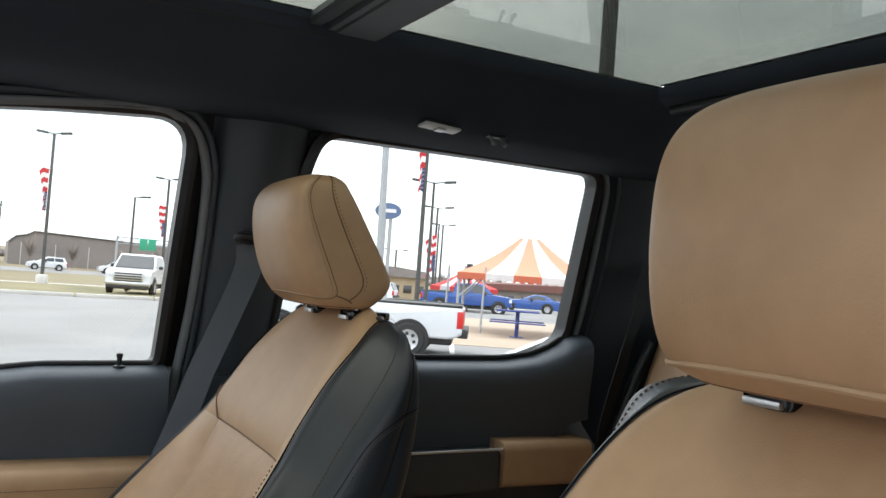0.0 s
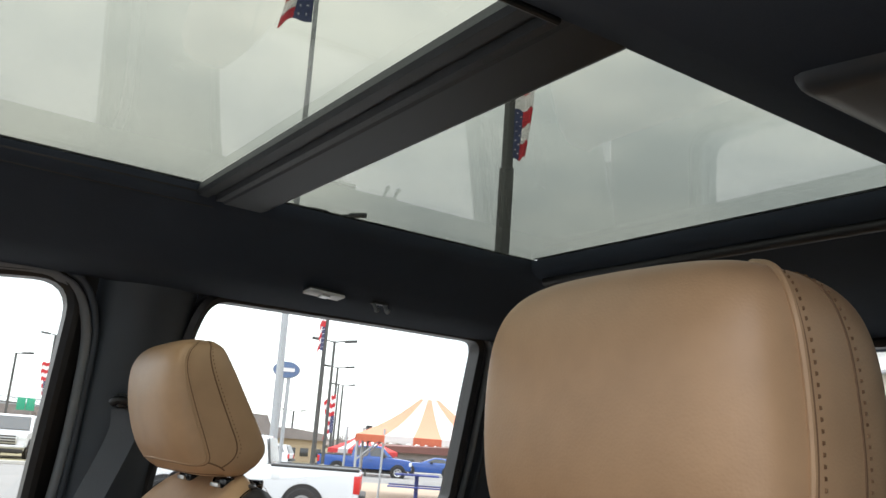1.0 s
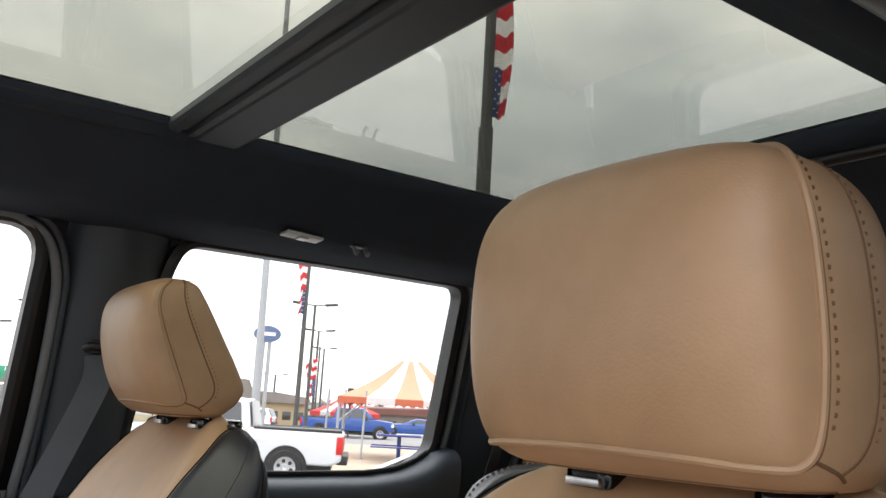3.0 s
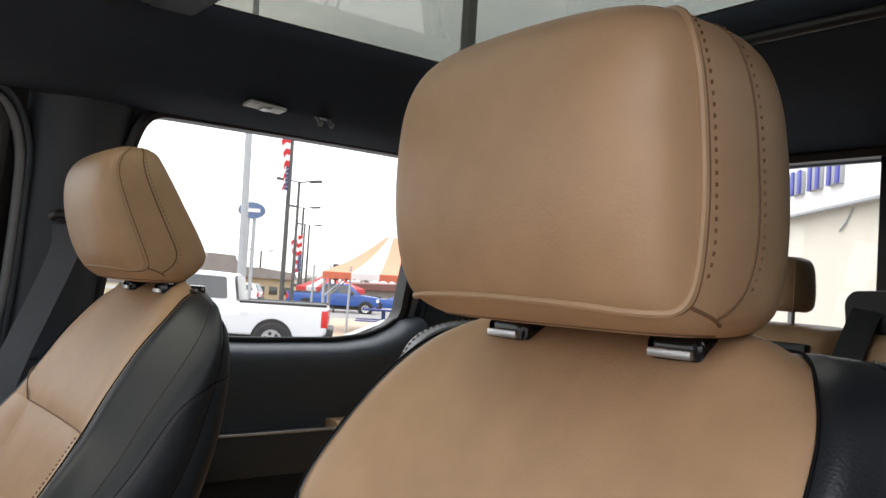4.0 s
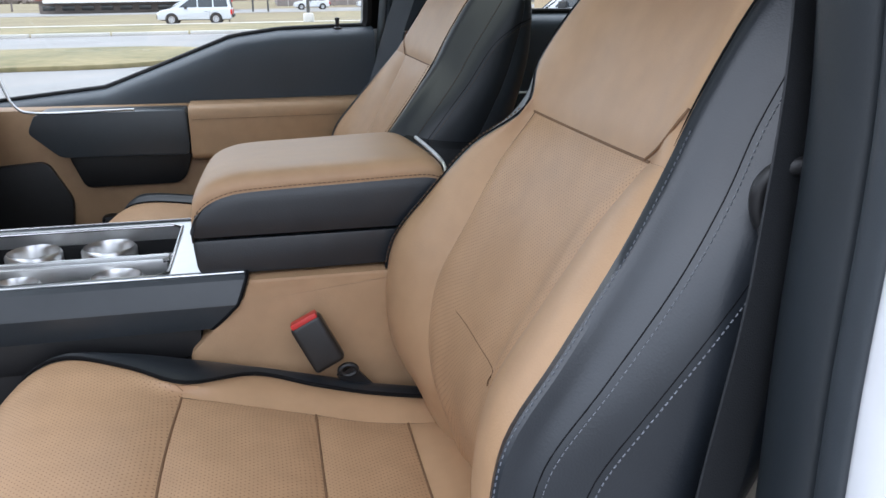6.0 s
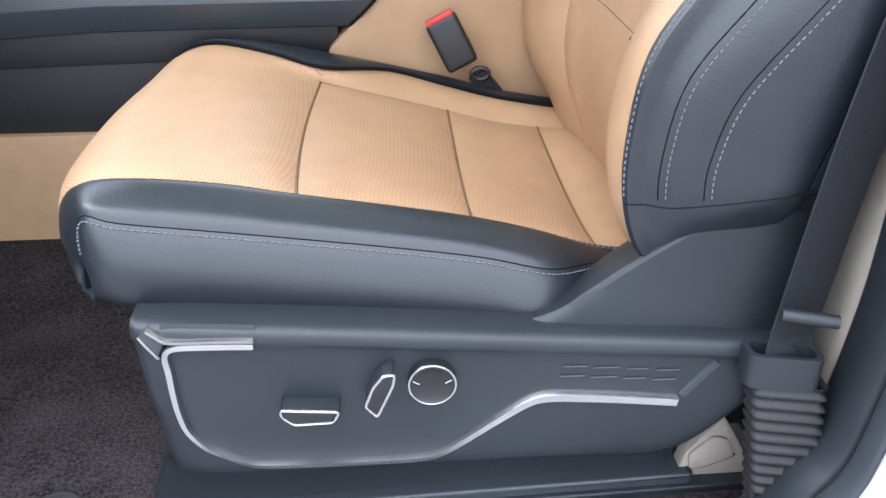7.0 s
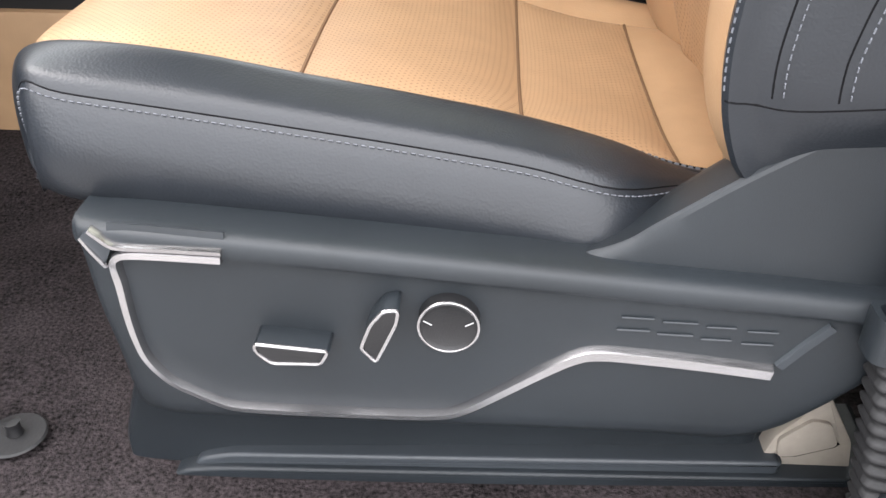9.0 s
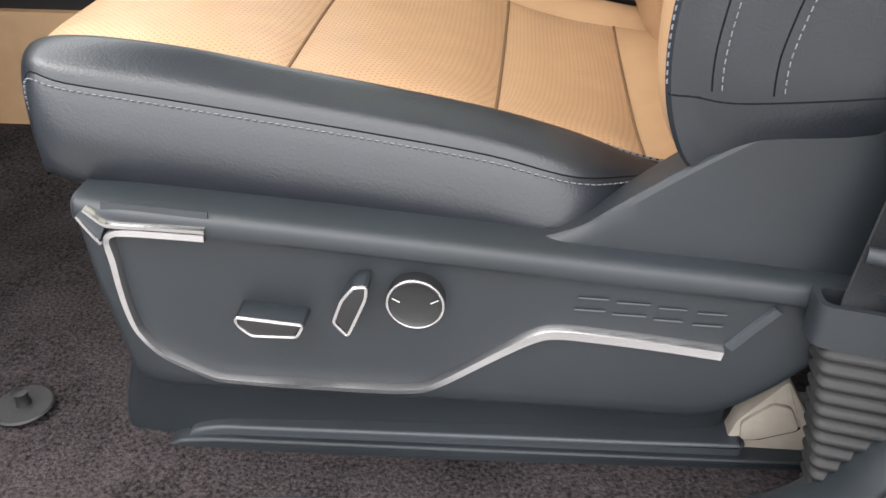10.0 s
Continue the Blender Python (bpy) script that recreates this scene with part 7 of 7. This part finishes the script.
near_pole = thing("banner_pole", (6.86, 8.30, -0.66), "stout dark square light pole close to the truck", "light pole", "lot light poles")
part("shaft", block(6.80, 6.92, 8.24, 8.36, -0.66, 9.6, 0.012), POLE_DARK, near_pole)
part("sleeve", block(6.785, 6.935, 8.225, 8.375, -0.10, 4.86, 0.012), POLE_DARK, near_pole)
part("footing", lathe([(0.30, -0.66), (0.30, -0.15), (0.26, -0.10), (0.08, -0.10)], (6.86, 8.30, 0), k=20), KERB, near_pole)
flag((6.90, 8.24, 6.75), 0.30, 1.75, (0.75, -0.66), "striped flag with white stars on a stout pole", rows=7, canton=0.42, seed=6)

flagpole = thing("flag_pole", (9.85, 22.1, -0.66), "tall pale grey flag pole", "flag pole")
part("shaft", tube([(9.88, 22.08, -0.66), (9.62, 22.22, 18.5)], [0.115, 0.06], 16), POLE_WHITE, flagpole)
part("ball", lathe([(0.0, 18.45), (0.10, 18.5), (0.14, 18.6), (0.10, 18.7), (0.0, 18.74)], (9.62, 22.22, 0), k=16), SATIN, flagpole)
part("footing", lathe([(0.35, -0.66), (0.35, -0.5), (0.12, -0.45)], (9.88, 22.08, 0), k=20), KERB, flagpole)
flag((9.60, 22.22, 17.3), 1.7, 3.7, (-0.93, 0.37), "large faded striped flag flying from a tall pole", seed=7)

oval = thing("oval_pylon_sign", (18.1, 40.3, gz(40.3)), "blue oval pylon sign with white rim on twin poles", "pylon sign")
om = Matrix.Translation((18.15, 40.24, 4.22)) @ Matrix.Rotation(radians(-24), 4, "Z")
for sc, th, mt, nm in ((1.0, 0.10, POLE_WHITE, "rim"), (0.93, 0.14, SIGN_BLUE, "face")):
    part(nm, moved(prism([(0.70 * sc * math.cos(a), 0.43 * sc * math.sin(a)) for a in np.linspace(0, 2 * math.pi, 40, endpoint=False)], "y", -th, th), om), mt, oval, "white rim" if nm == "rim" else "blue oval face")
part("emblem_bar", moved(block(-0.42, 0.42, -0.155, -0.135, -0.09, 0.10, 0.04), om), FLAG_WHITE, oval, "plain white emblem bar")
for k in (-0.16, 0.16):
    part("post", tube([(18.15 + k * 0.9, 40.24 - k * 0.4, gz(40)), (18.15 + k * 0.9, 40.24 - k * 0.4, 3.85)], 0.10, 12), POLE_WHITE, oval)

no_entry = thing("red_road_sign", (-2.4, 64.0, gz(64)), "red and white round road sign on a thin post", "road sign")
part("post", tube([(-2.4, 64.0, gz(64)), (-2.4, 64.0, 1.35)], 0.04, 8), POLE_DARK, no_entry)
part("face", lathe([(0.0, 63.96), (0.44, 63.96), (0.44, 63.93), (0.0, 63.93)], (-2.4, 0, 0.95), "y", 24), SIGN_RED, no_entry)
part("bar", block(-2.72, -2.08, 63.915, 63.929, 0.87, 1.03), FLAG_WHITE, no_entry, smooth=False)
part("plate", block(-2.72, -2.08, 63.93, 63.96, 0.0, 0.42, 0.01), SIGN_RED, no_entry)
gantry = thing("sign_gantry", (16.5, 108.0, gz(108)), "steel truss gantry with two green road signs", "sign gantry")
for x in (13.4, 24.0):
    part("post", tube([(x, 108.2, gz(108)), (x, 108.2, 3.1)], 0.14, 8), POLE_WHITE, gantry)
for z in (2.2, 2.95):
    part("chord", tube([(13.4, 108.2, z), (24.0, 108.2, z - 0.15)], 0.07, 6), POLE_WHITE, gantry)
for k in range(10):
    part("brace", tube([(13.4 + k * 1.06, 108.2, 2.2 if k % 2 else 2.92), (14.46 + k * 1.06, 108.2, 2.85 if k % 2 else 2.15)], 0.045, 6), POLE_WHITE, gantry)
for x in (15.95, 16.95):
    part("sign_panel", block(x, x + 0.9, 107.9, 108.0, 1.55, 2.95, 0.02), SIGN_GREEN, gantry, "green road sign")

# ---- tent, marquee, picnic table ----
def pavilion(name, c, u, v, hw, hd, eave, peak, panels, mats, label, category, valance=0.28, posts=True, flat_top=0.15):
    t = thing(name, (c[0], c[1], gz(c[1])), label, category)
    c = np.array((c[0], c[1], 0.0))
    u, v = np.array((*u, 0.0)), np.array((*v, 0.0))
    up = np.array((0, 0, 1.0))
    for side, (a, b, L, D) in enumerate(((u, v, hw, hd), (v, u, hd, hw))):
        for sg in (-1, 1):
            for k in range(panels):
                m0, m1 = -1 + 2 * k / panels, -1 + 2 * (k + 1) / panels
                rows = []
                for f in np.linspace(0, 1, 7):
                    g = 1 - f * (1 - flat_top)
                    sag = -0.10 * math.sin(math.pi * f) * (peak - eave)
                    rows.append([c + sg * b * D * g + a * L * g * m + up * (eave + (peak - eave) * f + sag) for m in np.linspace(m0, m1, 4)])
                part("roof_panel", sheet(np.array(rows)), mats[k % 2], t, "canvas roof panel")
                va = [[c + sg * b * (D + 0.02) + a * L * m + up * (eave - valance * q * (1 - 0.25 * abs(math.sin(3 * math.pi * (m - m0) / (m1 - m0)))))for m in np.linspace(m0, m1, 13)] for q in (0, 0.5, 1)]
                part("valance", sheet(np.array(va)), {ORANGE_LIT: VALANCE_ORANGE}.get(mats[k % 2], mats[k % 2]), t, "scalloped valance")
    if posts:
        for a_ in (-1, 1):
            for b_ in (-1, 1):
                q = c + u * hw * a_ * 0.98 + v * hd * b_ * 0.98
                part("post", tube([(q[0], q[1], gz(q[1])), (q[0], q[1], eave)], 0.04, 10), POLE_WHITE, t, "white steel post")
                for sgn, w_ in ((a_, u), (b_, v)):
                    part("brace", tube([q + up * (eave - 0.75), q - w_ * sgn * 0.75 + up * (eave - 0.05)], 0.025, 8), POLE_WHITE, t)
    return t


pavilion("canopy_tent", (14.9, 21.9), (0.84, -0.54), (0.54, 0.84), 2.1, 1.6, 1.16, 2.36, 5, (ORANGE_LIT, CANVAS_WHITE), "orange and white striped canopy tent beside the picnic table", "canopy tent", 0.24, flat_top=0.14)
pavilion("striped_marquee", (27.0, 47.2), (0.87, -0.49), (0.49, 0.87), 2.1, 2.0, 0.42, 1.30, 7, (CANVAS_RED, CANVAS_WHITE), "low red and white striped marquee behind the cars", "marquee", 0.3)
for k, (px, py) in enumerate(((12.62, 21.95), (12.25, 22.3), (12.95, 21.3))):
    solid("tent_pole", tube([(px, py, gz(py)), (px + 0.05, py, 1.35)], 0.035, 10), POLE_WHITE, "slim white steel tent pole", "tent pole", "tent poles")

tbl = thing("picnic_table", (13.5, 20.15, -0.63), "blue coated steel pedestal picnic table with benches", "picnic table")
ta = math.atan2(-0.54, 0.84)
tm = Matrix.Translation((13.5, 20.15, -0.63)) @ Matrix.Rotation(ta, 4, "Z")
part("pedestal", moved(tube([(0, 0, 0.0), (0, 0, 0.74)], 0.06, 12), tm), TABLE_BLUE, tbl)
part("tabletop", moved(block(-0.62, 0.62, -0.38, 0.38, 0.735, 0.775, 0.012), tm), TABLE_BLUE, tbl)
for sgn in (-1, 1):
    part("bench", moved(block(-0.80, 0.80, *sorted((sgn * 0.50, sgn * 0.78)), 0.425, 0.460, 0.012), tm), TABLE_BLUE, tbl)
    part("bench_arm", moved(tube([(0, 0, 0.30), (0, sgn * 0.64, 0.42)], 0.03, 8), tm), TABLE_BLUE, tbl)
part("foot_plate", moved(block(-0.2, 0.2, -0.2, 0.2, 0.0, 0.02, 0.004), tm), TABLE_BLUE, tbl)

# ---- buildings ----
def shed(name, x0, x1, y, depth, wall_h, roof, wall_mat, roof_mat, label, category="building", bays=8):
    z0 = gz(y)
    b = thing(name, ((x0 + x1) / 2, y, z0), label, category)
    part("wall", block(x0, x1, y, y + depth, z0, z0 + wall_h), wall_mat, b, smooth=False)
    part("roof", prism([(x0 - 0.4, z0 + wall_h), (x1 + 0.4, z0 + wall_h), *[(p, z0 + q) for p, q in roof]], "y", y - 0.5, y + depth + 0.5), roof_mat, b, smooth=False)
    for k in range(bays):
        cx = x0 + (x1 - x0) * (k + 0.5) / bays
        w = (x1 - x0) / bays * 0.32
        part("window", block(cx - w, cx + w, y - 0.06, y + 0.02, z0 + wall_h * 0.25, z0 + wall_h * 0.62, 0.02), DARK_GLASS, b, "dark window")
    return b


wh = thing("grey_warehouse", (22.0, 138.0, gz(138)), "long pale grey metal warehouse with a low off-centre gable", "building")
gab = [(2.4, 0.0), (48.6, 0.0), (48.6, 3.25), (24.6, 4.15), (5.6, 4.95), (5.0, 4.45), (3.3, 4.1), (2.4, 3.2)]
part("wall", prism([(x, gz(138) + z) for x, z in gab], "y", 138.0, 160.0), GREY_WALL, wh, "pale grey metal wall", smooth=False)
part("roof_edge", tube([(x, 137.9, gz(138) + z) for x, z in gab[2:]], 0.12, 6), POLE_DARK, wh, "dark roof edge")
for k in range(9):
    part("wall_rib", block(4.0 + k * 4.6, 4.12 + k * 4.6, 137.9, 138.0, gz(138), gz(138) + 3.2), KERB, wh)
part("loading_door", block(26.0, 29.0, 137.93, 138.0, gz(138), gz(138) + 2.2), POLE_DARK, wh)

# thin utility poles beyond the road
for px, zt in ((-5.3, 4.5), (-1.05, 3.3), (0.7, 5.8)):
    up_ = thing("utility_pole", (px, 105.0, gz(105)), "thin wooden utility pole across the road", "utility pole", "utility poles")
    part("post", tube([(px, 105.0, gz(105)), (px, 105.0, zt)], [0.11, 0.075], 8), POLE_DARK, up_)
    part("crossarm", block(px - 0.35, px + 0.35, 104.94, 105.06, zt - 0.5, zt - 0.42, 0.01), POLE_DARK, up_)
shed("red_roof_store", -26.0, -4.0, 112.0, 12, 1.5, [(-4.5, 2.5), (-9.0, 2.65), (-10, 3.1), (-11, 2.65), (-25, 2.6)], BARK, ROOF_RED, "low store with a red-brown roof and white canopy", bays=10)
solid("store_canopy", block(-25.0, -5.0, 109.6, 112.2, gz(110) + 1.25, gz(110) + 1.6, 0.05), WHITE_PANEL, "white flat canopy along the store front", "canopy")
shed("tan_hotel", 29.5, 43.0, 84.0, 9, 2.3, [(43, 3.0), (39, 3.4), (36.5, 3.4), (36, 4.5), (33, 4.6), (32.6, 3.6), (30, 3.4)], TAN_WALL, GREY_WALL, "tan roadside hotel with a dark roof", bays=9)
shed("brown_shop", 47.0, 75.0, 80.0, 9, 1.7, [(75, 2.2), (60, 2.6), (48, 2.3)], GREY_WALL, ROOF_RED, "long brown shop row beyond the cars", bays=10)
tower = thing("traffic_signal", (24.9, 43.0, gz(43)), "dark traffic signal head on a post", "traffic signal")
part("post", tube([(24.9, 43.0, gz(43)), (24.9, 43.0, 0.9)], 0.06, 8), POLE_DARK, tower)
part("head", block(24.75, 25.05, 42.85, 43.15, 0.9, 1.85, 0.04), DARK_TRIM, tower)

# dealership wall seen through the back window
dealer = thing("dealership_building", (18.0, 10.1, -0.66), "cream painted brick building with a white fascia and blue letter blocks", "building")
du = np.array((0.622, 0.783))
dn = np.array((0.783, -0.622))
dm = Matrix(((du[0], dn[0], 0, 15.84), (du[1], dn[1], 0, 7.32), (0, 0, 1, 0), (0, 0, 0, 1)))
part("wall", moved(block(-6, 34, 0.12, 6.0, -0.66, 3.06), dm), CREAM_BRICK, dealer, "cream painted brick wall", smooth=False)
part("fascia", moved(block(-6.2, 34, -0.10, 6.0, 3.06, 5.6, 0.03), dm), WHITE_PANEL, dealer, "white panel fascia", smooth=False)
part("fascia_lip", moved(block(-6.2, 34, -0.13, 0.0, 3.0, 3.06, 0.01), dm), POLE_WHITE, dealer)
for k, s_ in enumerate((1.05, 2.03, 3.0, 3.9, 5.4, 6.4, 7.4, 8.5, 9.6, 10.7)):
    lt = part("letter_return", moved(block(s_ - 0.30, s_ + 0.34, -0.20, -0.10, 3.46, 3.98, 0.02), dm), POLE_WHITE, dealer, "white letter side")
    for q in ((-0.30, -0.12), (0.10, 0.28)):
        part("letter_face", moved(block(s_ + q[0], s_ + q[1], -0.235, -0.20, 3.46, 4.0, 0.015), dm), LETTER_BLUE, lt, "plain blue bar")
part("conduit", moved(tube([(0.75, 0.09, 2.98), (1.05, 0.09, 2.70), (1.3, 0.08, 2.55)], 0.02, 6), dm), POLE_WHITE, dealer)

# far bare trees along the horizon
def bare_tree(x, y, h, seed):
    rnd = random.Random(seed)
    t = thing("bare_tree", (x, y, gz(y)), "leafless winter tree far off", "tree", "far bare trees")
    base = np.array((x, y, gz(y)))
    part("trunk", tube([base, base + np.array((0.1, 0, h * 0.45))], [0.16, 0.09], 7), BARK, t)
    twigs = []
    for k in range(46):
        a, l, s0 = rnd.random() * 6.28, h * (0.25 + 0.35 * rnd.random()), h * (0.22 + 0.25 * rnd.random())
        p0 = base + np.array((0, 0, s0))
        p1 = p0 + np.array((math.cos(a) * l * 0.35, math.sin(a) * l * 0.35, l * 0.6))
        p2 = p1 + np.array((math.cos(a + 0.5) * l * 0.3, math.sin(a + 0.5) * l * 0.3, l * 0.4))
        twigs.append(tube([p0, p1, p2], [0.05, 0.03, 0.012], 4, caps=False))
    tagged(part("crown", join(*twigs), BARK, t), kind="stuff")


rt = random.Random(11)
for k in range(26):
    xx = -45 + k * 5.4 + rt.random() * 3
    bare_tree(xx, 126 + rt.random() * 8 if xx < 32 else 95 + rt.random() * 20, 3.2 + rt.random() * 2.2, k)
hedge = []
for k in range(420):
    xx, hh = -260 + k * 1.5 + rt.random() * 2, 1.5 + rt.random() * 1.1
    yy_ = 215 + rt.random() * 10
    hedge.append(tube([(xx, yy_, gz(yy_)), (xx + 0.4, yy_, gz(yy_) + hh * 0.35), (xx + 0.2, yy_, gz(yy_) + hh * 0.75), (xx + 0.1, yy_, gz(yy_) + hh)], [1.2, 1.5, 1.1, 0.2], 7))
solid("far_woods", join(*hedge), BARK, "low brown winter woods along the horizon", "woods", kind="stuff")
